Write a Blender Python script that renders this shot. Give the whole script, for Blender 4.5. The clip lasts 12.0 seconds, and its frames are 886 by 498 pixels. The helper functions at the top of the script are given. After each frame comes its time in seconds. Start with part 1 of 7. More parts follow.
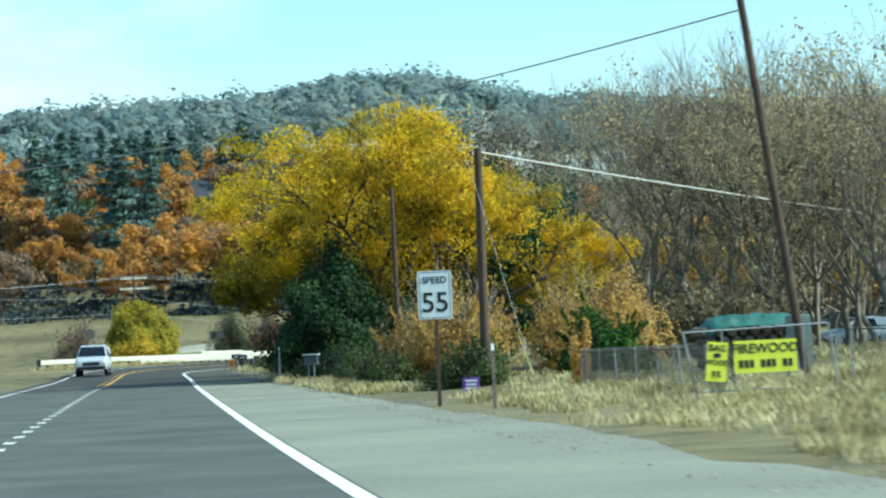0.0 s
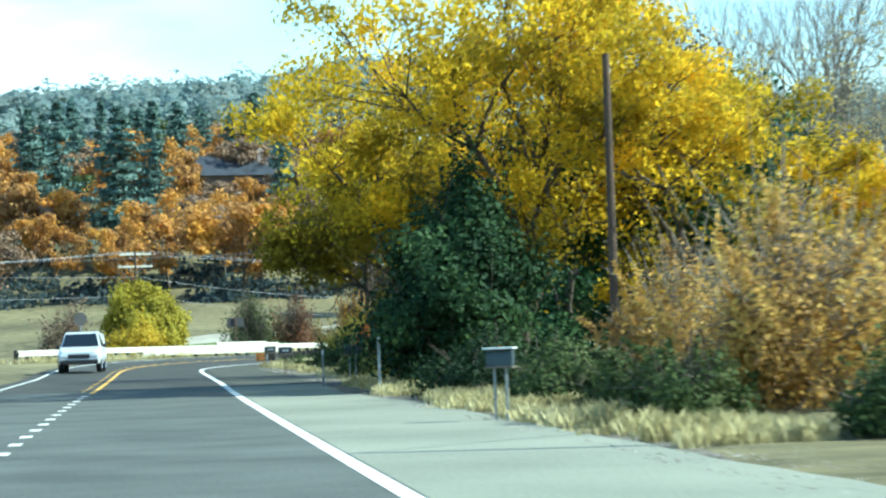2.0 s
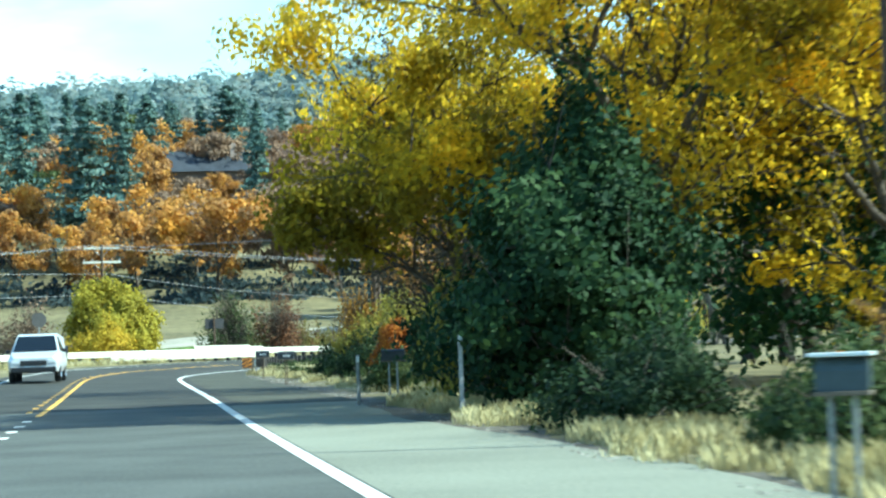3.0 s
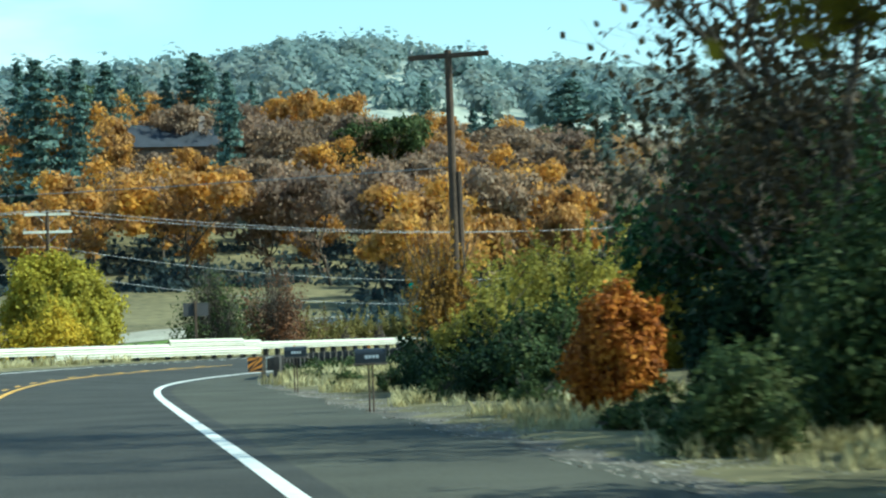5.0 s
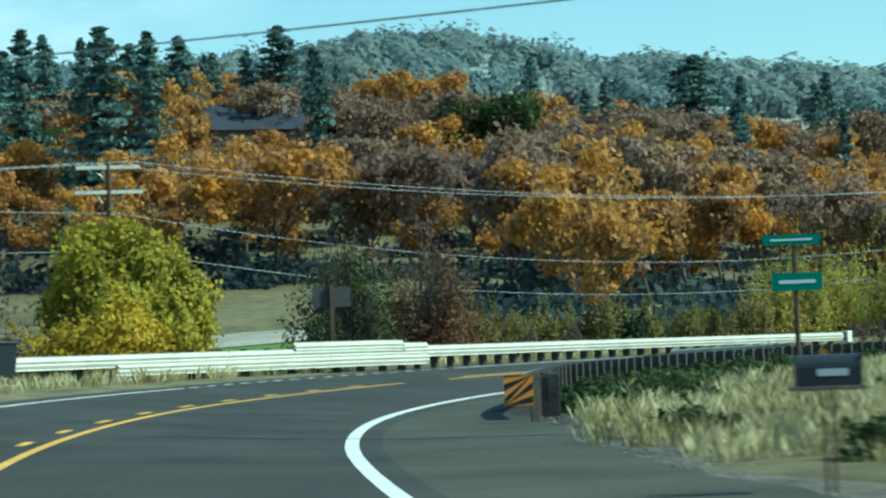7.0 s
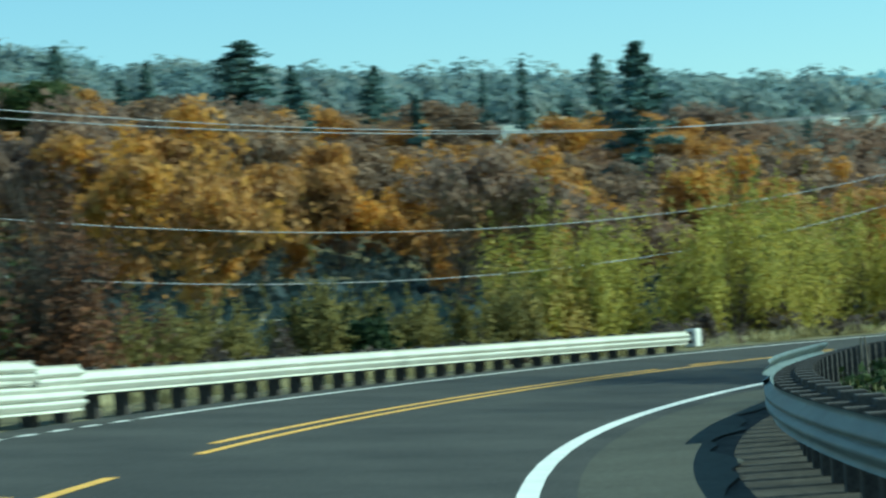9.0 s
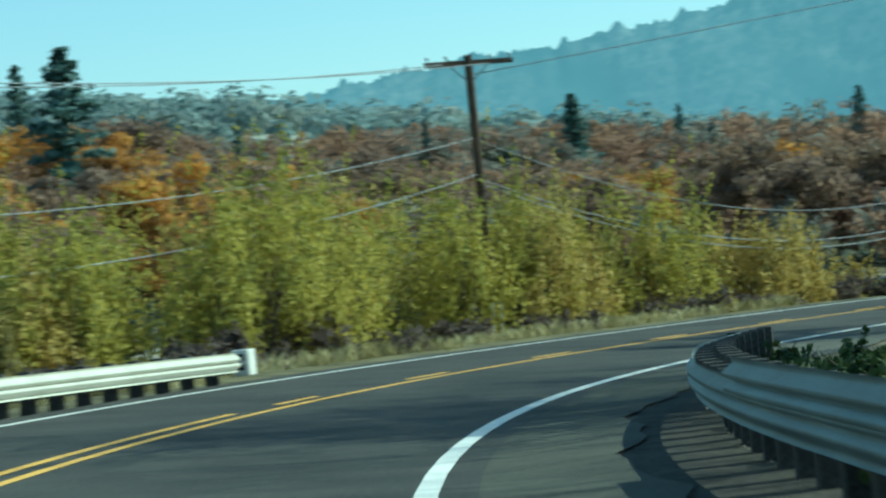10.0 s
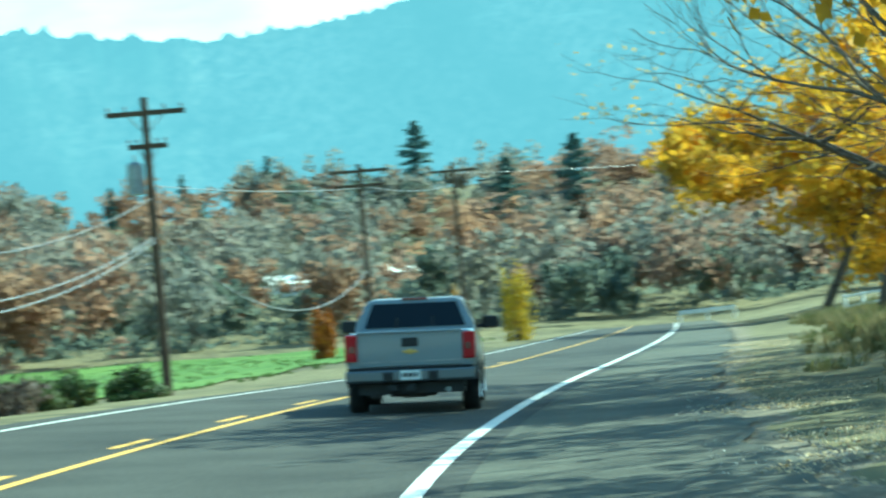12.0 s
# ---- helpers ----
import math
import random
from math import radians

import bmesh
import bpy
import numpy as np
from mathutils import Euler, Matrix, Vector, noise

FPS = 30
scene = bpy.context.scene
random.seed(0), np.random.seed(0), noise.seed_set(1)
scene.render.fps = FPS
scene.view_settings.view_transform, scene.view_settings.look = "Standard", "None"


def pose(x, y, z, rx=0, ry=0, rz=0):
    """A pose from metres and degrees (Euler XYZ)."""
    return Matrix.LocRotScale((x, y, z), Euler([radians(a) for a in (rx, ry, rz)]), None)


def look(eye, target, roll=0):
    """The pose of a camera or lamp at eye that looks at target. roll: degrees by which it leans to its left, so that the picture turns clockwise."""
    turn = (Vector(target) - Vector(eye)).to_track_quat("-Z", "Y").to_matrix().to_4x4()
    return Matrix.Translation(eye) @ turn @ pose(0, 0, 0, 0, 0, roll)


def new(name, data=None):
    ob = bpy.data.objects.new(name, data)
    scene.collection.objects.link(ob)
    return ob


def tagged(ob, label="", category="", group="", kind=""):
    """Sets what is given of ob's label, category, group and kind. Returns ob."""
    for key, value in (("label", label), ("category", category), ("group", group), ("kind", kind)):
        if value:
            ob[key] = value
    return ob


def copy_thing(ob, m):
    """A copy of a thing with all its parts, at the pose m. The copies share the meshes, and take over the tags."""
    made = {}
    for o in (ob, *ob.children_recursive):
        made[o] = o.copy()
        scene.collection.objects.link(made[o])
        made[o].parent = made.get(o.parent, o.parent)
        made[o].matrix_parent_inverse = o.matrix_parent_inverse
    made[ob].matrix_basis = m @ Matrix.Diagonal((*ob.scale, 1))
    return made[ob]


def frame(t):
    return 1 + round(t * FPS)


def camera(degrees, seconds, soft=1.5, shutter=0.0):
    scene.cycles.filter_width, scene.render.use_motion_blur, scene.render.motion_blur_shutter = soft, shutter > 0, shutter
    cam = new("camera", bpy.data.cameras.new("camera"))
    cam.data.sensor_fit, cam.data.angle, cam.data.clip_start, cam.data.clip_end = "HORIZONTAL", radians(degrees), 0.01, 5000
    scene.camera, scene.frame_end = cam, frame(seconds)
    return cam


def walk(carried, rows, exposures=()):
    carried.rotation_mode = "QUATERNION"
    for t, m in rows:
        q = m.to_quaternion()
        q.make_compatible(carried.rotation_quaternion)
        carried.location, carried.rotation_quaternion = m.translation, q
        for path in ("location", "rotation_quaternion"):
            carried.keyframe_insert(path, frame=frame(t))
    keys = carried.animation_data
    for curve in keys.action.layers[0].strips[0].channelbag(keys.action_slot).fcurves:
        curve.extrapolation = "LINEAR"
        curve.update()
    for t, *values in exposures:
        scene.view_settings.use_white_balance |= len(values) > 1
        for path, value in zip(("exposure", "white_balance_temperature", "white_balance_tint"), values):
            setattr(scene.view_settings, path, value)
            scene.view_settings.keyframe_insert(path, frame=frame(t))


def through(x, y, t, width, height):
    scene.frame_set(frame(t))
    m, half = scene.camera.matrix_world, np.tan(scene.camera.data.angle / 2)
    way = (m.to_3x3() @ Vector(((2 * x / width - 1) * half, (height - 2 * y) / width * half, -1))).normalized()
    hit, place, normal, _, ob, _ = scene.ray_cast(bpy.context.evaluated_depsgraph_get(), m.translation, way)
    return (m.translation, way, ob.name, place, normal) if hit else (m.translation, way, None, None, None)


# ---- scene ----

# ---------------------------------------------------------------- camera and its way
cam = camera(19.344510, 12.0, soft=2.3, shutter=0.35)
# seconds, x, y, z, yaw (clockwise from +y), pitch, lean to the right
PATH = [
    (0.0, 0.005, -0.005, 1.151, 4.323, 2.026, 2.711),
    (0.5, -0.598, 8.698, 1.148, 5.624, 2.420, 1.762),
    (0.7, -0.741, 12.178, 1.147, 6.292, 2.454, 1.136),
    (1.0, -0.910, 17.416, 1.147, 5.756, 2.314, 2.214),
    (1.5, -1.276, 26.259, 1.147, 5.006, 2.370, 2.452),
    (2.0, -1.727, 35.282, 1.149, 4.334, 1.912, 1.971),
    (2.5, -2.080, 44.289, 1.153, 4.833, 2.323, 2.089),
    (3.0, -2.431, 53.207, 1.154, 5.039, 1.969, 2.076),
    (3.2, -2.573, 56.784, 1.154, 5.207, 1.811, 1.990),
    (3.7, -2.890, 65.792, 1.152, 5.491, 1.680, 1.992),
    (4.2, -3.114, 74.924, 1.152, 5.762, 1.698, 2.127),
    (4.8, -3.284, 86.027, 1.158, 5.908, 1.777, 2.183),
    (5.0, -3.338, 89.754, 1.159, 5.901, 1.810, 2.125),
    (5.5, -3.526, 99.102, 1.148, 5.530, 1.827, 2.616),
    (6.0, -3.923, 108.481, 1.155, 4.479, 1.864, 2.519),
    (6.5, -4.380, 117.871, 1.152, 3.645, 2.024, 2.660),
    (6.7, -4.593, 121.647, 1.152, 3.911, 2.008, 2.422),
    (7.2, -5.069, 131.184, 1.151, 4.792, 1.995, 2.213),
    (7.7, -5.346, 140.862, 1.149, 6.400, 2.010, 2.301),
    (8.3, -5.337, 152.525, 1.144, 8.799, 2.078, 2.799),
    (8.5, -5.178, 156.395, 1.143, 10.170, 2.133, 3.196),
    (8.8, -4.681, 162.160, 1.143, 12.918, 1.935, 3.494),
    (9.0, -4.181, 165.986, 1.144, 15.348, 1.909, 3.955),
    (9.5, -2.302, 175.512, 1.151, 21.843, 1.651, 4.993),
    (10.0, 0.606, 184.802, 1.161, 28.235, 1.413, 5.782),
    (10.5, 4.299, 193.728, 1.160, 33.453, 1.396, 5.363),
    (11.0, 8.823, 202.277, 1.139, 39.235, 1.570, 5.857),
    (11.5, 14.314, 210.363, 1.135, 45.841, 1.969, 5.707),
    (12.0, 20.694, 217.719, 1.151, 52.735, 1.748, 5.027),
]
# seconds, stops, kelvin, tint
EXPOSURES = [(0.0, 0.62, 5400, -12), (0.6, 0.95, 5600, -10), (1.0, 1.20, 5500, -12), (1.5, 1.16, 5350, -13), (2.5, 1.20, 5250, -16), (3.2, 1.26, 5250, -17), (4.8, 0.70, 5500, -18), (5.2, 0.56, 5300, -19), (6.0, 0.32, 5450, -22),
             (6.7, 0.23, 5050, -25), (8.5, 0.16, 5050, -27), (9.5, 0.12, 5000, -29), (10.5, 0.46, 5200, -28), (11.0, 0.90, 5120, -29), (11.5, 1.05, 5000, -31), (12.0, 1.20, 5120, -35)]
walk(cam, [(t, pose(x, y, z, 90 + p, 0, -yaw) @ pose(0, 0, 0, 0, 0, -r)) for t, x, y, z, yaw, p, r in PATH], EXPOSURES)

# ---------------------------------------------------------------- sky and sun
SUN_AZ, SUN_EL = 104.0, 41.0
world = bpy.data.worlds.new("sky")
scene.world = world
world.use_nodes = True
wn = world.node_tree
sky = wn.nodes.new("ShaderNodeTexSky")
sky.sky_type = "NISHITA"
sky.sun_disc = False
sky.sun_elevation = radians(SUN_EL)
sky.sun_rotation = radians(SUN_AZ)
sky.air_density, sky.dust_density, sky.ozone_density = 1.15, 0.3, 2.0
wn.nodes["Background"].inputs["Strength"].default_value = 0.126
# two banks of thin white cloud low in the sky
way = wn.nodes.new("ShaderNodeTexCoord")
wisps = wn.nodes.new("ShaderNodeTexNoise")
wisps.inputs["Scale"].default_value, wisps.inputs["Detail"].default_value = 9.0, 6
stretch = wn.nodes.new("ShaderNodeMapping")
stretch.inputs["Scale"].default_value = (1, 1, 3.5)
wn.links.new(way.outputs["Generated"], stretch.inputs["Vector"])
wn.links.new(stretch.outputs[0], wisps.inputs["Vector"])
cover = None
for az, el, reach in ((-10.0, 11.0, 11.5), (47.0, 12.5, 8.5)):
    near = wn.nodes.new("ShaderNodeVectorMath")
    near.operation = "DOT_PRODUCT"
    near.inputs[1].default_value = (math.sin(radians(az)) * math.cos(radians(el)), math.cos(radians(az)) * math.cos(radians(el)), math.sin(radians(el)))
    wn.links.new(way.outputs["Generated"], near.inputs[0])
    soft_edge = wn.nodes.new("ShaderNodeMapRange")
    soft_edge.inputs[1].default_value, soft_edge.inputs[2].default_value = math.cos(radians(reach)), math.cos(radians(reach * 0.3))
    wn.links.new(near.outputs["Value"], soft_edge.inputs[0])
    if cover is None:
        cover = soft_edge
    else:
        both = wn.nodes.new("ShaderNodeMath")
        both.operation = "MAXIMUM"
        wn.links.new(cover.outputs[0], both.inputs[0])
        wn.links.new(soft_edge.outputs[0], both.inputs[1])
        cover = both
thick = wn.nodes.new("ShaderNodeMapRange")
thick.inputs[1].default_value, thick.inputs[2].default_value = 0.34, 0.62
wn.links.new(wisps.outputs[0], thick.inputs[0])
amount = wn.nodes.new("ShaderNodeMath")
amount.operation = "MULTIPLY"
wn.links.new(cover.outputs[0], amount.inputs[0])
wn.links.new(thick.outputs[0], amount.inputs[1])
cloud = wn.nodes.new("ShaderNodeMix")
cloud.data_type = "RGBA"
cloud.inputs[7].default_value = (7.0, 7.2, 7.4, 1)
wn.links.new(amount.outputs[0], cloud.inputs[0])
wn.links.new(sky.outputs[0], cloud.inputs[6])
wn.links.new(cloud.outputs[2], wn.nodes["Background"].inputs["Color"])
sun = new("sun", bpy.data.lights.new("sun", "SUN"))
sun.data.energy, sun.data.angle, sun.data.color = 4.8, radians(0.55), (1.0, 0.93, 0.82)
sa, se = radians(SUN_AZ), radians(SUN_EL)
sun.matrix_world = look((math.sin(sa) * math.cos(se) * 50, math.cos(sa) * math.cos(se) * 50, math.sin(se) * 50), (0, 0, 0))

# ---------------------------------------------------------------- materials
def mat(name, base, rough=0.8, metal=0.0, var=0.25, scale=3.0, fine=40.0, bump=0.15, spec=0.4, tint=None):
    """A procedural surface: a base colour that varies at two scales, with fine relief."""
    m = bpy.data.materials.new(name)
    m.use_nodes = True
    n, l = m.node_tree.nodes, m.node_tree.links
    b = n["Principled BSDF"]
    b.inputs["Roughness"].default_value, b.inputs["Metallic"].default_value = rough, metal
    b.inputs["Specular IOR Level"].default_value = spec
    co = n.new("ShaderNodeTexCoord")
    big, small = n.new("ShaderNodeTexNoise"), n.new("ShaderNodeTexNoise")
    big.inputs["Scale"].default_value, small.inputs["Scale"].default_value = scale, fine
    big.inputs["Detail"].default_value, small.inputs["Detail"].default_value = 5, 3
    l.new(co.outputs["Object"], big.inputs["Vector"])
    l.new(co.outputs["Object"], small.inputs["Vector"])
    add = n.new("ShaderNodeMath")
    add.operation = "ADD"
    l.new(big.outputs[0], add.inputs[0])
    l.new(small.outputs[0], add.inputs[1])
    r = n.new("ShaderNodeValToRGB")
    lo = [c * (1 - var) for c in base]
    hi = list(tint) if tint else [min(1, c * (1 + var)) for c in base]
    r.color_ramp.elements[0].position, r.color_ramp.elements[1].position = 0.38, 0.62
    r.color_ramp.elements[0].color, r.color_ramp.elements[1].color = (*lo, 1), (*hi, 1)
    half = n.new("ShaderNodeMath")
    half.operation = "MULTIPLY"
    half.inputs[1].default_value = 0.5
    l.new(add.outputs[0], half.inputs[0])
    l.new(half.outputs[0], r.inputs[0])
    l.new(r.outputs[0], b.inputs["Base Color"])
    if bump:
        bp = n.new("ShaderNodeBump")
        bp.inputs["Strength"].default_value = bump
        bp.inputs["Distance"].default_value = 0.02
        l.new(small.outputs[0], bp.inputs["Height"])
        l.new(bp.outputs[0], b.inputs["Normal"])
    return m


def leaf_mat(name, colours, through=0.35, patch=0.0, patch_scale=0.6):
    """Leaves: each one takes its own colour from the ramp; part of the light comes through. patch: how far whole boughs differ."""
    m = bpy.data.materials.new(name)
    m.use_nodes = True
    n, l = m.node_tree.nodes, m.node_tree.links
    b = n["Principled BSDF"]
    b.inputs["Roughness"].default_value = 0.6
    b.inputs["Specular IOR Level"].default_value = 0.1
    geo = n.new("ShaderNodeNewGeometry")
    co = n.new("ShaderNodeTexCoord")
    nz = n.new("ShaderNodeTexNoise")
    nz.inputs["Scale"].default_value = patch_scale
    nz.inputs["Detail"].default_value = 3
    l.new(co.outputs["Object"], nz.inputs["Vector"])
    st = n.new("ShaderNodeMapRange")
    st.inputs[1].default_value, st.inputs[2].default_value = 0.32, 0.68
    l.new(nz.outputs[0], st.inputs[0])
    mx = n.new("ShaderNodeMix")
    mx.inputs[0].default_value = patch
    l.new(geo.outputs["Random Per Island"], mx.inputs[2])
    l.new(st.outputs[0], mx.inputs[3])
    r = n.new("ShaderNodeValToRGB")
    els = r.color_ramp.elements
    while len(els) < len(colours):
        els.new(0.5)
    for i, c in enumerate(colours):
        els[i].position = i / max(1, len(colours) - 1)
        els[i].color = (*c, 1)
    l.new(mx.outputs[0], r.inputs[0])
    l.new(r.outputs[0], b.inputs["Base Color"])
    tr = n.new("ShaderNodeBsdfTranslucent")
    l.new(r.outputs[0], tr.inputs["Color"])
    ms = n.new("ShaderNodeMixShader")
    ms.inputs[0].default_value = through
    l.new(b.outputs[0], ms.inputs[1])
    l.new(tr.outputs[0], ms.inputs[2])
    l.new(ms.outputs[0], n["Material Output"].inputs["Surface"])
    return m


def plain(name, base, rough=0.5, metal=0.0, spec=0.5, coat=0.0):
    m = bpy.data.materials.new(name)
    m.use_nodes = True
    b = m.node_tree.nodes["Principled BSDF"]
    b.inputs["Base Color"].default_value = (*base, 1)
    b.inputs["Roughness"].default_value, b.inputs["Metallic"].default_value = rough, metal
    b.inputs["Specular IOR Level"].default_value = spec
    b.inputs["Coat Weight"].default_value = coat
    return m


OLD_ASPHALT = mat("old_asphalt", (0.095, 0.097, 0.084), 0.92, var=0.3, scale=0.5, fine=22, bump=0.25, spec=0.2)
ASPHALT = mat("asphalt", (0.050, 0.047, 0.037), 0.9, var=0.38, scale=0.5, fine=22, bump=0.2, spec=0.25)
NEW_SHOULDER = mat("shoulder_asphalt", (0.076, 0.072, 0.052), 0.95, var=0.3, scale=0.5, fine=20, bump=0.25, spec=0.2)
END_SHOULDER = mat("pale_shoulder_asphalt", (0.098, 0.094, 0.07), 0.95, var=0.3, scale=0.5, fine=20, bump=0.25, spec=0.2)
SHOULDER = mat("worn_asphalt", (0.225, 0.224, 0.168), 0.95, var=0.22, scale=0.25, fine=20, bump=0.25, spec=0.2)
DARK_SOIL = mat("dark_stony_soil", (0.055, 0.048, 0.036), 0.95, var=0.5, scale=1.5, fine=14, bump=0.8, spec=0.15)
LEAFY_GRIT = mat("pale_grit", (0.20, 0.165, 0.11), 0.95, var=0.5, scale=1.2, fine=14, bump=0.8, spec=0.15)
GRAVEL = mat("gravel", (0.135, 0.117, 0.088), 0.95, var=0.5, scale=1.5, fine=14, bump=0.8, spec=0.2)
EARTH = mat("field_earth", (0.14, 0.125, 0.07), 0.95, var=0.4, scale=0.04, fine=0.9, bump=0.3, spec=0.1, tint=(0.235, 0.20, 0.10))
PAINT_W = mat("white_line_paint", (0.74, 0.71, 0.62), 0.7, var=0.12, scale=2, fine=25, bump=0.1)
PAINT_Y = mat("yellow_line_paint", (0.72, 0.40, 0.06), 0.7, var=0.15, scale=2, fine=25, bump=0.1)
GALV = mat("galvanised_steel", (0.62, 0.59, 0.48), 0.6, metal=0.0, var=0.12, scale=1.2, fine=18, bump=0.05)
# steel with the dark teal of the inner rail's shaded face in its colour
SHADE_GALV = mat("shade_toned_steel", (0.15, 0.18, 0.17), 0.5, metal=0.25, var=0.25, scale=1.2, fine=18, bump=0.06)
RAIL_TIMBER = mat("creosoted_timber", (0.065, 0.055, 0.045), 0.9, var=0.4, scale=3, fine=30, bump=0.4)
TIMBER = mat("weathered_timber", (0.14, 0.115, 0.085), 0.9, var=0.4, scale=3, fine=30, bump=0.4)
POLE_WOOD = mat("pole_wood", (0.085, 0.055, 0.035), 0.9, var=0.4, scale=1.5, fine=25, bump=0.4)
BARK = mat("bark", (0.085, 0.068, 0.05), 0.95, var=0.45, scale=3, fine=22, bump=0.6)
DARK_BARK = mat("grey_brown_bark", (0.19, 0.165, 0.13), 0.95, var=0.4, scale=2, fine=14, bump=0.3)
TWIG = mat("pale_twigs", (0.20, 0.165, 0.12), 0.95, var=0.35, scale=2, fine=12, bump=0.2)
CABLE = plain("pale_cable", (0.55, 0.53, 0.47), 0.6)
WIRE = plain("wire", (0.25, 0.25, 0.25), 0.45, 0.4)
STEEL = mat("dull_steel", (0.30, 0.31, 0.31), 0.5, metal=0.6, var=0.2, scale=3, fine=20, bump=0.08)
OLD_WIRE = mat("rusted_fence_wire", (0.11, 0.10, 0.085), 0.8, metal=0.2, var=0.3, scale=3, fine=20, bump=0.1)
BLACK_RUBBER = mat("tyre_rubber", (0.018, 0.018, 0.018), 0.85, var=0.3, scale=4, fine=40, bump=0.2)

YELLOW_LEAF = leaf_mat("yellow_leaves", [(0.16, 0.13, 0.02), (0.42, 0.32, 0.025), (0.88, 0.62, 0.03), (0.93, 0.55, 0.025)], 0.64, 0.7, 0.45)
GOLD_LEAF = leaf_mat("golden_leaves", [(0.22, 0.16, 0.05), (0.52, 0.33, 0.04), (0.82, 0.46, 0.03), (0.88, 0.50, 0.03)], 0.45, 0.75, 0.35)
GREEN_LEAF = leaf_mat("dark_evergreen_leaves", [(0.014, 0.036, 0.018), (0.035, 0.075, 0.03), (0.09, 0.15, 0.04)], 0.3, 0.4, 0.8)
HOLLY_LEAF = leaf_mat("glossy_evergreen_leaves", [(0.012, 0.028, 0.014), (0.028, 0.055, 0.022), (0.07, 0.11, 0.032)], 0.25, 0.5, 0.6)
BRAMBLE_LEAF = leaf_mat("bramble_leaves", [(0.03, 0.05, 0.02), (0.07, 0.095, 0.03), (0.15, 0.155, 0.06)], 0.3, 0.5, 0.8)
ORANGE_LEAF = leaf_mat("orange_brown_leaves", [(0.15, 0.11, 0.07), (0.35, 0.22, 0.09), (0.60, 0.36, 0.09), (0.64, 0.46, 0.12), (0.36, 0.32, 0.12)], 0.42, 0.5, 0.7)
RUST_LEAF = leaf_mat("rust_leaves", [(0.11, 0.035, 0.012), (0.40, 0.13, 0.02), (0.66, 0.29, 0.04)], 0.22, 0.35, 2.0)
OAK_LEAF = leaf_mat("oak_leaves", [(0.24, 0.15, 0.08), (0.50, 0.26, 0.07), (0.74, 0.40, 0.06)], 0.4, 0.85, 0.22)
OAK_BROWN = leaf_mat("brown_oak_leaves", [(0.17, 0.125, 0.095), (0.28, 0.19, 0.12), (0.38, 0.23, 0.12)], 0.3, 0.85, 0.2)
WILLOW_LEAF = leaf_mat("willow_leaves", [(0.17, 0.165, 0.045), (0.36, 0.33, 0.07), (0.54, 0.45, 0.09), (0.48, 0.32, 0.09)], 0.4, 0.6, 0.3)
LIME_LEAF = leaf_mat("yellow_green_leaves", [(0.20, 0.175, 0.03), (0.38, 0.325, 0.04), (0.58, 0.45, 0.05)], 0.35, 0.5, 0.4)
# needles lightened and blued for the haze of distance
PINE_LEAF = leaf_mat("hazed_pine_needles", [(0.08, 0.135, 0.12), (0.12, 0.18, 0.15), (0.165, 0.22, 0.175)], 0.2, 0.7, 0.4)
DARK_LEAF = leaf_mat("dark_brown_leaves", [(0.035, 0.035, 0.02), (0.08, 0.06, 0.03), (0.14, 0.09, 0.04)], 0.2, 0.4, 0.6)
EVERGREEN = leaf_mat("olive_evergreen_leaves", [(0.010, 0.020, 0.009), (0.021, 0.037, 0.014), (0.055, 0.075, 0.022)], 0.2, 0.6, 0.5)
YELLOW_SHRUB = leaf_mat("yellow_shrub_leaves", [(0.30, 0.24, 0.03), (0.55, 0.40, 0.04), (0.66, 0.46, 0.05)], 0.4, 0.5, 0.5)
FRESH_LEAF = leaf_mat("fresh_green_leaves", [(0.02, 0.05, 0.015), (0.05, 0.11, 0.02), (0.14, 0.20, 0.03)], 0.3, 0.6, 0.5)
AMBER_LEAF = leaf_mat("amber_leaves", [(0.14, 0.09, 0.03), (0.36, 0.19, 0.03), (0.56, 0.30, 0.05)], 0.35, 0.6, 0.7)
OLIVE_LEAF = leaf_mat("olive_leaves", [(0.13, 0.12, 0.03), (0.33, 0.28, 0.05), (0.58, 0.46, 0.07)], 0.42, 0.65, 0.5)
# far woods: pale, translucent leaves soften their shadows like haze
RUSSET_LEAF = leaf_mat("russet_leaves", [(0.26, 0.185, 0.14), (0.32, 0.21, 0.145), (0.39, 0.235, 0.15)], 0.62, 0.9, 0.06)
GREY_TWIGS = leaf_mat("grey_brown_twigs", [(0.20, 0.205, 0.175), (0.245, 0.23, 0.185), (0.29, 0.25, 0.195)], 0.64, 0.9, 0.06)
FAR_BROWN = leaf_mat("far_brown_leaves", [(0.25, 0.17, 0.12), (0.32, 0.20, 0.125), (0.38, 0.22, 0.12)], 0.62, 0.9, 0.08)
HALF_BARE = leaf_mat("half_bare_oak_leaves", [(0.22, 0.155, 0.115), (0.32, 0.215, 0.145), (0.43, 0.285, 0.175)], 0.5, 0.9, 0.15)
OLIVE_GOLD = leaf_mat("olive_gold_leaves", [(0.13, 0.11, 0.02), (0.29, 0.225, 0.025), (0.54, 0.40, 0.03)], 0.5, 0.7, 0.5)
DARK_RED = leaf_mat("dark_red_brown_leaves", [(0.09, 0.06, 0.04), (0.17, 0.09, 0.05), (0.32, 0.13, 0.05)], 0.35, 0.5, 0.6)
LOW_SHRUB = leaf_mat("olive_brown_leaves", [(0.13, 0.12, 0.045), (0.25, 0.21, 0.065), (0.38, 0.28, 0.09)], 0.45, 0.7, 0.3)
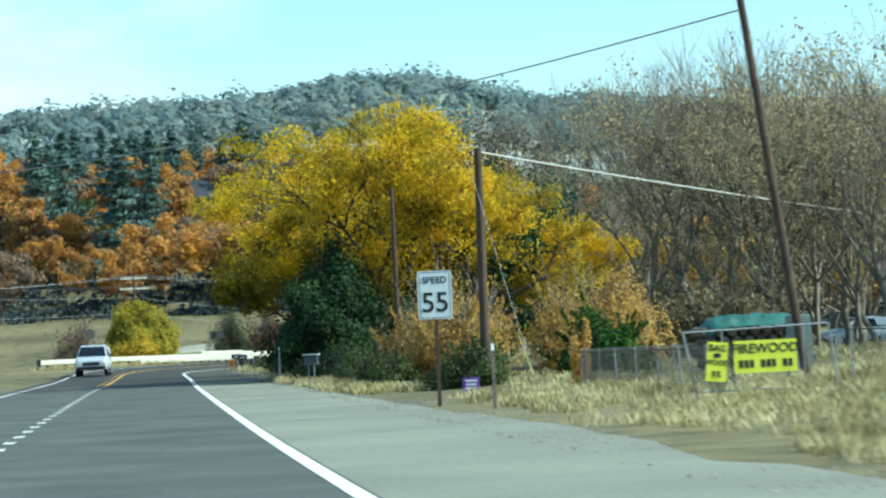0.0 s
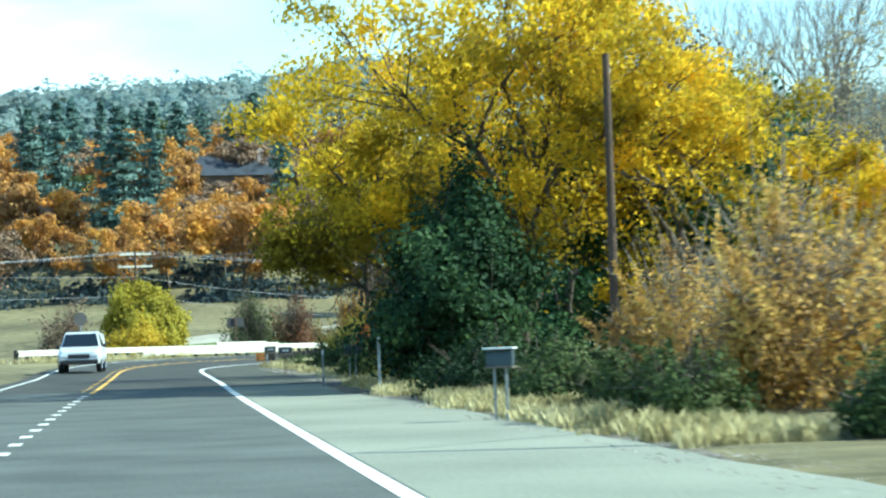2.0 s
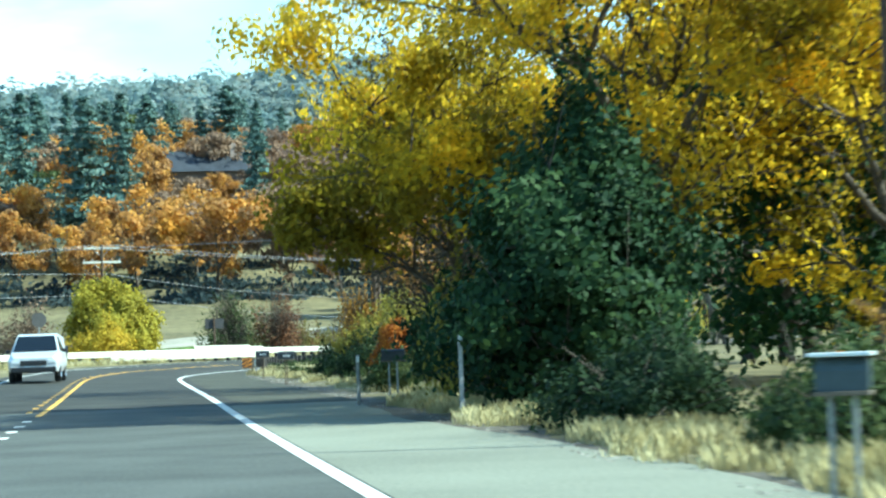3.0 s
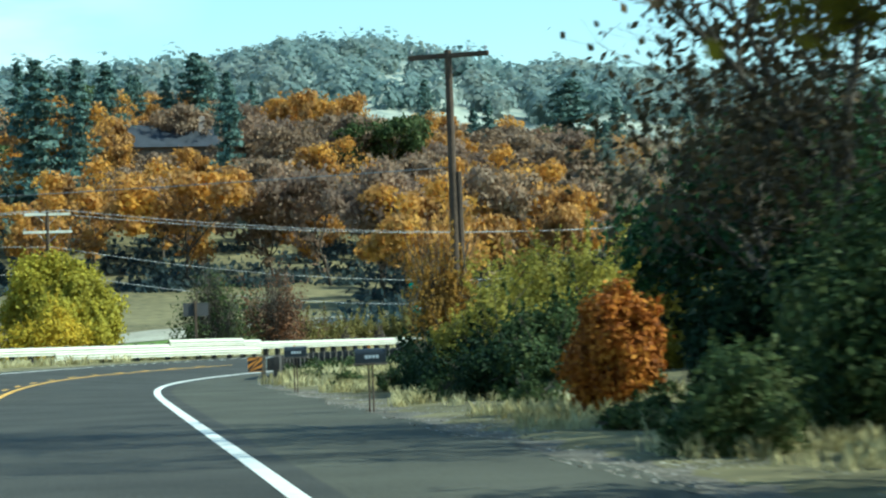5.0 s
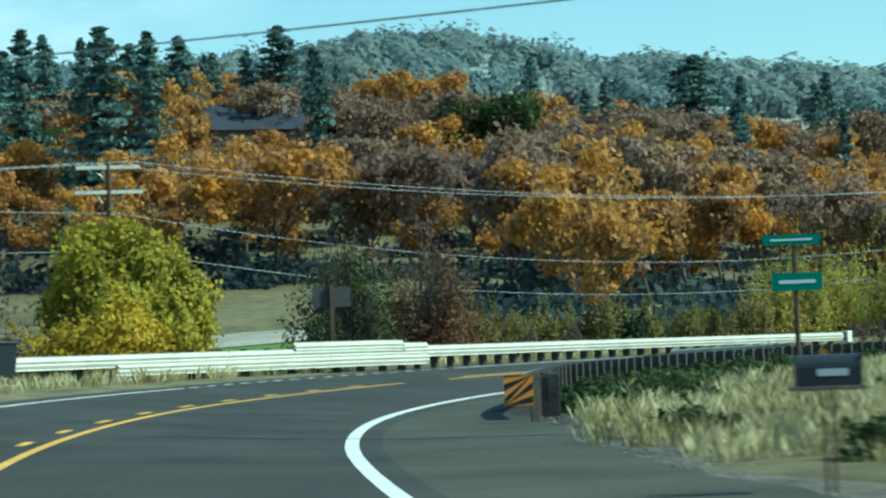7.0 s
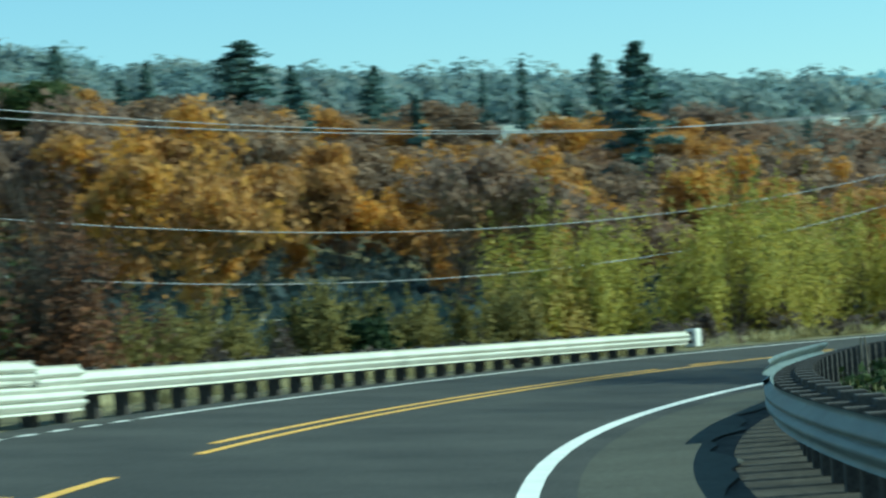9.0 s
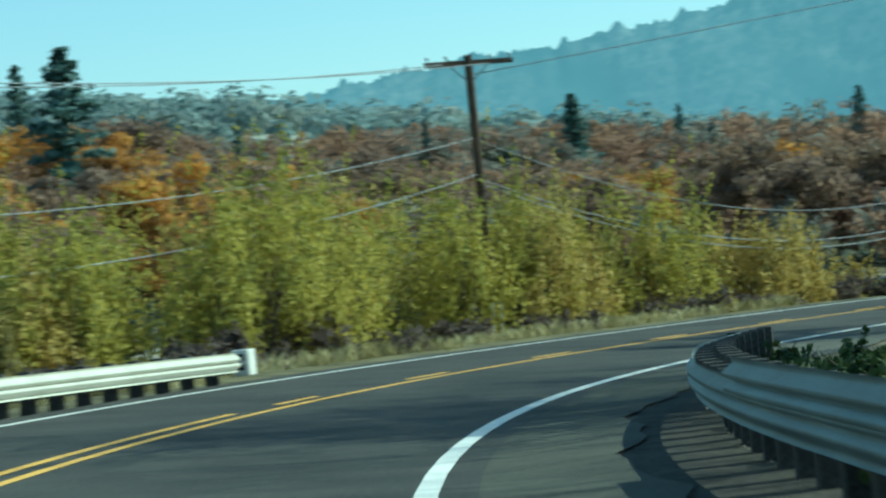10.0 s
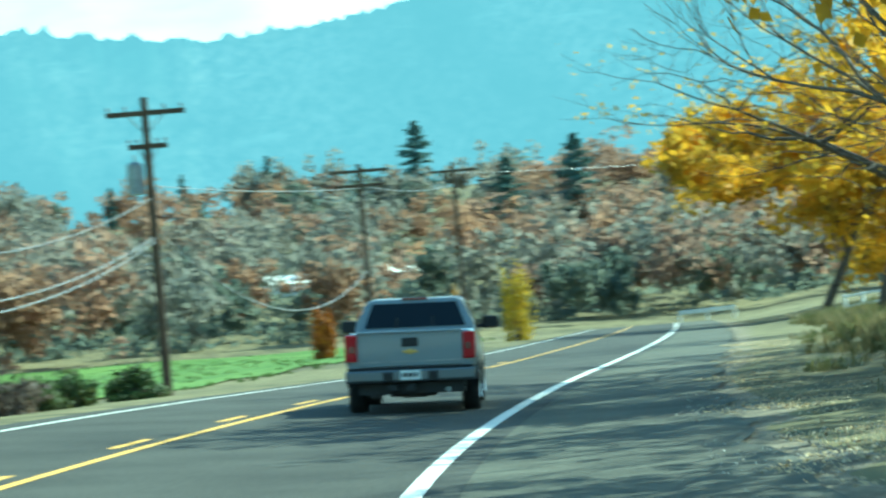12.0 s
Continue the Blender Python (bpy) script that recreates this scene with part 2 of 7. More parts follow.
WEED_BROWN = leaf_mat("purple_brown_weeds", [(0.09, 0.07, 0.06), (0.15, 0.115, 0.09), (0.23, 0.175, 0.12)], 0.4, 0.6, 0.4)
# scrub in the colour of the trees' shade on the lower slope
SHADE_SCRUB = leaf_mat("shade_toned_scrub", [(0.035, 0.055, 0.062), (0.055, 0.075, 0.075), (0.085, 0.095, 0.085)], 0.4, 0.6, 0.12)
# haze of the distance mixed into the leaf colour
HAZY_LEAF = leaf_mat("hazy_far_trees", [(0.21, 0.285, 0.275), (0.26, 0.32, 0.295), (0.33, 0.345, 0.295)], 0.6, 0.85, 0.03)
# lightened too, so gaps between far trees look filled with haze
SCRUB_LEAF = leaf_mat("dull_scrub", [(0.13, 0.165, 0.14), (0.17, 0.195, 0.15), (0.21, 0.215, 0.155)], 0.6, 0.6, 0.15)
TAN_WILLOW = leaf_mat("golden_tan_willow", [(0.34, 0.27, 0.08), (0.52, 0.40, 0.11), (0.60, 0.44, 0.14)], 0.35, 0.5, 0.35)
TAN_LEAF = leaf_mat("tan_dead_leaves", [(0.32, 0.27, 0.16), (0.47, 0.39, 0.21), (0.58, 0.48, 0.23)], 0.5, 0.5, 0.3)
UNDER_LEAF = leaf_mat("undergrowth_leaves", [(0.11, 0.09, 0.05), (0.18, 0.15, 0.08), (0.27, 0.22, 0.11)], 0.4, 0.6, 0.4)
DRY_GRASS = leaf_mat("dry_grass", [(0.17, 0.14, 0.06), (0.38, 0.32, 0.14), (0.56, 0.49, 0.26), (0.76, 0.68, 0.40)], 0.3, 0.7, 0.6)
VERGE_GRASS = leaf_mat("mixed_verge_grass", [(0.06, 0.085, 0.03), (0.15, 0.15, 0.055), (0.28, 0.22, 0.10), (0.40, 0.33, 0.17)], 0.3, 0.6, 0.5)
GREEN_GRASS = leaf_mat("green_grass", [(0.07, 0.11, 0.03), (0.13, 0.18, 0.05), (0.26, 0.25, 0.10)], 0.3, 0.4, 0.3)


# ---------------------------------------------------------------- building helpers
def part(name, bm, material, parent, label=""):
    """Links a bmesh as one mesh object under a thing or a part."""
    me = bpy.data.meshes.new(name)
    bm.to_mesh(me)
    bm.free()
    return link_part(name, me, material, parent, label)


def link_part(name, me, material, parent, label=""):
    if material:
        me.materials.clear()
        me.materials.append(material)
    ob = new(name, me)
    ob.parent = parent
    if label:
        ob["label"] = label
    return ob


GROUPS = {"utility_pole": "utility poles along the road", "oak_tree": "oaks on the slope", "pine_tree": "pines on the slope", "bare_tree": "leafless trees by the road",
          "thin_tree": "thin brown trees by the road", "willow_shrub": "willow shrubs behind the rail", "weed_clump": "low weeds along the road", "mailbox": "mailboxes along the verge",
          "marker_post": "marker posts along the shoulder", "wooden_stake": "survey stakes", "yellow_tree": "yellow trees on the verge", "dark_tree": "dark oaks on the verge",
          "roadside_tree": "trees shading the road", "orange_shrub": "orange shrubs on the verge", "bramble": "brambles on the verge", "dark_undergrowth": "dark undergrowth on the verge",
          "green_shrub": "green shrubs on the verge", "golden_tree": "golden trees at the end", "guard_rail": "guard rails of the bend", "undergrowth": "undergrowth behind the fence",
          "wire_fence": "wire fences by the verge", "evergreen_bush": "evergreens under the yellow trees", "bare_shrub": "leafless shrubs behind the rail", "yellow_green_tree": "bushy trees behind the rail"}


def thing(name, at, label, category, turn=0.0, group="", kind=""):
    ob = new(name)
    ob.empty_display_size = 0.2
    ob.matrix_basis = pose(at[0], at[1], at[2], 0, 0, turn)
    return tagged(ob, label, category, group or GROUPS.get(name, ""), kind)


def box(bm, x0, x1, y0, y1, z0, z1, bevel=0.0):
    r = bmesh.ops.create_cube(bm, size=1.0)
    vs = r["verts"]
    for v in vs:
        v.co = Vector((x0 + (v.co.x + 0.5) * (x1 - x0), y0 + (v.co.y + 0.5) * (y1 - y0), z0 + (v.co.z + 0.5) * (z1 - z0)))
    if bevel:
        es = list({e for v in vs for e in v.link_edges})
        bmesh.ops.bevel(bm, geom=es, offset=bevel, segments=2, affect="EDGES", profile=0.6)
    return bm


def rod(bm, a, b, r0, r1=None, sides=8):
    """A tapered round bar from a to b."""
    r1 = r0 if r1 is None else r1
    a, b = Vector(a), Vector(b)
    q = (b - a).to_track_quat("Z", "Y")
    ring = [[bm.verts.new(p + q @ Vector((r * math.cos(2 * math.pi * i / sides), r * math.sin(2 * math.pi * i / sides), 0)))
             for i in range(sides)] for p, r in ((a, r0), (b, r1))]
    for i in range(sides):
        j = (i + 1) % sides
        bm.faces.new((ring[0][i], ring[0][j], ring[1][j], ring[1][i]))
    bm.faces.new(ring[0][::-1])
    bm.faces.new(ring[1])
    return bm


def mesh_from(name, verts, faces_flat, sides):
    """A mesh from arrays: verts (n, 3), faces (m, sides)."""
    verts, faces = np.asarray(verts, np.float32), np.asarray(faces_flat, np.int32).reshape(-1, sides)
    me = bpy.data.meshes.new(name)
    me.vertices.add(len(verts))
    me.vertices.foreach_set("co", verts.ravel())
    me.loops.add(faces.size)
    me.loops.foreach_set("vertex_index", faces.ravel())
    me.polygons.add(len(faces))
    me.polygons.foreach_set("loop_start", np.arange(0, faces.size, sides, dtype=np.int32))
    me.polygons.foreach_set("loop_total", np.full(len(faces), sides, np.int32))
    me.update(calc_edges=True)
    me.validate()
    return me


def tubes_mesh(name, segs, sides=5):
    """Many tapered bars in one mesh. segs: rows of (x0, y0, z0, x1, y1, z1, r0, r1)."""
    s = np.asarray(segs, float).reshape(-1, 8)
    a, b = s[:, :3], s[:, 3:6]
    d = b - a
    d /= np.linalg.norm(d, axis=1)[:, None] + 1e-9
    ref = np.where(np.abs(d[:, 2:3]) < 0.9, np.array([[0, 0, 1.0]]), np.array([[1.0, 0, 0]]))
    u = np.cross(d, ref)
    u /= np.linalg.norm(u, axis=1)[:, None] + 1e-9
    w = np.cross(d, u)
    ang = np.arange(sides) * 2 * np.pi / sides
    ring = u[:, None, :] * np.cos(ang)[None, :, None] + w[:, None, :] * np.sin(ang)[None, :, None]
    v = np.concatenate([a[:, None] + ring * s[:, 6][:, None, None], b[:, None] + ring * s[:, 7][:, None, None]], 1)
    i = np.arange(sides)
    j = (i + 1) % sides
    f = np.stack([i, j, j + sides, i + sides], 1)
    faces = (f[None] + (np.arange(len(s)) * 2 * sides)[:, None, None]).reshape(-1, 4)
    me = mesh_from(name, v.reshape(-1, 3), faces, 4)
    me.polygons.foreach_set("use_smooth", np.ones(len(me.polygons), bool))
    return me


def leaves_mesh(name, centres, size, rng, stretch=1.6, hang=0.0, out=None, loose=0.55):
    """One small rhombic leaf round every centre; out: the way its upper side tends to face, otherwise turned at random."""
    c = np.asarray(centres, float)
    k = len(c)
    u = rng.normal(size=(k, 3))
    u[:, 2] -= hang
    if out is not None:
        o = np.asarray(out, float)
        o = o / (np.linalg.norm(o, axis=1)[:, None] + 1e-9) + rng.normal(0, loose, (k, 3))
        o /= np.linalg.norm(o, axis=1)[:, None]
        u -= o * np.sum(u * o, 1)[:, None]
    u /= np.linalg.norm(u, axis=1)[:, None]
    w = np.cross(u, o if out is not None else rng.normal(size=(k, 3)))
    w /= np.linalg.norm(w, axis=1)[:, None] + 1e-9
    sz = size * rng.uniform(0.6, 1.3, (k, 1))
    u, w = u * sz * stretch * 0.5, w * sz * 0.5
    v = np.stack([c - u, c + w - 0.1 * u, c + u, c - w - 0.1 * u], 1).reshape(-1, 3)
    return mesh_from(name, v, np.arange(4 * k), 4)


# ---------------------------------------------------------------- the line of the road
# heading (clockwise from +y) of the right-hand edge line along its length
S_KNOT = [-140, -40, 0, 20, 40, 60, 80, 100, 120, 135, 144, 153, 162, 171, 180, 189, 198, 207, 216, 225, 234, 243, 252, 261, 270, 279, 330, 420, 520, 900]
H_KNOT = [-3.002, -3.002, -2.979, -2.673, -2.24, -2.156, -2.123, -1.697, -2.107, -1.993, -1.735, 0.369, 5.097, 10.766, 15.901, 21.354, 27.042, 32.104, 37.628, 44.622, 51.188, 55.39, 57.291, 58.217, 59.018, 59.644, 58.6, 57.4, 75.0, 80.0]
SS = np.arange(-140, 901, 1.0)
TH = np.radians(np.interp(SS, S_KNOT, H_KNOT))
_mid = (TH[1:] + TH[:-1]) / 2
LX = np.concatenate([[0], np.cumsum(np.sin(_mid))])
LY = np.concatenate([[0], np.cumsum(np.cos(_mid))])
LX += 1.773 - LX[140]
LY += 0.0 - LY[140]


def smooth(a, b, x):
    u = np.clip((np.asarray(x, float) - a) / (b - a), 0, 1)
    return u * u * (3 - 2 * u)


def along(s, d):
    """The plan point s metres along the edge line and d metres to its left."""
    x, y, th = np.interp(s, SS, LX), np.interp(s, SS, LY), np.interp(s, SS, TH)
    return x - d * np.cos(th), y + d * np.sin(th)


def road_coords(x, y):
    """For plan points: (s, d) relative to the edge line."""
    x, y = np.atleast_1d(np.asarray(x, float)), np.atleast_1d(np.asarray(y, float))
    s_out, d_out = np.empty(len(x)), np.empty(len(x))
    for i in range(0, len(x), 4000):
        dx, dy = x[i:i + 4000, None] - LX[None], y[i:i + 4000, None] - LY[None]
        j = np.argmin(dx * dx + dy * dy, 1)
        r = np.arange(len(j))
        th = TH[j]
        s_out[i:i + 4000] = SS[j] + dx[r, j] * np.sin(th) + dy[r, j] * np.cos(th)
        d_out[i:i + 4000] = -dx[r, j] * np.cos(th) + dy[r, j] * np.sin(th)
    return s_out, d_out


def road_z(s, d):
    """Height of the carriageway: it is banked through the bend."""
    bank = 0.055 * smooth(132, 172, s) * (1 - 0.8 * smooth(252, 300, s))
    return bank * np.clip(d, -0.5, 7.6)


def hill(x, y):
    """The wooded slopes beyond the valley floor."""
    dx, dy = x - 15.0, y - 195.0
    r = np.hypot(dx, dy)
    az = np.degrees(np.arctan2(dx, dy))
    start = 45 + 150 * smooth(4, 34, az) + 30 * smooth(40, 62, az) + 250 * smooth(70, 110, np.abs(az)) + 40 * smooth(8, 40, -az)
    u = np.maximum(r - start, 0)
    h = 0.085 * u - 3.5 * (1 - np.exp(-u / 45.0)) + 9 * smooth(120, 220, u) + 3 * smooth(20, 45, az) * smooth(20, 120, u)
    h = h * (1 - 0.24 * smooth(-2, 9, az) + 0.13 * smooth(14, 22, az) - 0.19 * smooth(26, 40, az) + 0.14 * smooth(44, 58, az))
    return np.clip(h, 0, 62) * (1 - 0.35 * smooth(600, 1000, r))


def ground_z(x, y):
    s, d = road_coords(x, y)
    x, y = np.atleast_1d(np.asarray(x, float)), np.atleast_1d(np.asarray(y, float))
    left = road_z(s, np.minimum(d, 7.6)) * (1 - smooth(15, 30, d) * (1 - smooth(205, 212, s)) - smooth(8.2, 15, d) * smooth(205, 212, s))
    under = -0.10 * smooth(-3.4, -2.0, d) * (1 - smooth(7.0, 8.5, d))
    rough = 0.12 * np.sin(x * 0.31 + 1.3) * np.sin(y * 0.27) * smooth(3.5, 9, np.maximum(-d - 0.5, d - 6))
    verge = 0.22 * smooth(4.5, 9, -d) + 0.5 * smooth(5, 13, -d) * smooth(225, 255, s)
    return left + under + rough + verge + hill(x, y)


def gz(x, y):
    return float(ground_z(x, y)[0])


def strip(name, d0, d1, s0, s1, lift, material, ds=2.0, nd=2, wobble=0.0, pinch=0.0, edge=None):
    """A ribbon that follows the road; edge: rows of (s, d) for an outer edge that comes and goes."""
    s = np.arange(s0, s1 + ds * 0.5, ds)
    dd = np.linspace(d0, d1, nd)
    S, Dm = np.meshgrid(s, dd, indexing="ij")
    if edge:
        e = np.interp(s, [q[0] for q in edge], [q[1] for q in edge])
        Dm = e[:, None] + (d1 - e)[:, None] * np.linspace(0, 1, nd)[None]
    if pinch:
        Dm *= (1 - pinch * smooth(160, 172, S) * (1 - smooth(214, 224, S)))
    if wobble:
        Dm[:, 0] += wobble * (np.sin(S[:, 0] * 0.9) + 0.6 * np.sin(S[:, 0] * 2.3 + 1)) 
    X, Y = along(S.ravel(), Dm.ravel())
    Z = road_z(S.ravel(), Dm.ravel()) + lift
    v = np.stack([X, Y, Z], 1)
    n, k = len(s), nd
    i, j = np.meshgrid(np.arange(n - 1), np.arange(k - 1), indexing="ij")
    a = (i * k + j).ravel()
    return mesh_from(name, v, np.stack([a, a + k, a + k + 1, a + 1], 1), 4)


# ---------------------------------------------------------------- ground, road and distance
def build_ground():
    rad = np.concatenate([np.arange(0, 262, 2.6), 262 * 1.06 ** np.arange(1, 54)])
    n = 400
    ang = np.arange(n) * 2 * np.pi / n
    R, A = np.meshgrid(rad[1:], ang, indexing="ij")
    x, y = 10 + R.ravel() * np.sin(A.ravel()), 150 + R.ravel() * np.cos(A.ravel())
    v = np.stack([x, y, ground_z(x, y)], 1)
    v = np.vstack([v, [[10, 150, gz(10, 150)]]])
    m = len(rad) - 1
    i, j = np.meshgrid(np.arange(m - 1), np.arange(n), indexing="ij")
    a, b = (i * n + j).ravel(), (i * n + (j + 1) % n).ravel()
    f = np.stack([a, a + n, b + n, b], 1)
    hub = len(v) - 1
    f = np.vstack([f, np.stack([np.arange(0, n, 2), (np.arange(0, n, 2) + 1) % n, (np.arange(0, n, 2) + 2) % n, np.full(n // 2, hub)], 1)])
    me = mesh_from("ground", v, f, 4)
    me.materials.append(EARTH)
    me.polygons.foreach_set("use_smooth", np.ones(len(me.polygons), bool))
    return tagged(new("ground", me), "dry grassy ground rising to wooded slopes", "ground", kind="structure")


build_ground()


def laid(name, me, material, label, category):
    me.materials.append(material)
    return tagged(new(name, me), label, category, kind="structure")


SHOULDER_EDGE = [(-130, -3.6), (18, -3.65), (34, -3.75), (45, -3.35), (60, -3.08), (75, -2.95), (84, -2.7), (91, -2.25), (104, -2.6)]
laid("road", strip("road", -0.13, 7.0, -130, 104, 0.0, OLD_ASPHALT, 2.0, 8), OLD_ASPHALT, "older grey two-lane asphalt carriageway", "road")
laid("road", strip("road", -0.35, 7.0, 104, 620, 0.0, ASPHALT, 2.0, 8), ASPHALT, "dark grey two-lane asphalt carriageway", "road")
laid("road_shoulder", strip("road_shoulder", -2.75, -0.13, -130, 104, -0.002, SHOULDER, 1.0, 5, 0.05, 0.0, SHOULDER_EDGE), SHOULDER, "pale worn chip-seal shoulder beside the road", "road")
laid("road_shoulder", strip("road_shoulder", -2.75, -0.35, 104, 226, -0.002, NEW_SHOULDER, 1.0, 5, 0.12, 0.46), NEW_SHOULDER, "grey asphalt shoulder beside the road", "road")
laid("road_shoulder", strip("road_shoulder", -2.75, -0.35, 226, 620, -0.002, END_SHOULDER, 1.0, 5, 0.12, 0.46), END_SHOULDER, "paler grey asphalt shoulder beside the road", "road")
laid("gravel_verge", strip("gravel_verge", -5.6, -2.0, 224, 420, -0.024, LEAFY_GRIT, 1.0, 6, 0.35, 0.46), LEAFY_GRIT, "pale gritty verge strewn with fallen leaves", "ground")
laid("gravel_verge", strip("gravel_verge", -5.0, -2.2, 156, 224, -0.024, DARK_SOIL, 1.0, 6, 0.35, 0.46), DARK_SOIL, "dark stony soil beside the guard rail", "ground")
laid("gravel_verge", strip("gravel_verge", -5.0, -2.2, -130, 156, -0.02, GRAVEL, 1.0, 6, 0.35), GRAVEL, "loose brown gravel verge beside the shoulder", "ground")
laid("edge_line", strip("edge_line", -0.09, 0.07, -130, 600, 0.005, PAINT_W, 2.0), PAINT_W, "solid white edge line painted on the asphalt", "road marking")


def dashes(name, d0, d1, s0, s1, pitch, length, material, label):
    """Short painted bars in a row, one object each under their line."""
    line = thing(name, (0, 0, 0), label, "road marking", kind="structure")
    k = s0
    while k < s1:
        me = strip(name, d0, d1, k, k + length, 0.005, material, length)
        link_part("painted_dash", me, material, line)
        k += pitch


laid("far_edge_line", strip("far_edge_line", 6.32, 6.44, -130, 180, 0.005, PAINT_W, 2.0), PAINT_W, "solid white edge line painted on the asphalt", "road marking")
laid("far_edge_line", strip("far_edge_line", 6.32, 6.44, 198, 600, 0.005, PAINT_W, 2.0), PAINT_W, "solid white edge line painted on the asphalt", "road marking")
dashes("dotted_edge_line", 6.32, 6.44, 180.5, 197.5, 1.1, 0.55, PAINT_W, "dotted white edge line across a side road")
dashes("dashed_centre_line", 3.40, 3.56, -10, 100, 2.75, 0.75, PAINT_W, "dashed white centre line on the straight")
laid("yellow_line", strip("yellow_line", 3.36, 3.48, 101, 186, 0.005, PAINT_Y, 1.5), PAINT_Y, "solid yellow centre line painted on the asphalt", "road marking")
dashes("dashed_yellow_line", 3.66, 3.78, 104, 186, 3.3, 1.0, PAINT_Y, "dashed yellow line beside the solid one")
laid("yellow_line", strip("yellow_line", 3.36, 3.48, 190, 600, 0.005, PAINT_Y, 1.5), PAINT_Y, "solid yellow centre line painted on the asphalt", "road marking")
laid("yellow_line", strip("yellow_line", 3.68, 3.80, 192, 216, 0.005, PAINT_Y, 1.5), PAINT_Y, "second solid yellow line through the bend", "road marking")
dashes("dashed_yellow_line", 3.68, 3.80, 218, 300, 6.5, 2.0, PAINT_Y, "dashed yellow line beside the solid one")


# far ridge: a plain backdrop of distance, kilometres behind everything
RIDGE_AZ = [-180, -120, -60, -30, -15, -8, -4, 0, 10, 18, 22, 25, 28, 31, 34, 38, 43, 46, 48, 50, 52, 56, 62, 75, 100, 140, 180]
RIDGE_EL = [2.5, 2.5, 2.5, 3.0, 3.8, 5.0, 5.3, 5.2, 4.7, 4.7, 4.85, 5.0, 5.35, 5.6, 5.95, 6.6, 7.05, 6.7, 6.6, 6.8, 7.2, 7.5, 7.4, 5.5, 3.0, 2.5, 2.5]


def build_ridge():
    n, k = 5400, 14
    az = np.linspace(-180, 180, n, endpoint=False)
    el = np.interp(az, RIDGE_AZ, RIDGE_EL)
    bumps = np.array([noise.fractal(Vector((a * 1.7, 3.1, 0)), 1.0, 2.0, 4) for a in az]) * 0.10
    tufts = np.array([max(0, noise.noise(Vector((a * 4.3, 7.7, 0)))) * 0.30 + max(0, noise.noise(Vector((a * 13.0, 5.1, 0)))) * 0.16 + max(0, noise.noise(Vector((a * 29.0, 2.2, 0)))) * 0.10 for a in az])
    v = []
    for i in range(k):
        u = 1 - (1 - i / (k - 1)) ** 1.7
        r = 2950 + 250 * u
        e = el * u ** 0.8 + bumps * u ** 5 + (tufts if i == k - 1 else 0)
        z = r * np.tan(np.radians(e)) - 20 * (1 - u)
        z += np.array([noise.fractal(Vector((a * 0.45, u * 2.6, 1.0)), 1.0, 2.0, 3) for a in az]) * 75 * u * (1 - u)
        v.append(np.stack([r * np.sin(np.radians(az)), 150 + r * np.cos(np.radians(az)), z], 1))
    v = np.concatenate(v)
    i, j = np.meshgrid(np.arange(k - 1), np.arange(n), indexing="ij")
    a, b = (i * n + j).ravel(), (i * n + (j + 1) % n).ravel()
    me = mesh_from("backdrop", v, np.stack([a, b, b + n, a + n], 1), 4)
    m = bpy.data.materials.new("far_ridge")
    m.use_nodes = True
    nn, l = m.node_tree.nodes, m.node_tree.links
    b = nn["Principled BSDF"]
    b.inputs["Roughness"].default_value = 1.0
    b.inputs["Specular IOR Level"].default_value = 0.0
    co = nn.new("ShaderNodeTexCoord")
    t1, t2 = nn.new("ShaderNodeTexNoise"), nn.new("ShaderNodeTexNoise")
    t1.inputs["Scale"].default_value, t2.inputs["Scale"].default_value = 0.07, 0.012
    t1.inputs["Detail"].default_value, t2.inputs["Detail"].default_value = 6, 4
    l.new(co.outputs["Object"], t1.inputs["Vector"])
    flat = nn.new("ShaderNodeMapping")
    flat.inputs["Scale"].default_value = (1, 1, 4)
    l.new(co.outputs["Object"], flat.inputs["Vector"])
    l.new(flat.outputs[0], t2.inputs["Vector"])
    r1, r2 = nn.new("ShaderNodeValToRGB"), nn.new("ShaderNodeValToRGB")
    r1.color_ramp.elements[0].position, r1.color_ramp.elements[1].position = 0.34, 0.70
    r1.color_ramp.elements[0].color, r1.color_ramp.elements[1].color = (0.05, 0.07, 0.06, 1), (0.19, 0.18, 0.14, 1)
    r2.color_ramp.elements[0].position, r2.color_ramp.elements[1].position = 0.62, 0.78
    r2.color_ramp.elements[0].color, r2.color_ramp.elements[1].color = (0, 0, 0, 1), (1, 1, 1, 1)
    l.new(t1.outputs[0], r1.inputs[0])
    l.new(t2.outputs[0], r2.inputs[0])
    mx = nn.new("ShaderNodeMix")
    mx.data_type = "RGBA"
    mx.inputs[7].default_value = (0.26, 0.26, 0.20, 1)
    l.new(r2.outputs[0], mx.inputs[0])
    l.new(r1.outputs[0], mx.inputs[6])
    t3, r3, fold = nn.new("ShaderNodeTexNoise"), nn.new("ShaderNodeMapRange"), nn.new("ShaderNodeMix")
    t3.inputs["Scale"].default_value, t3.inputs["Detail"].default_value = 0.0045, 4
    l.new(co.outputs["Object"], t3.inputs["Vector"])
    r3.inputs[1].default_value, r3.inputs[2].default_value = 0.38, 0.64
    l.new(t3.outputs[0], r3.inputs[0])
    fold.data_type = "RGBA"
    fold.inputs[6].default_value = (0.035, 0.06, 0.05, 1)
    l.new(r3.outputs[0], fold.inputs[0])
    l.new(mx.outputs[2], fold.inputs[7])
    l.new(fold.outputs[2], b.inputs["Base Color"])
    # a blue glow of the surface stands for the haze in between
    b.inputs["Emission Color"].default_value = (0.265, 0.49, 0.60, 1)
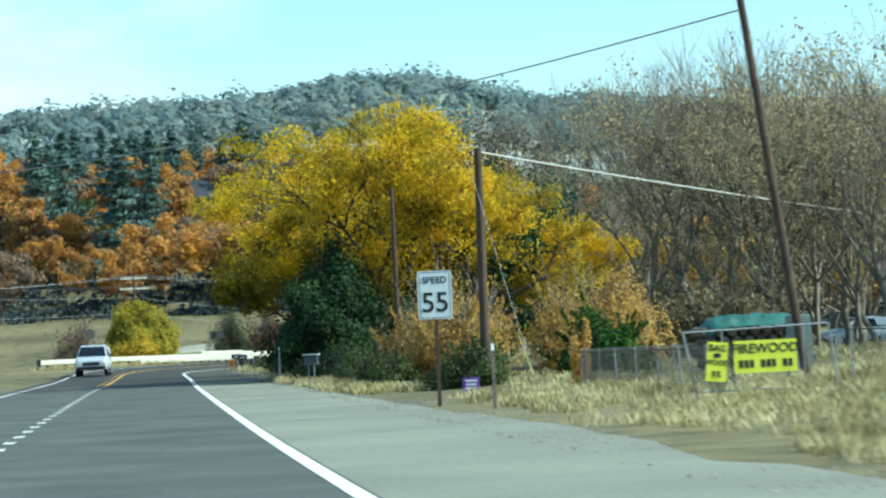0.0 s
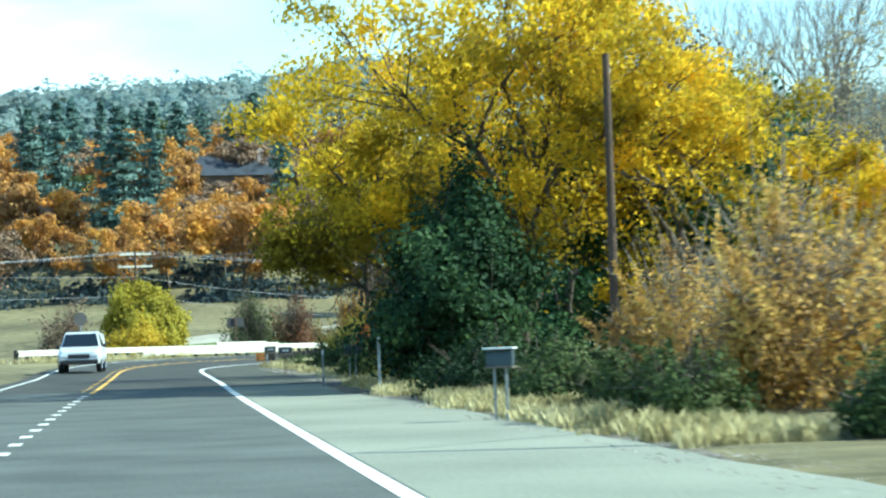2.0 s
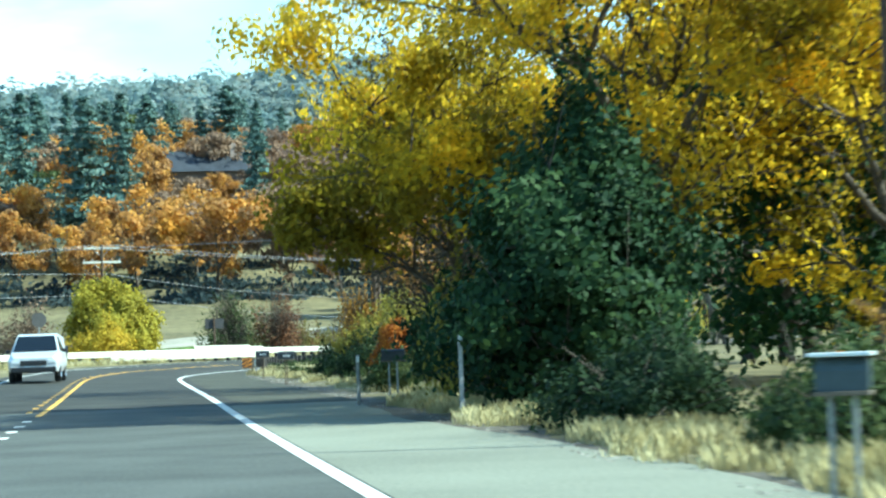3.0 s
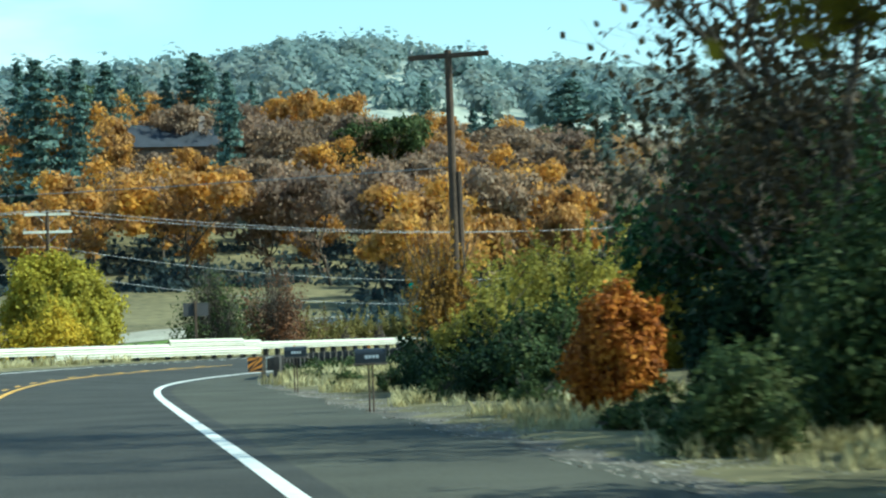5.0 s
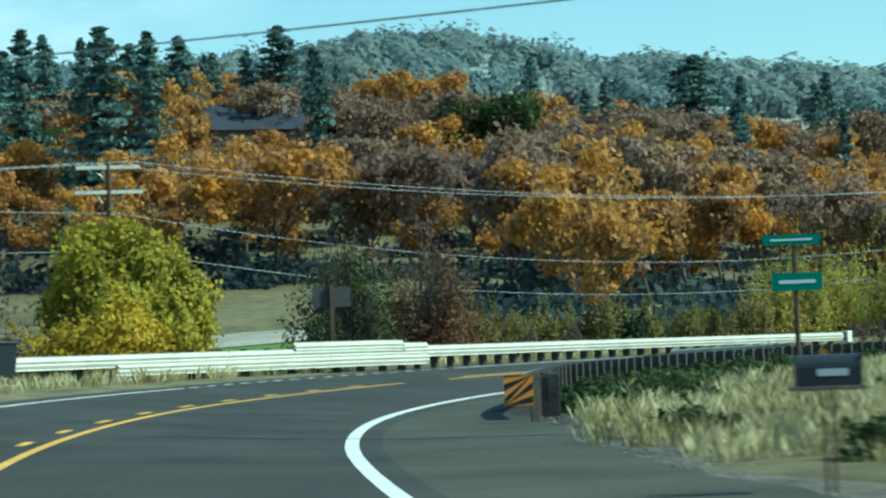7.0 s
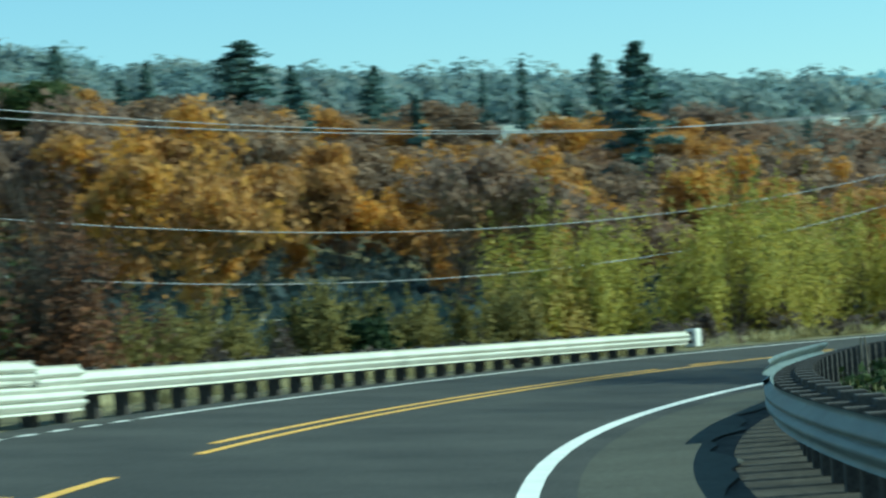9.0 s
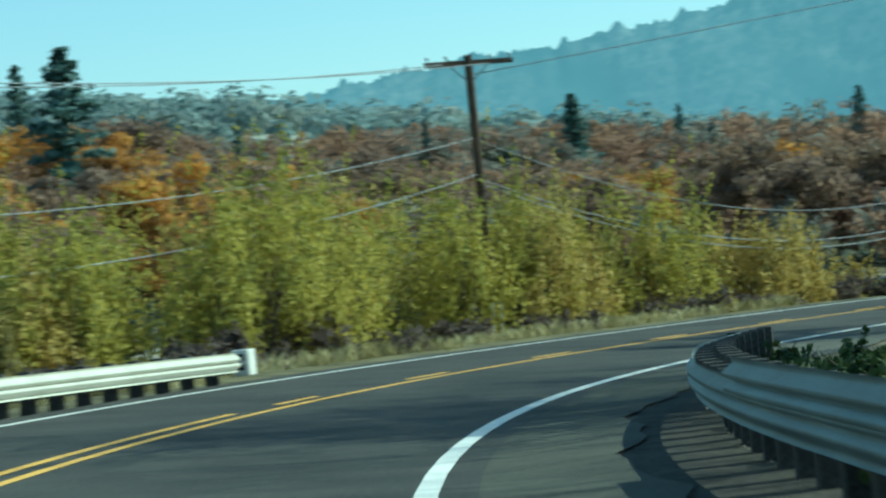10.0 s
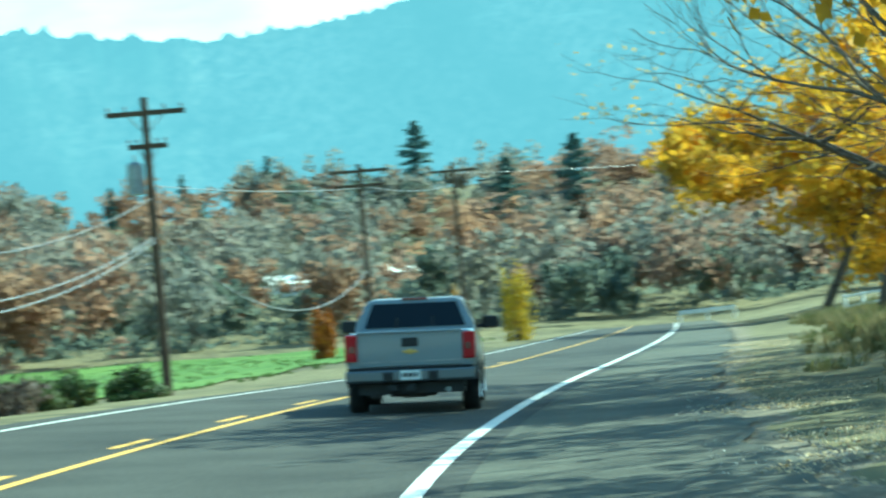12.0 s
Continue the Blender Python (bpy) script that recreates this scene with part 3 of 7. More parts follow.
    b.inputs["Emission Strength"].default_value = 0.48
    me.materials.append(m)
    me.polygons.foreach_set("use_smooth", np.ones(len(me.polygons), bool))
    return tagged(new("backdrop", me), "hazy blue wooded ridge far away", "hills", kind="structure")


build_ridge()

# a nearer hill of scattered trees and dry clearings
HILL_AZ = [-40, -30, -20, -12, -6, -0.7, 1.5, 2.8, 4.9, 5.7, 6.5, 7.8, 10.3, 11.5, 13.5, 16, 19, 22, 26, 34]
HILL_EL = [3, 4.2, 4.9, 5.2, 5.4, 5.55, 5.75, 5.95, 5.95, 5.8, 5.6, 5.3, 5.25, 5.0, 4.75, 4.6, 4.4, 4.1, 3.4, 2.3]


def mid_hill(az, u):
    """Plan point and height on the nearer hill; u: 0 at its foot, 1 on the crest, on to 1.4 behind it."""
    r = 560 + 420 * u
    top = 980 * np.tan(np.radians(np.interp(az, HILL_AZ, HILL_EL)))
    z = 25 + (top - 25) * np.sin(np.clip(u, 0, 2) * math.pi / 2) ** 0.9
    z += (np.sin(az * 1.9 + 5 * u) * 3 + np.sin(az * 4.7 - 9 * u) * 1.5) * u * np.abs(1 - u)
    return -4 + r * np.sin(np.radians(az)), 118 + r * np.cos(np.radians(az)), z


def build_mid_hill():
    n, k = 260, 30
    A, U = np.meshgrid(np.linspace(-40, 34, n), np.linspace(0, 1.4, k))
    v = np.stack(mid_hill(A.ravel(), U.ravel()), 1)
    i, j = np.meshgrid(np.arange(k - 1), np.arange(n - 1), indexing="ij")
    a = (i * n + j).ravel()
    me = mesh_from("backdrop", v, np.stack([a, a + 1, a + n + 1, a + n], 1), 4)
    me.polygons.foreach_set("use_smooth", np.ones(len(me.polygons), bool))
    # the dry grass is paled towards blue-green, as haze would do
    laid("backdrop", me, mat("hazed_dry_grass", (0.26, 0.31, 0.28), 0.95, var=0.25, scale=0.02, fine=0.2, bump=0.0, spec=0.1, tint=(0.42, 0.42, 0.33)), "dry grassy hill with scattered trees", "hills")
    rng = np.random.default_rng(31)
    az, u = rng.uniform(-13, 33, 4300), rng.uniform(0.3, 1.06, 4300)
    gap = np.sin(az * 2.3 + 4 * np.sin(u * 9)) * np.sin(u * 26 + 2 * np.sin(az * 1.7)) + rng.normal(0, 0.3, len(az))
    keep = gap < 0.3
    x, y, z = mid_hill(az[keep], u[keep])
    m, per = len(x), 64
    h = rng.uniform(4.5, 9.5, m) * np.where(rng.random(m) < 0.06, 1.5, 1.0)
    o = rng.normal(0, 1, (m, per, 3))
    o *= rng.uniform(0.82, 1.0, (m, per, 1)) / np.linalg.norm(o, axis=2)[..., None]
    lump = 1 + 0.22 * np.sin(o[..., :1] * 4 + o[..., 2:] * 5 + rng.uniform(0, 6.28, (m, 1, 1)))
    c = np.stack([x, y, z + 0.42 * h], 1)[:, None] + o * lump * (h[:, None, None] * [0.55, 0.55, 0.5])
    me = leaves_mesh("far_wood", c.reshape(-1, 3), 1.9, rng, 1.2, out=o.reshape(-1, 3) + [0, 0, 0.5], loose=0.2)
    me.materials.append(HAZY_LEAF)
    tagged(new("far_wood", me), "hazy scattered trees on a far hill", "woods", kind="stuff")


build_mid_hill()


# ---------------------------------------------------------------- plants
def grow(rng, height, spread, levels=4, kids=3, upright=0.35, trunk=0.3, radius=0.16, wander=0.18, split=38):
    """A branching skeleton: (segments, tips)."""
    segs, tips = [], []

    def go(p, d, length, r, level):
        n = 3 if level < levels else 2
        r1 = r * (0.62 if level else 0.75)
        for i in range(n):
            d = Vector(d) + Vector(rng.normal(0, wander, 3))
            d.z += upright * 0.18
            d.normalize()
            q = p + d * (length / n)
            ra, rb = r + (r1 - r) * i / n, r + (r1 - r) * (i + 1) / n
            segs.append((*p, *q, ra, rb))
            p = q
            if level >= 1:
                tips.append((p.x, p.y, p.z, level))
        if level >= levels:
            return
        c = kids + (1 if rng.random() < 0.4 else 0)
        start = rng.uniform(0, 6.283)
        for k in range(c):
            a = start + 6.283 * k / c + rng.normal(0, 0.3)
            side = Vector((math.cos(a), math.sin(a), 0))
            tilt = math.radians(split * rng.uniform(0.6, 1.3)) * (1.15 if level == 0 else 1)
            e = (d * math.cos(tilt) + side * math.sin(tilt) * spread).normalized()
            go(p, e, length * rng.uniform(0.62, 0.85) * (1.25 if level == 0 else 1), r1 * rng.uniform(0.6, 0.85), level + 1)
            if level < levels - 1 and rng.random() < 0.35:
                pm = p - d * length * rng.uniform(0.2, 0.6)
                go(pm, (e + Vector(rng.normal(0, 0.3, 3))).normalized(), length * 0.5, r1 * 0.5, level + 2)

    go(Vector((0, 0, -0.1)), Vector((0, 0, 1)), height * trunk, radius, 0)
    top = max(s[5] for s in segs)
    k = height / top
    segs = [tuple(np.array(s) * ([k] * 6 + [1, 1])) for s in segs]
    tips = [(t[0] * k, t[1] * k, t[2] * k, t[3]) for t in tips]
    return segs, tips


def tree(name, at, label, height, seed, leaf=None, leaves=4000, leaf_size=0.16, cloud=0.5, spread=1.0, levels=4, kids=3,
         upright=0.35, trunk=0.3, radius=0.16, split=38, bark=None, low=0.0, category="tree", sides=5, hang=0.0, clump=2.2, boughs=0, bough=(0.10, 0.20)):
    rng = np.random.default_rng(seed)
    segs, tips = grow(rng, height, spread, levels, kids, upright, trunk, radius, split=split)
    ob = thing(name, at, label, category, turn=rng.uniform(0, 360))
    link_part("trunk", tubes_mesh("trunk", segs, sides), bark or BARK, ob)
    if leaf:
        t = np.array([q[:3] for q in tips if q[3] >= 2 and q[2] > low * height])
        mid = np.array([0, 0, height * 0.45])
        if boughs:
            # rounded masses of leaves at the ends of the limbs
            far = np.linalg.norm((t - mid) * [1, 1, 0.8], axis=1)
            c0 = t[rng.choice(len(t), boughs, p=far ** 2 / (far ** 2).sum())]
            rr = rng.uniform(bough[0], bough[1], boughs) * height
            k = rng.choice(boughs, leaves, p=rr ** 2 / (rr ** 2).sum())
            v = rng.normal(size=(leaves, 3))
            v /= np.linalg.norm(v, axis=1)[:, None]
            c = c0[k] + v * [1, 1, 0.8] * (rr[k] * rng.random(leaves) ** 0.3 * rng.uniform(0.8, 1.15, leaves))[:, None]
            out = v + 0.5 * (c - mid) / height
            # loose leaves along the twigs between the masses
            m = int(leaves * 0.36)
            c[:m] = t[rng.integers(0, len(t), m)] + rng.normal(0, 0.028 * height, (m, 3)) * rng.uniform(0.3, 1.3, (m, 1))
        else:
            w = rng.random(len(t)) ** clump
            pick = rng.choice(len(t), leaves, p=w / w.sum())
            off = rng.normal(0, cloud, (leaves, 3)) * rng.uniform(0.2, 1.0, (leaves, 1))
            c = t[pick] + off
            out = off / cloud + 1.6 * (c - mid) / height + [0, 0, 0.3]
        link_part("crown", leaves_mesh("crown", c, leaf_size, rng, hang=hang, out=out), leaf, ob)
    return ob


def conifer(name, at, label, height, seed, width=0.2, quads=2600, leaf_size=0.5, bare=0.1, ragged=0.3):
    rng = np.random.default_rng(seed)
    ob = thing(name, at, label, "pine tree", turn=rng.uniform(0, 360))
    segs = [(0, 0, -0.2, 0, 0, height * 0.5, height * 0.016, height * 0.010), (0, 0, height * 0.5, 0, 0, height * 0.98, height * 0.010, 0.02)]
    pts = []
    n = int(26 * height / 14) + 14
    per = quads // (n * 3)
    for i in range(n):
        z = height * (bare + (1 - bare) * (i + rng.random() * 0.8) / n)
        reach = height * width * (1.03 - z / height) ** 0.75 * rng.uniform(1 - ragged, 1 + ragged * 0.5)
        for b in range(3):
            a = rng.uniform(0, 6.283)
            tip = np.array([math.cos(a) * reach, math.sin(a) * reach, z - reach * rng.uniform(0.0, 0.35)])
            segs.append((0, 0, z, *tip, 0.03, 0.01)) if b == 0 else None
            u = np.sqrt(rng.random((per, 1)))
            q = np.array([0, 0, z]) * (1 - u) + tip * u + rng.normal(0, 1, (per, 3)) * (0.03 * height * width + 0.13 * reach) * np.array([1, 1, 0.4])
            pts.append(q)
    link_part("trunk", tubes_mesh("trunk", segs, 3), BARK, ob)
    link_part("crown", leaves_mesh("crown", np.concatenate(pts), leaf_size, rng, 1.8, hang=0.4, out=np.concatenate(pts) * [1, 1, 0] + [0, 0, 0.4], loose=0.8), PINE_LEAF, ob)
    return ob


def bush(name, at, label, size, seed, leaf, leaves=3000, leaf_size=0.1, lobes=14, stems=26, category="bush", bark=None, fuzz=0.3, hang=0.0, twigs=0, fill=False, shoots=0.22, taper=0.0, egg=0.0):
    """A shrub of leafy lobes on thin stems; size: full width, depth and height."""
    rng = np.random.default_rng(seed)
    ob = thing(name, at, label, category)
    sx, sy, sz = size[0] / 2, size[1] / 2, size[2]
    c = rng.normal(size=(lobes, 3))
    c[:, 2] = np.abs(c[:, 2]) * 0.9
    c /= np.linalg.norm(c, axis=1)[:, None]
    c *= rng.uniform(0.30, 0.74, (lobes, 1))
    c[:, 2] = c[:, 2] * 1.0 + 0.05
    rr = rng.uniform(0.16, 0.38, lobes)
    pick = rng.integers(0, lobes, leaves)
    v = rng.normal(size=(leaves, 3))
    v /= np.linalg.norm(v, axis=1)[:, None]
    v *= (rng.uniform(0.45, 1.0, (leaves, 1)) ** 0.5) * rr[pick][:, None] * (1 + fuzz * rng.normal(size=(leaves, 1)) * 0.5)
    p = (c[pick] + v) * np.array([sx, sy, sz])
    p[:, 2] = np.abs(p[:, 2])
    n = int(leaves * shoots)
    if n:
        # stray shoots that break up the outline
        m = max(10, lobes * 3)
        a = c[rng.integers(0, lobes, m)]
        b = a * rng.uniform(0.75, 1.5, (m, 1)) + rng.normal(0, 0.16, (m, 3)) + [0, 0, 0.12]
        k, u = rng.integers(0, m, n), rng.random((n, 1)) ** 0.7
        v[:n] = b[k]
        p[:n] = (a[k] * (1 - u) + b[k] * u + rng.normal(0, 0.035, (n, 3)) * (1.2 - u)) * np.array([sx, sy, sz])
        p[:n, 2] = np.abs(p[:n, 2])
    if fill:
        p *= np.array([sx, sy, sz]) / np.percentile(np.abs(p), 98, axis=0)
    if egg:
        # one rounded, lumpy crown down to the ground; egg: how lumpy
        q = rng.normal(size=(leaves, 3))
        q /= np.linalg.norm(q, axis=1)[:, None]
        a = rng.uniform(0, 6.28, 6)
        lump = np.sin(5 * q[:, 0] + a[0]) * np.sin(5 * q[:, 2] + a[1]) + 0.7 * np.sin(9 * q[:, 1] + a[2]) * np.sin(8 * q[:, 2] + a[3]) + 0.5 * np.sin(15 * q[:, 0] + a[4]) * np.sin(14 * q[:, 1] + a[5])
        reach = (1 - egg + egg * lump) * rng.random(leaves) ** 0.16 + np.abs(rng.normal(0, 0.5 * egg, leaves))
        v = q
        p = q * reach[:, None] * [sx, sy, sz * 0.56] + [0, 0, sz * 0.46]
        p[:, 2] = np.abs(p[:, 2])
    if taper:
        u = np.clip(p[:, 2:] / sz, 0, 1)
        p[:, :2] *= (1 - taper * u ** 1.3) * (0.82 + 0.18 * np.minimum(u * 5, 1))
    segs = []
    for i in range(stems):
        e = c[rng.integers(0, lobes)] * np.array([sx, sy, sz]) + rng.normal(0, 0.12, 3) * np.array([sx, sy, sz])
        e[2] = abs(e[2]) + sz * 0.1
        b = np.array([rng.normal(0, 0.18 * sx), rng.normal(0, 0.18 * sy), -0.1])
        m = b * 0.55 + e * 0.45 + np.array([0, 0, sz * 0.12])
        segs += [(*b, *m, 0.03, 0.02), (*m, *e, 0.02, 0.008)]
        for k in range(twigs):
            f = e + rng.normal(0, 0.16, 3) * np.array([sx, sy, sz]) + np.array([0, 0, 0.1 * sz])
            g = m * rng.uniform(0, 0.6) + e * 1.0
            g = m + (e - m) * rng.uniform(0.2, 1)
            segs.append((*g, *f, 0.012, 0.004))
    link_part("branchwork", tubes_mesh("branchwork", segs, 4), bark or BARK, ob)
    if leaves:
        link_part("foliage", leaves_mesh("foliage", p, leaf_size, rng, hang=hang, out=v / np.linalg.norm(v, axis=1)[:, None] + 0.5 * p / [sx, sy, sz]), leaf, ob)
    return ob


def placed(proto, x, y, scale=1.0, turn=0.0, dz=-0.1, wide=1.0):
    return copy_thing(proto, Matrix.LocRotScale((x, y, gz(x, y) + dz), Euler((0, 0, math.radians(turn))), (scale * wide, scale * wide, scale)))


def on(x, y, dz=0.0):
    return (x, y, gz(x, y) + dz)


# ---------------------------------------------------------------- beside the first straight
tree("yellow_tree", on(4.4, 95.5), "tall tree with golden yellow autumn leaves", 9.8, 11, YELLOW_LEAF, 44000, 0.085, 0.26, 1.0, 4, 4, 0.5, 0.2, 0.24, 40, low=0.16, boughs=150, bough=(0.04, 0.085))
tree("yellow_tree", on(3.5, 100.0), "smaller tree with golden yellow autumn leaves", 7.4, 12, YELLOW_LEAF, 28000, 0.085, 0.26, 1.15, 4, 4, 0.2, 0.3, 0.18, 44, low=0.40, boughs=110, bough=(0.045, 0.095))
tree("yellow_tree", on(7.6, 93.5), "broad tree with yellow leaves beside bare trees", 7.0, 13, YELLOW_LEAF, 28000, 0.085, 0.26, 1.3, 4, 4, 0.2, 0.2, 0.18, 48, low=0.08, boughs=110, bough=(0.045, 0.095))
tree("yellow_tree", on(2.5, 101.5), "low spreading tree with olive and yellow leaves", 5.8, 14, OLIVE_GOLD, 22000, 0.085, 0.26, 0.72, 4, 4, 0.3, 0.2, 0.15, 40, low=0.46, boughs=90, bough=(0.05, 0.10))
bush("yellow_shrub", on(2.0, 98.6), "drooping yellow-green shrub under the yellow trees", (1.9, 2.4, 3.1), 32, OLIVE_LEAF, 7000, 0.075, 16, 30, twigs=3, shoots=0.5)
bush("evergreen_bush", on(2.7, 91.0), "dense dark green evergreen bush under the yellow trees", (4.0, 4.4, 3.9), 21, HOLLY_LEAF, 22000, 0.09, 16, 60, twigs=3, egg=0.3)
bush("evergreen_bush", on(3.0, 91.6), "tall pointed green evergreen rising into the yellow trees", (3.0, 3.0, 4.9), 31, HOLLY_LEAF, 13000, 0.09, 16, egg=0.26, taper=0.25)
bush("orange_shrub", on(5.4, 68.5), "twiggy shrub with orange and brown leaves", (4.2, 7.0, 3.0), 22, ORANGE_LEAF, 24000, 0.052, 26, 90, twigs=5, bark=TWIG, shoots=0.5)
bush("orange_shrub", on(5.2, 76.5), "twiggy shrub with orange and brown leaves", (3.6, 7.0, 2.7), 23, ORANGE_LEAF, 18000, 0.055, 22, 80, twigs=5, bark=TWIG, shoots=0.5)
bush("orange_shrub", on(8.6, 63.5), "twiggy shrub with yellow and brown leaves", (4.0, 5.0, 3.0), 24, ORANGE_LEAF, 16000, 0.055, 22, 50, twigs=3, bark=TWIG)
bush("bramble", on(2.6, 84.0), "low dark tangle of brambles beside the road", (3.0, 9.0, 1.3), 25, EVERGREEN, 20400, 0.055, 26, 40, twigs=2, category="bramble")
bush("bramble", on(3.1, 76.0), "low dark tangle of brambles beside the road", (2.4, 6.0, 1.1), 26, BRAMBLE_LEAF, 11900, 0.055, 20, 30, twigs=2, category="bramble")
bush("bramble", on(5.0, 60.5), "low green bramble round the foot of a pole", (2.6, 4.0, 1.15), 27, BRAMBLE_LEAF, 11900, 0.055, 20, 30, twigs=2, category="bramble")
for i, (x, y, w, h) in enumerate(((3.5, 66.0, 2.0, 1.2), (3.3, 70.5, 1.8, 1.0))):
    bush("bramble", on(x, y), "low dark tangle of brambles before the orange shrubs", (w, 3.4, h), 690 + i, BRAMBLE_LEAF, 9000, 0.05, 18, 30, twigs=2, category="bramble", shoots=0.4)
bush("green_shrub", on(7.9, 56.6), "leafy bright green shrub behind the fence", (2.6, 2.4, 1.7), 28, FRESH_LEAF, 12000, 0.06, 18, twigs=2, shoots=0.4)
bush("orange_sapling", on(6.75, 52.9), "small flame-orange sapling at the fence", (0.5, 0.5, 1.25), 29, ORANGE_LEAF, 1500, 0.05, 10, 12, fill=True)
bush("yellow_shrub", on(8.4, 66.0), "twiggy shrub with bright yellow leaf tips", (2.6, 3.0, 3.2), 30, YELLOW_SHRUB, 5000, 0.06, 16, 40, twigs=4, bark=TWIG, shoots=0.5)

# leafless wood behind the fence
BARE = [tree("bare_tree", (0, 0, -60), "leafless grey-brown tree with upright branches", 11.0, 40 + i, None, spread=0.62, levels=5, kids=3, upright=0.7, trunk=0.2, radius=0.21, split=30, bark=DARK_BARK, sides=3) for i in range(3)]
BROWN = [tree("thin_tree", (0, 0, -60), "thin upright tree with a haze of tan dead leaves", 10.0, 50 + i, TAN_LEAF, 2400, 0.085, 0.32, spread=0.8, levels=4, kids=4, upright=0.5, trunk=0.15, radius=0.15, split=34, bark=TWIG, sides=3) for i in range(3)]
rw = np.random.default_rng(5)
for i in range(84):
    u = i / 83
    az, r = math.radians(rw.uniform(5.5, 21)), 74 + 48 * u ** 1.3 + rw.uniform(-3, 3)
    x, y = r * math.sin(az), r * math.cos(az)
    if x < 9.5 or (x < 18 and 80 < y < 105):
        continue
    pick = BROWN[i % 3] if rw.random() < 0.5 else BARE[i % 3]
    placed(pick, x, y, rw.uniform(0.72, 0.98), rw.uniform(0, 360))
for i, (x, y, k) in enumerate(((12.2, 119, 1.12), (14.2, 125, 1.28), (16.0, 121, 1.18), (18.9, 121, 1.3), (21.5, 124, 1.22), (24.0, 118, 1.2), (27.5, 122, 1.28), (31.0, 119, 1.2))):
    placed(BARE[i % 3], x, y, k, 71 * i)
for p in BARE + BROWN:
    p.matrix_basis = pose(*on(rw.uniform(18, 34), rw.uniform(86, 110)))
for i in range(14):
    x, y = rw.uniform(10, 19), rw.uniform(62, 80)
    if abs(math.degrees(math.atan2(x, y)) - 13.4) < 1.3:
        continue
    bush("undergrowth", on(x, y), "tangled tan and olive undergrowth", (3.4, 3.4, rw.uniform(1.6, 2.8)), 300 + i, UNDER_LEAF, 3000, 0.1, 16, 26, twigs=2, bark=TWIG)

# ---------------------------------------------------------------- beside the second straight
tree("dark_tree", on(5.5, 119.6), "spreading oak with sparse dark brown leaves above the verge", 10.0, 61, DARK_LEAF, 5500, 0.10, 0.26, 0.75, 5, 3, 0.6, 0.24, 0.15, 34, low=0.22, clump=3.0)
tree("dark_tree", on(10.8, 118.0), "dark evergreen oak with dense leaves", 8.0, 62, GREEN_LEAF, 20000, 0.14, 0.45, 1.1, 4, 4, 0.2, 0.2, 0.2, 46, low=0.06)
tree("dark_tree", on(4.9, 120.6), "low spreading oak with sparse dark brown leaves", 5.2, 92, DARK_LEAF, 2800, 0.085, 0.26, 1.35, 5, 3, 0.35, 0.22, 0.11, 44, low=0.34, clump=3.0)
tree("dark_tree", on(10.4, 142.0), "dense dark evergreen oak behind the shrubs", 5.6, 93, GREEN_LEAF, 18000, 0.13, 0.4, 1.15, 4, 4, 0.2, 0.18, 0.16, 46, low=0.04)
tree("dark_tree", on(11.6, 150.0), "dense dark evergreen oak behind the shrubs", 5.2, 94, GREEN_LEAF, 16000, 0.13, 0.4, 1.15, 4, 4, 0.2, 0.18, 0.16, 46, low=0.04)
tree("dark_tree", on(8.4, 116.6), "tall thin-leaved dark oak above the verge", 11.0, 90, DARK_LEAF, 5000, 0.11, 0.3, 0.8, 5, 3, 0.6, 0.2, 0.15, 38, low=0.15, clump=3.0)
tree("dark_tree", on(9.0, 101.5), "dark evergreen oak behind the verge", 8.0, 68, GREEN_LEAF, 18000, 0.14, 0.45, 1.2, 4, 4, 0.2, 0.2, 0.2, 46, low=0.08)
bush("dark_undergrowth", on(7.4, 116.0), "dark leafy undergrowth beneath the oaks", (3.6, 8.0, 2.2), 69, GREEN_LEAF, 14000, 0.1, 26, 30)
bush("dark_undergrowth", on(6.7, 118.6), "dark leafy undergrowth beneath the oaks", (4.0, 6.0, 3.4), 70, GREEN_LEAF, 16000, 0.1, 24, 30, fill=True)
bush("dark_undergrowth", on(4.3, 117.6), "dark leafy undergrowth beneath the oaks", (2.8, 3.6, 1.7), 80, BRAMBLE_LEAF, 14000, 0.075, 22, 30, fill=True)
bush("dark_undergrowth", on(1.5, 112.4), "olive leafy undergrowth beside the road", (1.2, 2.2, 0.85), 76, BRAMBLE_LEAF, 12000, 0.045, 20, 40, twigs=3, fill=True)
bush("dark_undergrowth", on(3.6, 113.6), "dark leafy undergrowth in the shade of the oaks", (2.4, 3.2, 2.2), 82, BRAMBLE_LEAF, 16000, 0.055, 20, 40, twigs=2, fill=True)
bush("dark_undergrowth", on(4.6, 109.0), "dark leafy undergrowth in the shade of the oaks", (2.6, 4.0, 2.4), 83, BRAMBLE_LEAF, 16000, 0.06, 20, 40, twigs=2, fill=True)
bush("dark_undergrowth", on(3.4, 118.6), "dark leafy undergrowth beside a rust-red shrub", (2.0, 2.8, 1.7), 86, EVERGREEN, 14000, 0.065, 20, 30, fill=True)
bush("rust_shrub", on(2.45, 123.8, -0.22), "dense rust-red egg-shaped shrub on the grassy verge", (1.5, 1.8, 1.85), 63, RUST_LEAF, 20000, 0.055, 30, egg=0.19, taper=0.25)
bush("green_shrub", on(6.4, 146.0), "tall yellow-green shrub on the verge", (4.8, 5.0, 2.8), 74, OLIVE_LEAF, 24000, 0.07, 24, 40, twigs=2)
bush("olive_shrub", on(2.4, 137.5), "low olive shrub with thin leaves", (2.6, 4.0, 2.0), 75, OLIVE_LEAF, 16000, 0.06, 20, 40, twigs=3)
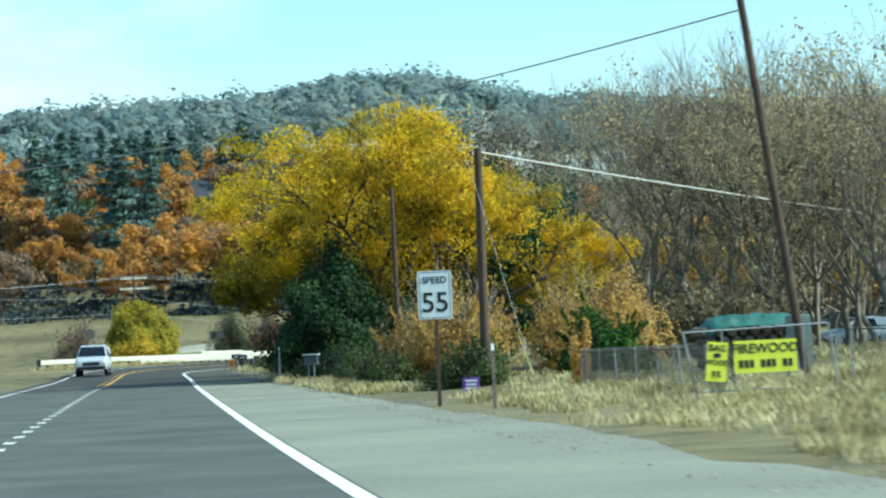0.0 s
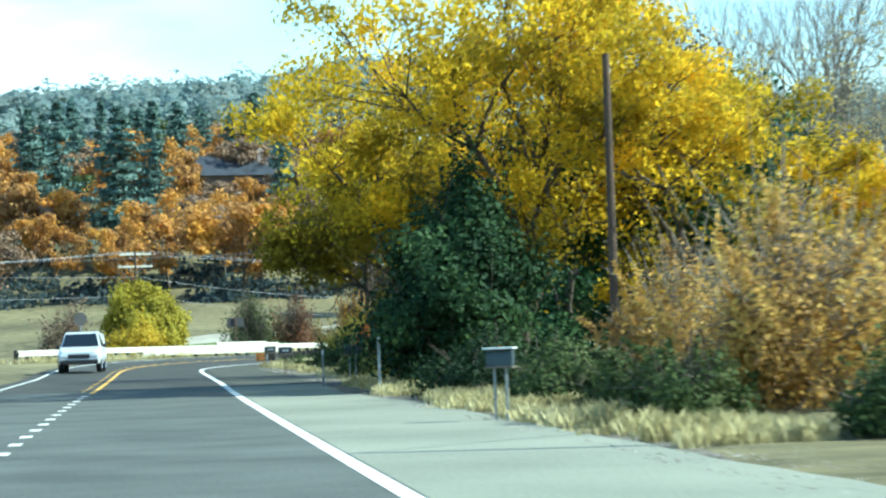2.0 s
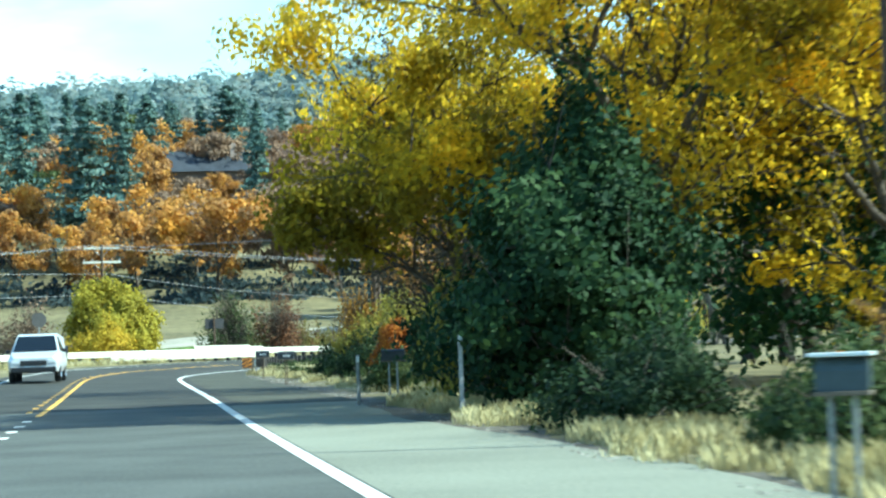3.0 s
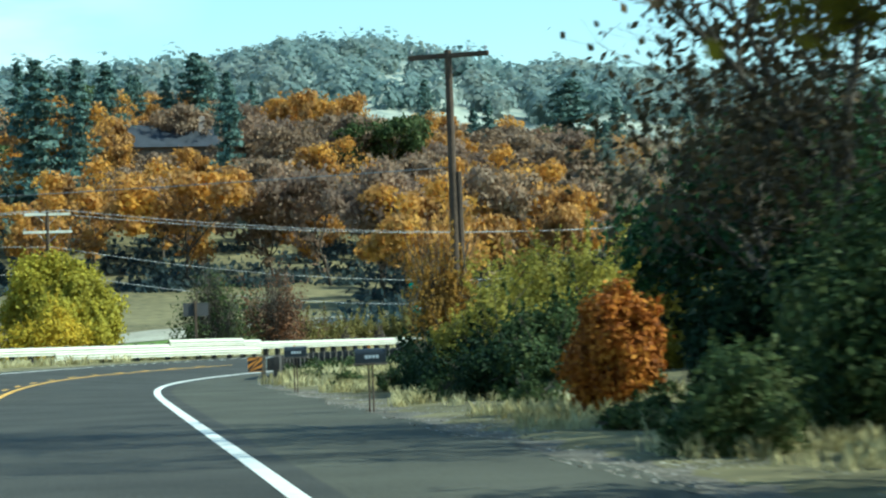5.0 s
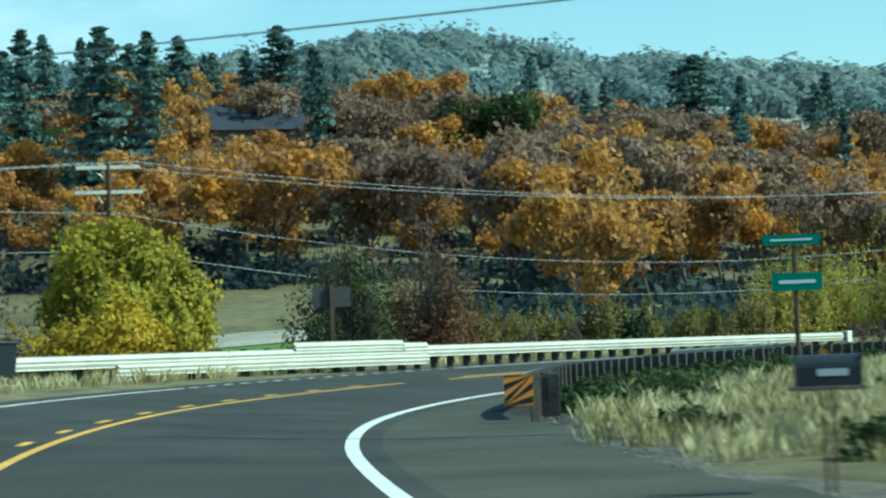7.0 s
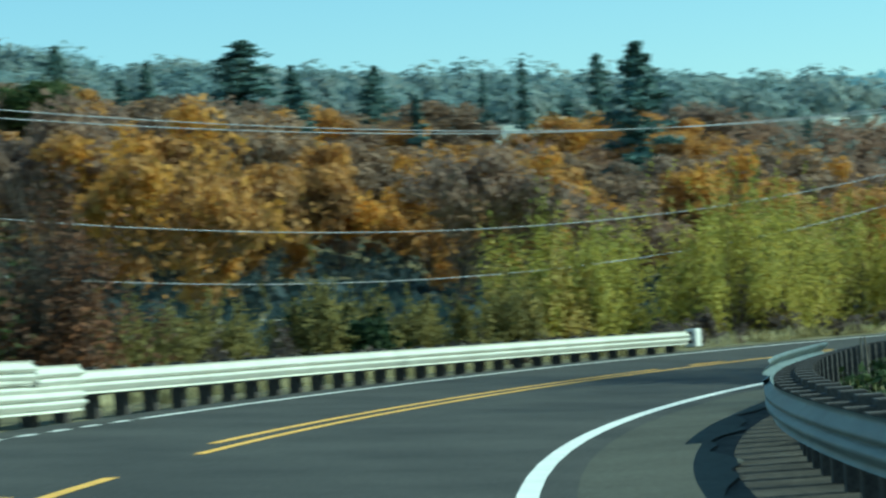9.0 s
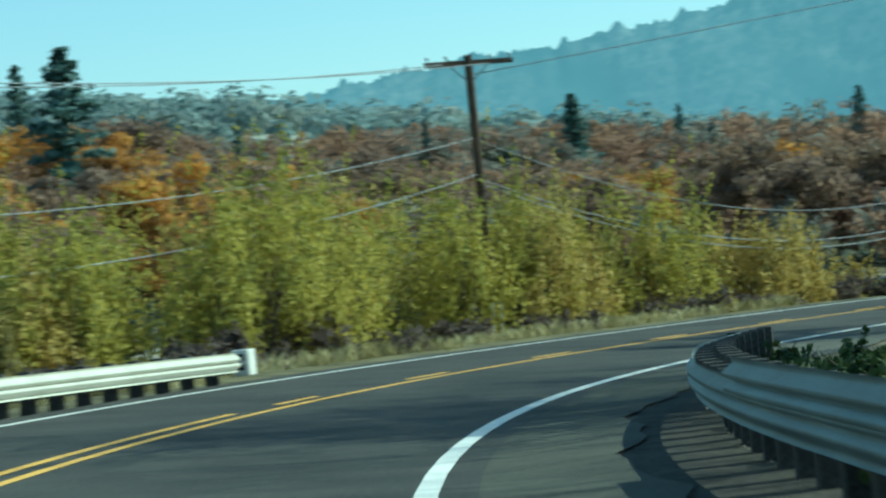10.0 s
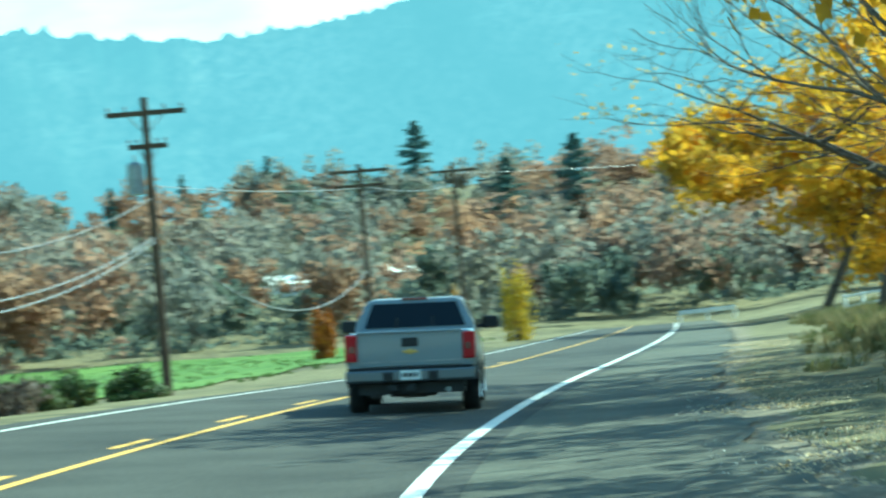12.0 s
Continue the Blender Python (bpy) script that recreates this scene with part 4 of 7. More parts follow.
bush("green_shrub", on(4.2, 141.0), "mixed green and yellow shrub", (4.4, 7.0, 2.7), 64, OLIVE_LEAF, 30000, 0.065, 24, 40, twigs=2)
bush("green_shrub", on(3.2, 133.0), "dark leafy shrub on the verge", (3.2, 6.0, 1.9), 65, BRAMBLE_LEAF, 20000, 0.065, 20, 30, twigs=2)
bush("red_shrub", on(3.0, 152.0), "dark red-brown shrub round a pole", (2.6, 3.0, 3.6), 66, AMBER_LEAF, 15000, 0.055, 18, 50, twigs=4, shoots=0.4)
bush("bramble", on(3.3, 150.5), "dark bramble tangle on the verge by a pole", (3.0, 6.0, 1.0), 81, EVERGREEN, 22000, 0.05, 24, 40, twigs=3, category="bramble", shoots=0.35, fill=True)
bush("bramble", on(5.8, 150.0), "dark bramble tangle beneath a shrub", (3.4, 5.0, 2.4), 84, EVERGREEN, 22000, 0.05, 24, 40, twigs=3, category="bramble", shoots=0.35, fill=True)
bush("green_shrub", on(5.5, 156.0), "green and yellow shrub beside a pole", (4.5, 5.0, 3.2), 67, OLIVE_LEAF, 16000, 0.07, 20, 30, twigs=2)

# dark-leaved brambles carry the shade at the foot of these shrubs
for i, (x, y, w, h) in enumerate(((2.0, 139.8, 2.2, 1.05), (2.2, 136.2, 2.2, 1.1), (2.4, 132.6, 2.2, 1.0))):
    bush("bramble", on(x, y), "bramble thicket toned dark for shade, before brighter shrubs", (w, 3.6, h), 680 + i, EVERGREEN, 15000, 0.05, 22, 40, twigs=3, category="bramble", shoots=0.35, fill=True)
for i in range(16):
    x, y = along(118 + 2.6 * i, -4.3 - 0.9 * (i % 3) + rw.uniform(-0.4, 0.4))
    bush("weed_clump", on(float(x), float(y)), "low dark weeds and bramble in the dry verge", (1.1, 1.6, rw.uniform(0.25, 0.5)), 650 + i, BRAMBLE_LEAF, 1600, 0.045, 12, 14, twigs=2, shoots=0.4)

# ---------------------------------------------------------------- across the bend
bush("yellow_green_tree", on(-9.3, 215.0), "round bushy tree with yellow-green leaves", (5.0, 5.0, 5.5), 71, LIME_LEAF, 26000, 0.13, 26, 50, category="tree", twigs=2, egg=0.2, taper=0.1)
bush("yellow_green_tree", on(-7.9, 215.6), "round bushy tree with yellow-green leaves", (4.6, 4.6, 4.6), 85, LIME_LEAF, 20000, 0.13, 26, 50, category="tree", twigs=2, egg=0.2, taper=0.1)
bush("yellow_shrub", on(-9.6, 209.5), "low yellow-leafed shrub behind the guard rail", (4.2, 3.0, 2.3), 72, YELLOW_SHRUB, 9000, 0.13, 20, 40, twigs=2, fill=True)
bush("bare_shrub", on(-13.6, 213.0), "leafless brown shrub with pale twigs", (5.0, 4.0, 3.9), 77, OAK_BROWN, 3500, 0.12, 22, 70, twigs=5, fill=True)
for s, d, w, h, m, sd in ((207.5, 15.0, 4.2, 3.7, BRAMBLE_LEAF, 78), (210.5, 14.0, 4.6, 3.9, DARK_RED, 73)):
    x, y = along(s, d)
    bush("bare_shrub", on(float(x), float(y)), "leafless brown twiggy shrub behind the rail", (w, 3.4, h), sd, m, 6500, 0.085, 22, 120, twigs=8, fill=True, bark=BARK)
for i in range(82):
    u = i / 81
    s, d = 212 + 63 * u + rw.uniform(-1, 1), 12.8 + rw.uniform(-0.6, 5.5)
    x, y = along(s, d)
    h = float(np.interp(s, [205, 214, 229, 234, 240, 250, 258, 262, 268, 275], [2.9, 1.9, 2.1, 3.6, 4.6, 4.1, 3.9, 3.4, 2.7, 1.2])) * rw.uniform(0.8, 1.12)
    tan = rw.random() < max(0.15, (s - 245) / 22)
    w = max(1.8, h * 0.75)
    bush("willow_shrub", on(float(x), float(y), -0.05), "low olive-brown shrub behind the rail" if s < 231 else "feathery golden-tan willow shrub" if tan else "feathery yellow-green willow shrub", (w, w, h), 400 + i,
         LOW_SHRUB if s < 231 else TAN_WILLOW if tan else WILLOW_LEAF, 4800, 0.084, 18, 24, twigs=2, hang=0.3, shoots=0.45, fill=True)
for i in range(22):
    s = 212 + 70 * i / 21
    x, y = along(s + rw.uniform(-1, 1), 10.9 + rw.uniform(-0.4, 0.8) if s < 276 else 9.5 + rw.uniform(0, 2))
    bush("weed_clump", on(float(x), float(y), -0.05), "dark weeds at the edge of the field" if s > 272 else "dull purple-brown weeds along the foot of the willows", (2.4, 2.4, rw.uniform(0.7, 1.3)), 600 + i, BRAMBLE_LEAF if s > 272 else WEED_BROWN, 1500, 0.1, 14, 16, twigs=2)
bush("green_shrub", on(8.6, 222.0), "dark green shrub behind the guard rail", (2.6, 2.4, 1.6), 79, EVERGREEN, 6000, 0.1, 16, 20, fill=True)

# wooded slope
OAKS = [tree("oak_tree", (0, 0, -60), lab, 11.0, 130 + i, m, n, 0.345, 0.75, 0.95, 3, 5, 0.45, 0.15, 0.2, 40, sides=3, low=0.04, boughs=b, bough=(0.06, 0.135))
        for i, (m, n, b, lab) in enumerate(((OAK_LEAF, 5600, 34, "round-topped oak with orange autumn leaves"), (OAK_LEAF, 5600, 30, "broad oak with golden orange leaves"),
                                         (OAK_BROWN, 5000, 34, "oak with thin brown leaves"), (HALF_BARE, 4800, 36, "half-bare oak with grey-brown twigs"),
                                         (BRAMBLE_LEAF, 5000, 26, "tree still in dull green leaf")))]
PINES = [conifer("pine_tree", (0, 0, -60), "tall dark green pine on the slope", 15.0, 140 + i, w, 4200, 0.26, b, rg)
         for i, (w, b, rg) in enumerate(((0.18, 0.12, 0.7), (0.22, 0.2, 0.7), (0.14, 0.35, 0.9)))]
ro = np.random.default_rng(9)
spots = []
tries = 0
while len(spots) < 235 and tries < 20000:
    tries += 1
    az, r = ro.uniform(-17, 34), 120 + 250 * ro.random() ** 0.8
    x, y = 0 + r * math.sin(math.radians(az)), 150 + r * math.cos(math.radians(az))
    h = float(hill(np.array([x]), np.array([y]))[0])
    if h < (6.0 if az < 4.5 else 0.8) or (abs(x + 4) < 8 and 408 < y < 452) or any((x - p) ** 2 + (y - q) ** 2 < 52 for p, q in spots):
        continue
    spots.append((x, y))
    if az > 14 and r < 190:
        continue
    kind = ro.choice(5, p=[0.25, 0.22, 0.3, 0.2, 0.03] if az < 20 else [0.10, 0.08, 0.40, 0.39, 0.03])
    placed(OAKS[kind], x, y, ro.uniform(0.7, 1.2), ro.uniform(0, 360), wide=ro.uniform(0.9, 1.15))
for x, y, k in ((-10.5, 425, 0), (-5.0, 423, 2), (0.5, 426, 1), (4.5, 431, 2)):
    placed(OAKS[k], x, y, 0.62, 60 * k)
# a few pines in the open and many along the crest at the far left
for x, y, k, sc in ((326.9, 454.2, 0, 0.95),
                    (299.8, 407.4, 0, 1.0), (267.7, 395.4, 0, 0.9), (120, 541, 2, 0.9), (92, 560, 0, 0.8), (205, 520, 0, 1.0), (240, 470, 0, 0.9)):
    placed(PINES[k], x, y, sc, ro.uniform(0, 360), -0.1, 1.7)
# plan point, height of the tip, fullness
CREST_PINES = [(-31.6, 401.6, 35.1, 1.3), (-31.5, 426.7, 36.3, 1.2), (-28.6, 416.9, 37.4, 1.3), (-27.6, 437.0, 37.3, 1.2), (-18.4, 387.5, 33.8, 1.5),
               (-17.6, 437.6, 38.0, 1.3), (-15.1, 427.7, 38.1, 1.3), (-11.8, 442.8, 39.4, 1.2), (-3.7, 447.9, 37.9, 1.2), (0.3, 447.8, 40.9, 1.5),
               (4.8, 457.7, 39.1, 1.2), (34.6, 475.8, 39.1, 0.9), (40.5, 465.0, 33.5, 1.3), (54.6, 462.9, 37.3, 2.0), (64.4, 481.4, 36.1, 1.1),
               (78.7, 498.9, 36.5, 1.1), (90.9, 544.7, 42.6, 1.3), (92.3, 492.5, 35.7, 0.6), (103.3, 510.1, 38.9, 0.7), (110.0, 497.5, 38.0, 0.9),
               (89.5, 425.2, 31.0, 1.5)]
for i, (x, y, tip, full) in enumerate(CREST_PINES):
    k = max(0.6, (tip - gz(x, y)) / 15.0)
    placed(PINES[i % 2 if full > 0.8 else 2], x, y, k, 137 * i, -0.1, full)
for i in range(34):
    az, r = ro.uniform(-16, 2.0), ro.uniform(235, 420)
    x, y = 0 + r * math.sin(math.radians(az)), 150 + r * math.cos(math.radians(az))
    placed(PINES[i % 3], x, y, ro.uniform(0.75, 1.25), ro.uniform(0, 360))
for i in range(24):
    az, r = ro.uniform(2, 66), ro.uniform(380, 470)
    x, y = 0 + r * math.sin(math.radians(az)), 150 + r * math.cos(math.radians(az))
    placed(PINES[i % 3], x, y, ro.uniform(0.55, 0.95), ro.uniform(0, 360))
for k, p in enumerate(OAKS + PINES):
    x, y = -30 + 14 * k, 430 + 6 * (k % 3)
    p.matrix_basis = pose(*on(x, y, -0.1))



def slope_scrub():
    """Low scrub and saplings under the oaks, too many to count."""
    rng = np.random.default_rng(77)
    az, r = np.radians(rng.uniform(-18, 68, 5200)), 100 + 350 * rng.random(5200) ** 0.9
    x, y = r * np.sin(az), 150 + r * np.cos(az)
    h = hill(x, y)
    keep = h > np.where(az < math.radians(4.5), 6.0, np.where(az < math.radians(24), 0.2, 1.0))
    x, y = x[keep][:2300], y[keep][:2300]
    bearing = np.degrees(np.arctan2(x, y - 150))
    # the lowest clumps form the painted band of shade under the oaks
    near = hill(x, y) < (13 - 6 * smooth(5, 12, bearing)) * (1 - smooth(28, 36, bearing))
    for material, some, label in ((SCRUB_LEAF, ~near, "dull brown-green scrub covering the slope"), (SHADE_SCRUB, near, "scrub coloured dark as shade along the foot of the slope")):
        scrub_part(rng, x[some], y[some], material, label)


def scrub_part(rng, x, y, material, label):
    z = ground_z(x, y)
    k = 56
    size = rng.uniform(0.7, 1.9, len(x))
    c = np.repeat(np.stack([x, y, z], 1), k, 0)
    o = rng.normal(0, 1, (len(c), 3)) * np.repeat(size, k)[:, None] * [1.2, 1.2, 0.5]
    o[:, 2] = np.abs(o[:, 2])
    me = leaves_mesh("hillside_scrub", c + o, 0.5, rng)
    me.materials.append(material)
    return tagged(new("hillside_scrub", me), label, "scrub", kind="stuff")


slope_scrub()


FAR_HOUSES = [(14 + r * math.sin(math.radians(a)), 210 + r * math.cos(math.radians(a))) for a, r in ((45.9, 350), (49.0, 300), (51.3, 310))]


def far_wood(material, label, seed, count, az0, az1, r0, r1, tall=(6.5, 10.5), floor=0.4):
    """Distant woods, too many trees to count: clustered crowns on slender stems."""
    rng = np.random.default_rng(seed)
    az, r = np.radians(rng.uniform(az0, az1, count)), r0 + (r1 - r0) * rng.random(count) ** 0.85
    x, y = 15 + r * np.sin(az), 200 + r * np.cos(az)
    keep = hill(x, y) > floor
    for hx, hy in FAR_HOUSES:
        ux, uy = (hx - 14) / math.hypot(hx - 14, hy - 210), (hy - 210) / math.hypot(hx - 14, hy - 210)
        f, q = (hx - x) * ux + (hy - y) * uy, (hx - x) * uy - (hy - y) * ux
        keep &= ~((f > -7) & (f < 60) & (np.abs(q) < 3.2))
    x, y = x[keep], y[keep]
    n = len(x)
    z, h = ground_z(x, y), rng.uniform(tall[0], tall[1], n)
    lobes, per = 22, 24
    lob = rng.normal(0, 1, (n, lobes, 3)) * [0.20, 0.20, 0.17] + [0, 0, 0.56]
    base = np.stack([x, y, z], 1)
    lc = base[:, None, :] + lob * h[:, None, None]
    lc[:, :, 2] = np.clip(lc[:, :, 2], (z + 0.10 * h)[:, None], (z + 0.93 * h)[:, None])
    o = rng.normal(0, 1, (n, lobes, per, 3))
    o *= (0.5 + 0.5 * rng.random((n, lobes, per, 1))) / np.linalg.norm(o, axis=3)[..., None]
    p = lc[:, :, None, :] + o * rng.uniform(0.09, 0.16, (n, lobes, 1, 1)) * h[:, None, None, None]
    me = leaves_mesh("far_wood", p.reshape(-1, 3), 0.50, rng, out=o.reshape(-1, 3) + [0, 0, 0.45], loose=1.3)
    me.materials.append(material)
    return tagged(new("far_wood", me), label, "woods", kind="stuff")


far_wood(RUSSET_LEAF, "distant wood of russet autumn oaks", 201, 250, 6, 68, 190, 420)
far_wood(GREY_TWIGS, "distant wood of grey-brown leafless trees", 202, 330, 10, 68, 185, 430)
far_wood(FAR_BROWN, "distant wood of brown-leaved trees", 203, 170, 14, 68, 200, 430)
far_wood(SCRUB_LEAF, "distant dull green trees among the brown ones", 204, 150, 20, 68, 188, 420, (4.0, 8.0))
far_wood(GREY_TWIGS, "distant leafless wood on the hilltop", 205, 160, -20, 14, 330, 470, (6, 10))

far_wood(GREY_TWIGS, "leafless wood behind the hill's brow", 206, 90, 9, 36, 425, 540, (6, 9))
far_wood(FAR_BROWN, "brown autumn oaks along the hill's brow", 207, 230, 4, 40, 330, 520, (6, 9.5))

# trees at the end of the bend
tree("golden_tree", on(148.0, 288.5), "large tree with golden yellow leaves by the road", 15.0, 151, GOLD_LEAF, 30000, 0.32, 0.8, 1.3, 4, 4, 0.15, 0.10, 0.3, 52, low=0.03, boughs=70, bough=(0.05, 0.11))
tree("golden_tree", on(166.0, 292.0), "large tree with golden yellow leaves by the road", 14.0, 152, GOLD_LEAF, 18000, 0.34, 0.8, 1.2, 4, 4, 0.2, 0.22, 0.3, 46, low=0.1)
tree("bare_oak", on(97.0, 258.0), "spreading tree nearly bare with sparse yellow leaves", 14.0, 153, GOLD_LEAF, 1500, 0.13, 0.5, 1.5, 5, 3, 0.1, 0.24, 0.3, 46, sides=5)

for i, (s, d, h) in enumerate(((206, -9.5, 10), (213, -9, 10), (219, -9, 11), (224, -9.5, 11), (230, -10, 11), (216, -11.5, 12), (221, -12, 12.5), (227, -7.8, 10), (226, -12.5, 12))):
    ax, ay = along(s, d)
    placed(BARE[i % 3], float(ax), float(ay), h / 11.0, 50 * i, wide=1.3)
for i, (s, d, h) in enumerate(((246, -8.2, 11), (251, -9.5, 12), (255, -8.0, 10), (261, -9.0, 12), (268, -8.5, 11), (273, -10.5, 12))):
    ax, ay = along(s, d)
    placed(BARE[i % 3], float(ax), float(ay), h / 11.0, 40 * i, wide=1.25)
for s, d, k in ((215.5, -8.6, 0), (218.0, -9.4, 1), (221, -8.8, 2)):
    ax, ay = along(s, d)
    placed(BROWN[k], float(ax), float(ay), 1.1, 90 * k, wide=1.25)
SHADE = [tree("roadside_tree", (0, 0, -60), "broad roadside tree with golden autumn leaves", 11.0, 160 + i, GOLD_LEAF, 6500, 0.2, 0.4, 1.15, 4, 4, 0.5, 0.3, 0.22, 38, sides=5, low=0.34) for i in range(2)]
for i, (s, d, h) in enumerate(((243, -9.5, 11), (257, -9.5, 11), (265, -10, 11), (275, -10, 12), (288, -12, 11))):
    ax, ay = along(s, d)
    placed(SHADE[i % 2], float(ax), float(ay), h / 11.0, 77 * i)
for k, p in enumerate(SHADE):
    ax, ay = along(222 + 66 * k, -21)
    p.matrix_basis = pose(*on(float(ax), float(ay), -0.1))
for i in range(34):
    ax, ay = along(168 + 1.45 * i, -3.0 - 0.7 * (i % 3))
    bush("dark_undergrowth", on(float(ax), float(ay)), "low dark weeds behind the guard rail", (1.7, 1.9, 0.5), 500 + i, BRAMBLE_LEAF, 1400, 0.07, 12, 14, twigs=1)

# ---------------------------------------------------------------- poles, rails, signs
def utility_pole(at, height, label, arms=(), lean=(0, 0), double=False, r=0.13, cans=(), arm_wood=None):
    """arms: (height, half length, turn in degrees)."""
    ob = thing("utility_pole", at, label, "utility pole")
    tip = (lean[0], lean[1], height)
    bm = rod(bmesh.new(), (0, 0, -0.3), tip, r, r * 0.72, 12)
    part("post", bm, POLE_WOOD, ob)
    if double:
        bm = rod(bmesh.new(), (r * 1.25, 0.05, -0.3), (lean[0] + r * 1.15, lean[1], height * 0.62), r * 0.8, r * 0.7, 10)
        part("post", bm, POLE_WOOD, ob)
    for z, half, turn in arms:
        cx, cy = lean[0] * z / height, lean[1] * z / height
        c, s = math.cos(math.radians(turn)), math.sin(math.radians(turn))
        bm = bmesh.new()
        box(bm, -half, half, -0.055, 0.055, -0.065, 0.065, 0.01)
        bmesh.ops.transform(bm, matrix=pose(cx, cy - 0.02, z, 0, 0, turn), verts=bm.verts)
        arm = part("crossarm", bm, arm_wood or POLE_WOOD, ob)
        for k in (-0.93, -0.5, 0.5, 0.93):
            bm = bmesh.new()
            x, y = cx + c * half * k, cy + s * half * k
            rod(bm, (x, y, z + 0.06), (x, y, z + 0.13), 0.015, 0.015, 6)
            rod(bm, (x, y, z + 0.12), (x, y, z + 0.2), 0.045, 0.035, 8)
            part("insulator", bm, STEEL, ob)
        for k in (-0.45, 0.45):
            bm = rod(bmesh.new(), (cx, cy, z - 0.55), (cx + c * half * k, cy + s * half * k, z - 0.05), 0.018, 0.018, 5)
            part("brace", bm, STEEL, ob)
    for z, turn in cans:
        c, s = math.cos(math.radians(turn)), math.sin(math.radians(turn))
        bm = bmesh.new()
        x, y = c * 0.36, s * 0.36
        rod(bm, (x, y, z), (x, y, z + 0.75), 0.21, 0.21, 14)
        rod(bm, (x, y, z + 0.75), (x, y, z + 0.82), 0.21, 0.12, 14)
        rod(bm, (x, y, z + 0.8), (x, y, z + 1.0), 0.03, 0.03, 6)
        part("transformer", bm, STEEL, ob, "grey steel transformer can")
    return ob


POLES = {
    "p2": utility_pole(on(5.40, 59.95), 5.5, "short brown wooden pole on the grassy verge", r=0.12, lean=(0.05, 0)),
    "p3": utility_pole(on(4.5, 79.2), 5.8, "brown wooden pole standing among shrubs", r=0.085),
    "p4": utility_pole(on(3.9, 156.7), 8.35, "wooden utility pole with one crossarm among shrubs", [(8.2, 1.1, -25)], double=True),
    "f": utility_pole(on(-9.5, 218.6), 7.85, "wooden utility pole with two crossarms behind the rail", [(7.62, 1.12, 10), (6.75, 1.2, 10)], arm_wood=GALV),
    "p5": utility_pole(on(33.75, 244.1), 7.75, "dark wooden utility pole with one crossarm beside the road", [(7.55, 1.22, -10)], r=0.15),
    "p6": utility_pole(on(68.65, 263.3), 7.6, "wooden utility pole with transformers and two crossarms", [(7.2, 1.0, -50), (6.35, 0.5, -50)], cans=((5.15, 135),)),
    "p7": utility_pole(on(103.5, 284.7), 8.1, "wooden utility pole with two crossarms", [(7.8, 1.2, -50), (7.2, 1.0, -50)]),
    "p8": utility_pole(on(134.8, 303.4), 10.2, "tall wooden utility pole with a crossarm", [(9.7, 1.3, -50)]),
}

# small bright trees and white rails at the far end
for x, y, h, m, lab in ((142.4, 305.5, 4.0, YELLOW_SHRUB, "slender young tree with bright yellow leaves"), (140.3, 308.0, 3.0, AMBER_LEAF, "small tree with amber leaves beside a pole"),
                        (137.5, 311.0, 3.0, RUST_LEAF, "small tree with rust-red leaves beside a pole"), (135.0, 314.0, 2.8, RUST_LEAF, "small tree with rust-red leaves beyond the field")):
    bush("young_tree", on(x, y), lab, (h * 0.5, h * 0.5, h), int(x), m, 2600, 0.12, 16, 16, category="tree", fill=True)


def white_rail(x0, y0, x1, y1, heights, label, posts=3):
    ob = thing("white_fence", (0, 0, 0), label, "fence")
    for z, t in heights:
        a, b = Vector((x0, y0, gz(x0, y0) + z)), Vector((x1, y1, gz(x1, y1) + z))
        part("rail", rod(bmesh.new(), a, b, t, t, 6), PAINT_W, ob)
    for k in range(posts):
        u = k / (posts - 1)
        x, y = x0 + (x1 - x0) * u, y0 + (y1 - y0) * u
        part("post", box(bmesh.new(), x - 0.06, x + 0.06, y - 0.06, y + 0.06, gz(x, y) - 0.2, gz(x, y) + heights[-1][0] + 0.1, 0.01), PAINT_W, ob)


white_rail(112.9, 268.0, 107.1, 261.7, ((0.35, 0.05), (0.75, 0.05)), "white painted two-rail fence beyond the verge", 5)
white_rail(189.9, 324.3, 192.2, 320.8, ((0.75, 0.09), (0.92, 0.09)), "white barrier beside the road far ahead", 3)


def wire(name, a, b, sag, r=0.014, label="thin overhead wire sagging between poles", material=None):
    a, b = Vector(a), Vector(b)
    n, k = 24, 5
    side = (b - a).cross(Vector((0, 0, 1))).normalized()
    up = Vector((0, 0, 1))
    v = []
    for i in range(n + 1):
        p = a.lerp(b, i / n) - up * (sag * 4 * (i / n) * (1 - i / n))
        v += [tuple(p + side * (r * math.cos(6.28319 * j / k)) + up * (r * math.sin(6.28319 * j / k))) for j in range(k)]
    f = [(i * k + j, i * k + (j + 1) % k, (i + 1) * k + (j + 1) % k, (i + 1) * k + j) for i in range(n) for j in range(k)]
    me = mesh_from(name, v, f, 4)
    me.materials.append(material or WIRE)
    return tagged(new(name, me), label, "power line", "overhead wires")


POLES["p1"] = utility_pole(on(8.55, 39.5), 7.2, "leaning brown wooden pole behind the fence", lean=(-0.9, 0.2), r=0.075)
POLES["p0"] = utility_pole(on(-10.5, 85.0), 7.6, "wooden utility pole across the road", [(7.4, 1.2, 0)])
wire("overhead_wire", (7.75, 39.65, 6.05), (-10.5, 85.0, 7.2), 0.5)
wire("overhead_wire", (5.45, 59.95, 5.5), (24.6, 83.6, 3.95), 0.12, 0.02, "pale service cable running from a short pole into the wood", CABLE)
POLES["p12"] = utility_pole(on(24.6, 83.6), 4.1, "short brown pole among leafless trees", r=0.1)
wire("overhead_wire", (3.9, 156.7, 5.4), (-40.0, 190.0, 6.9), 0.35)
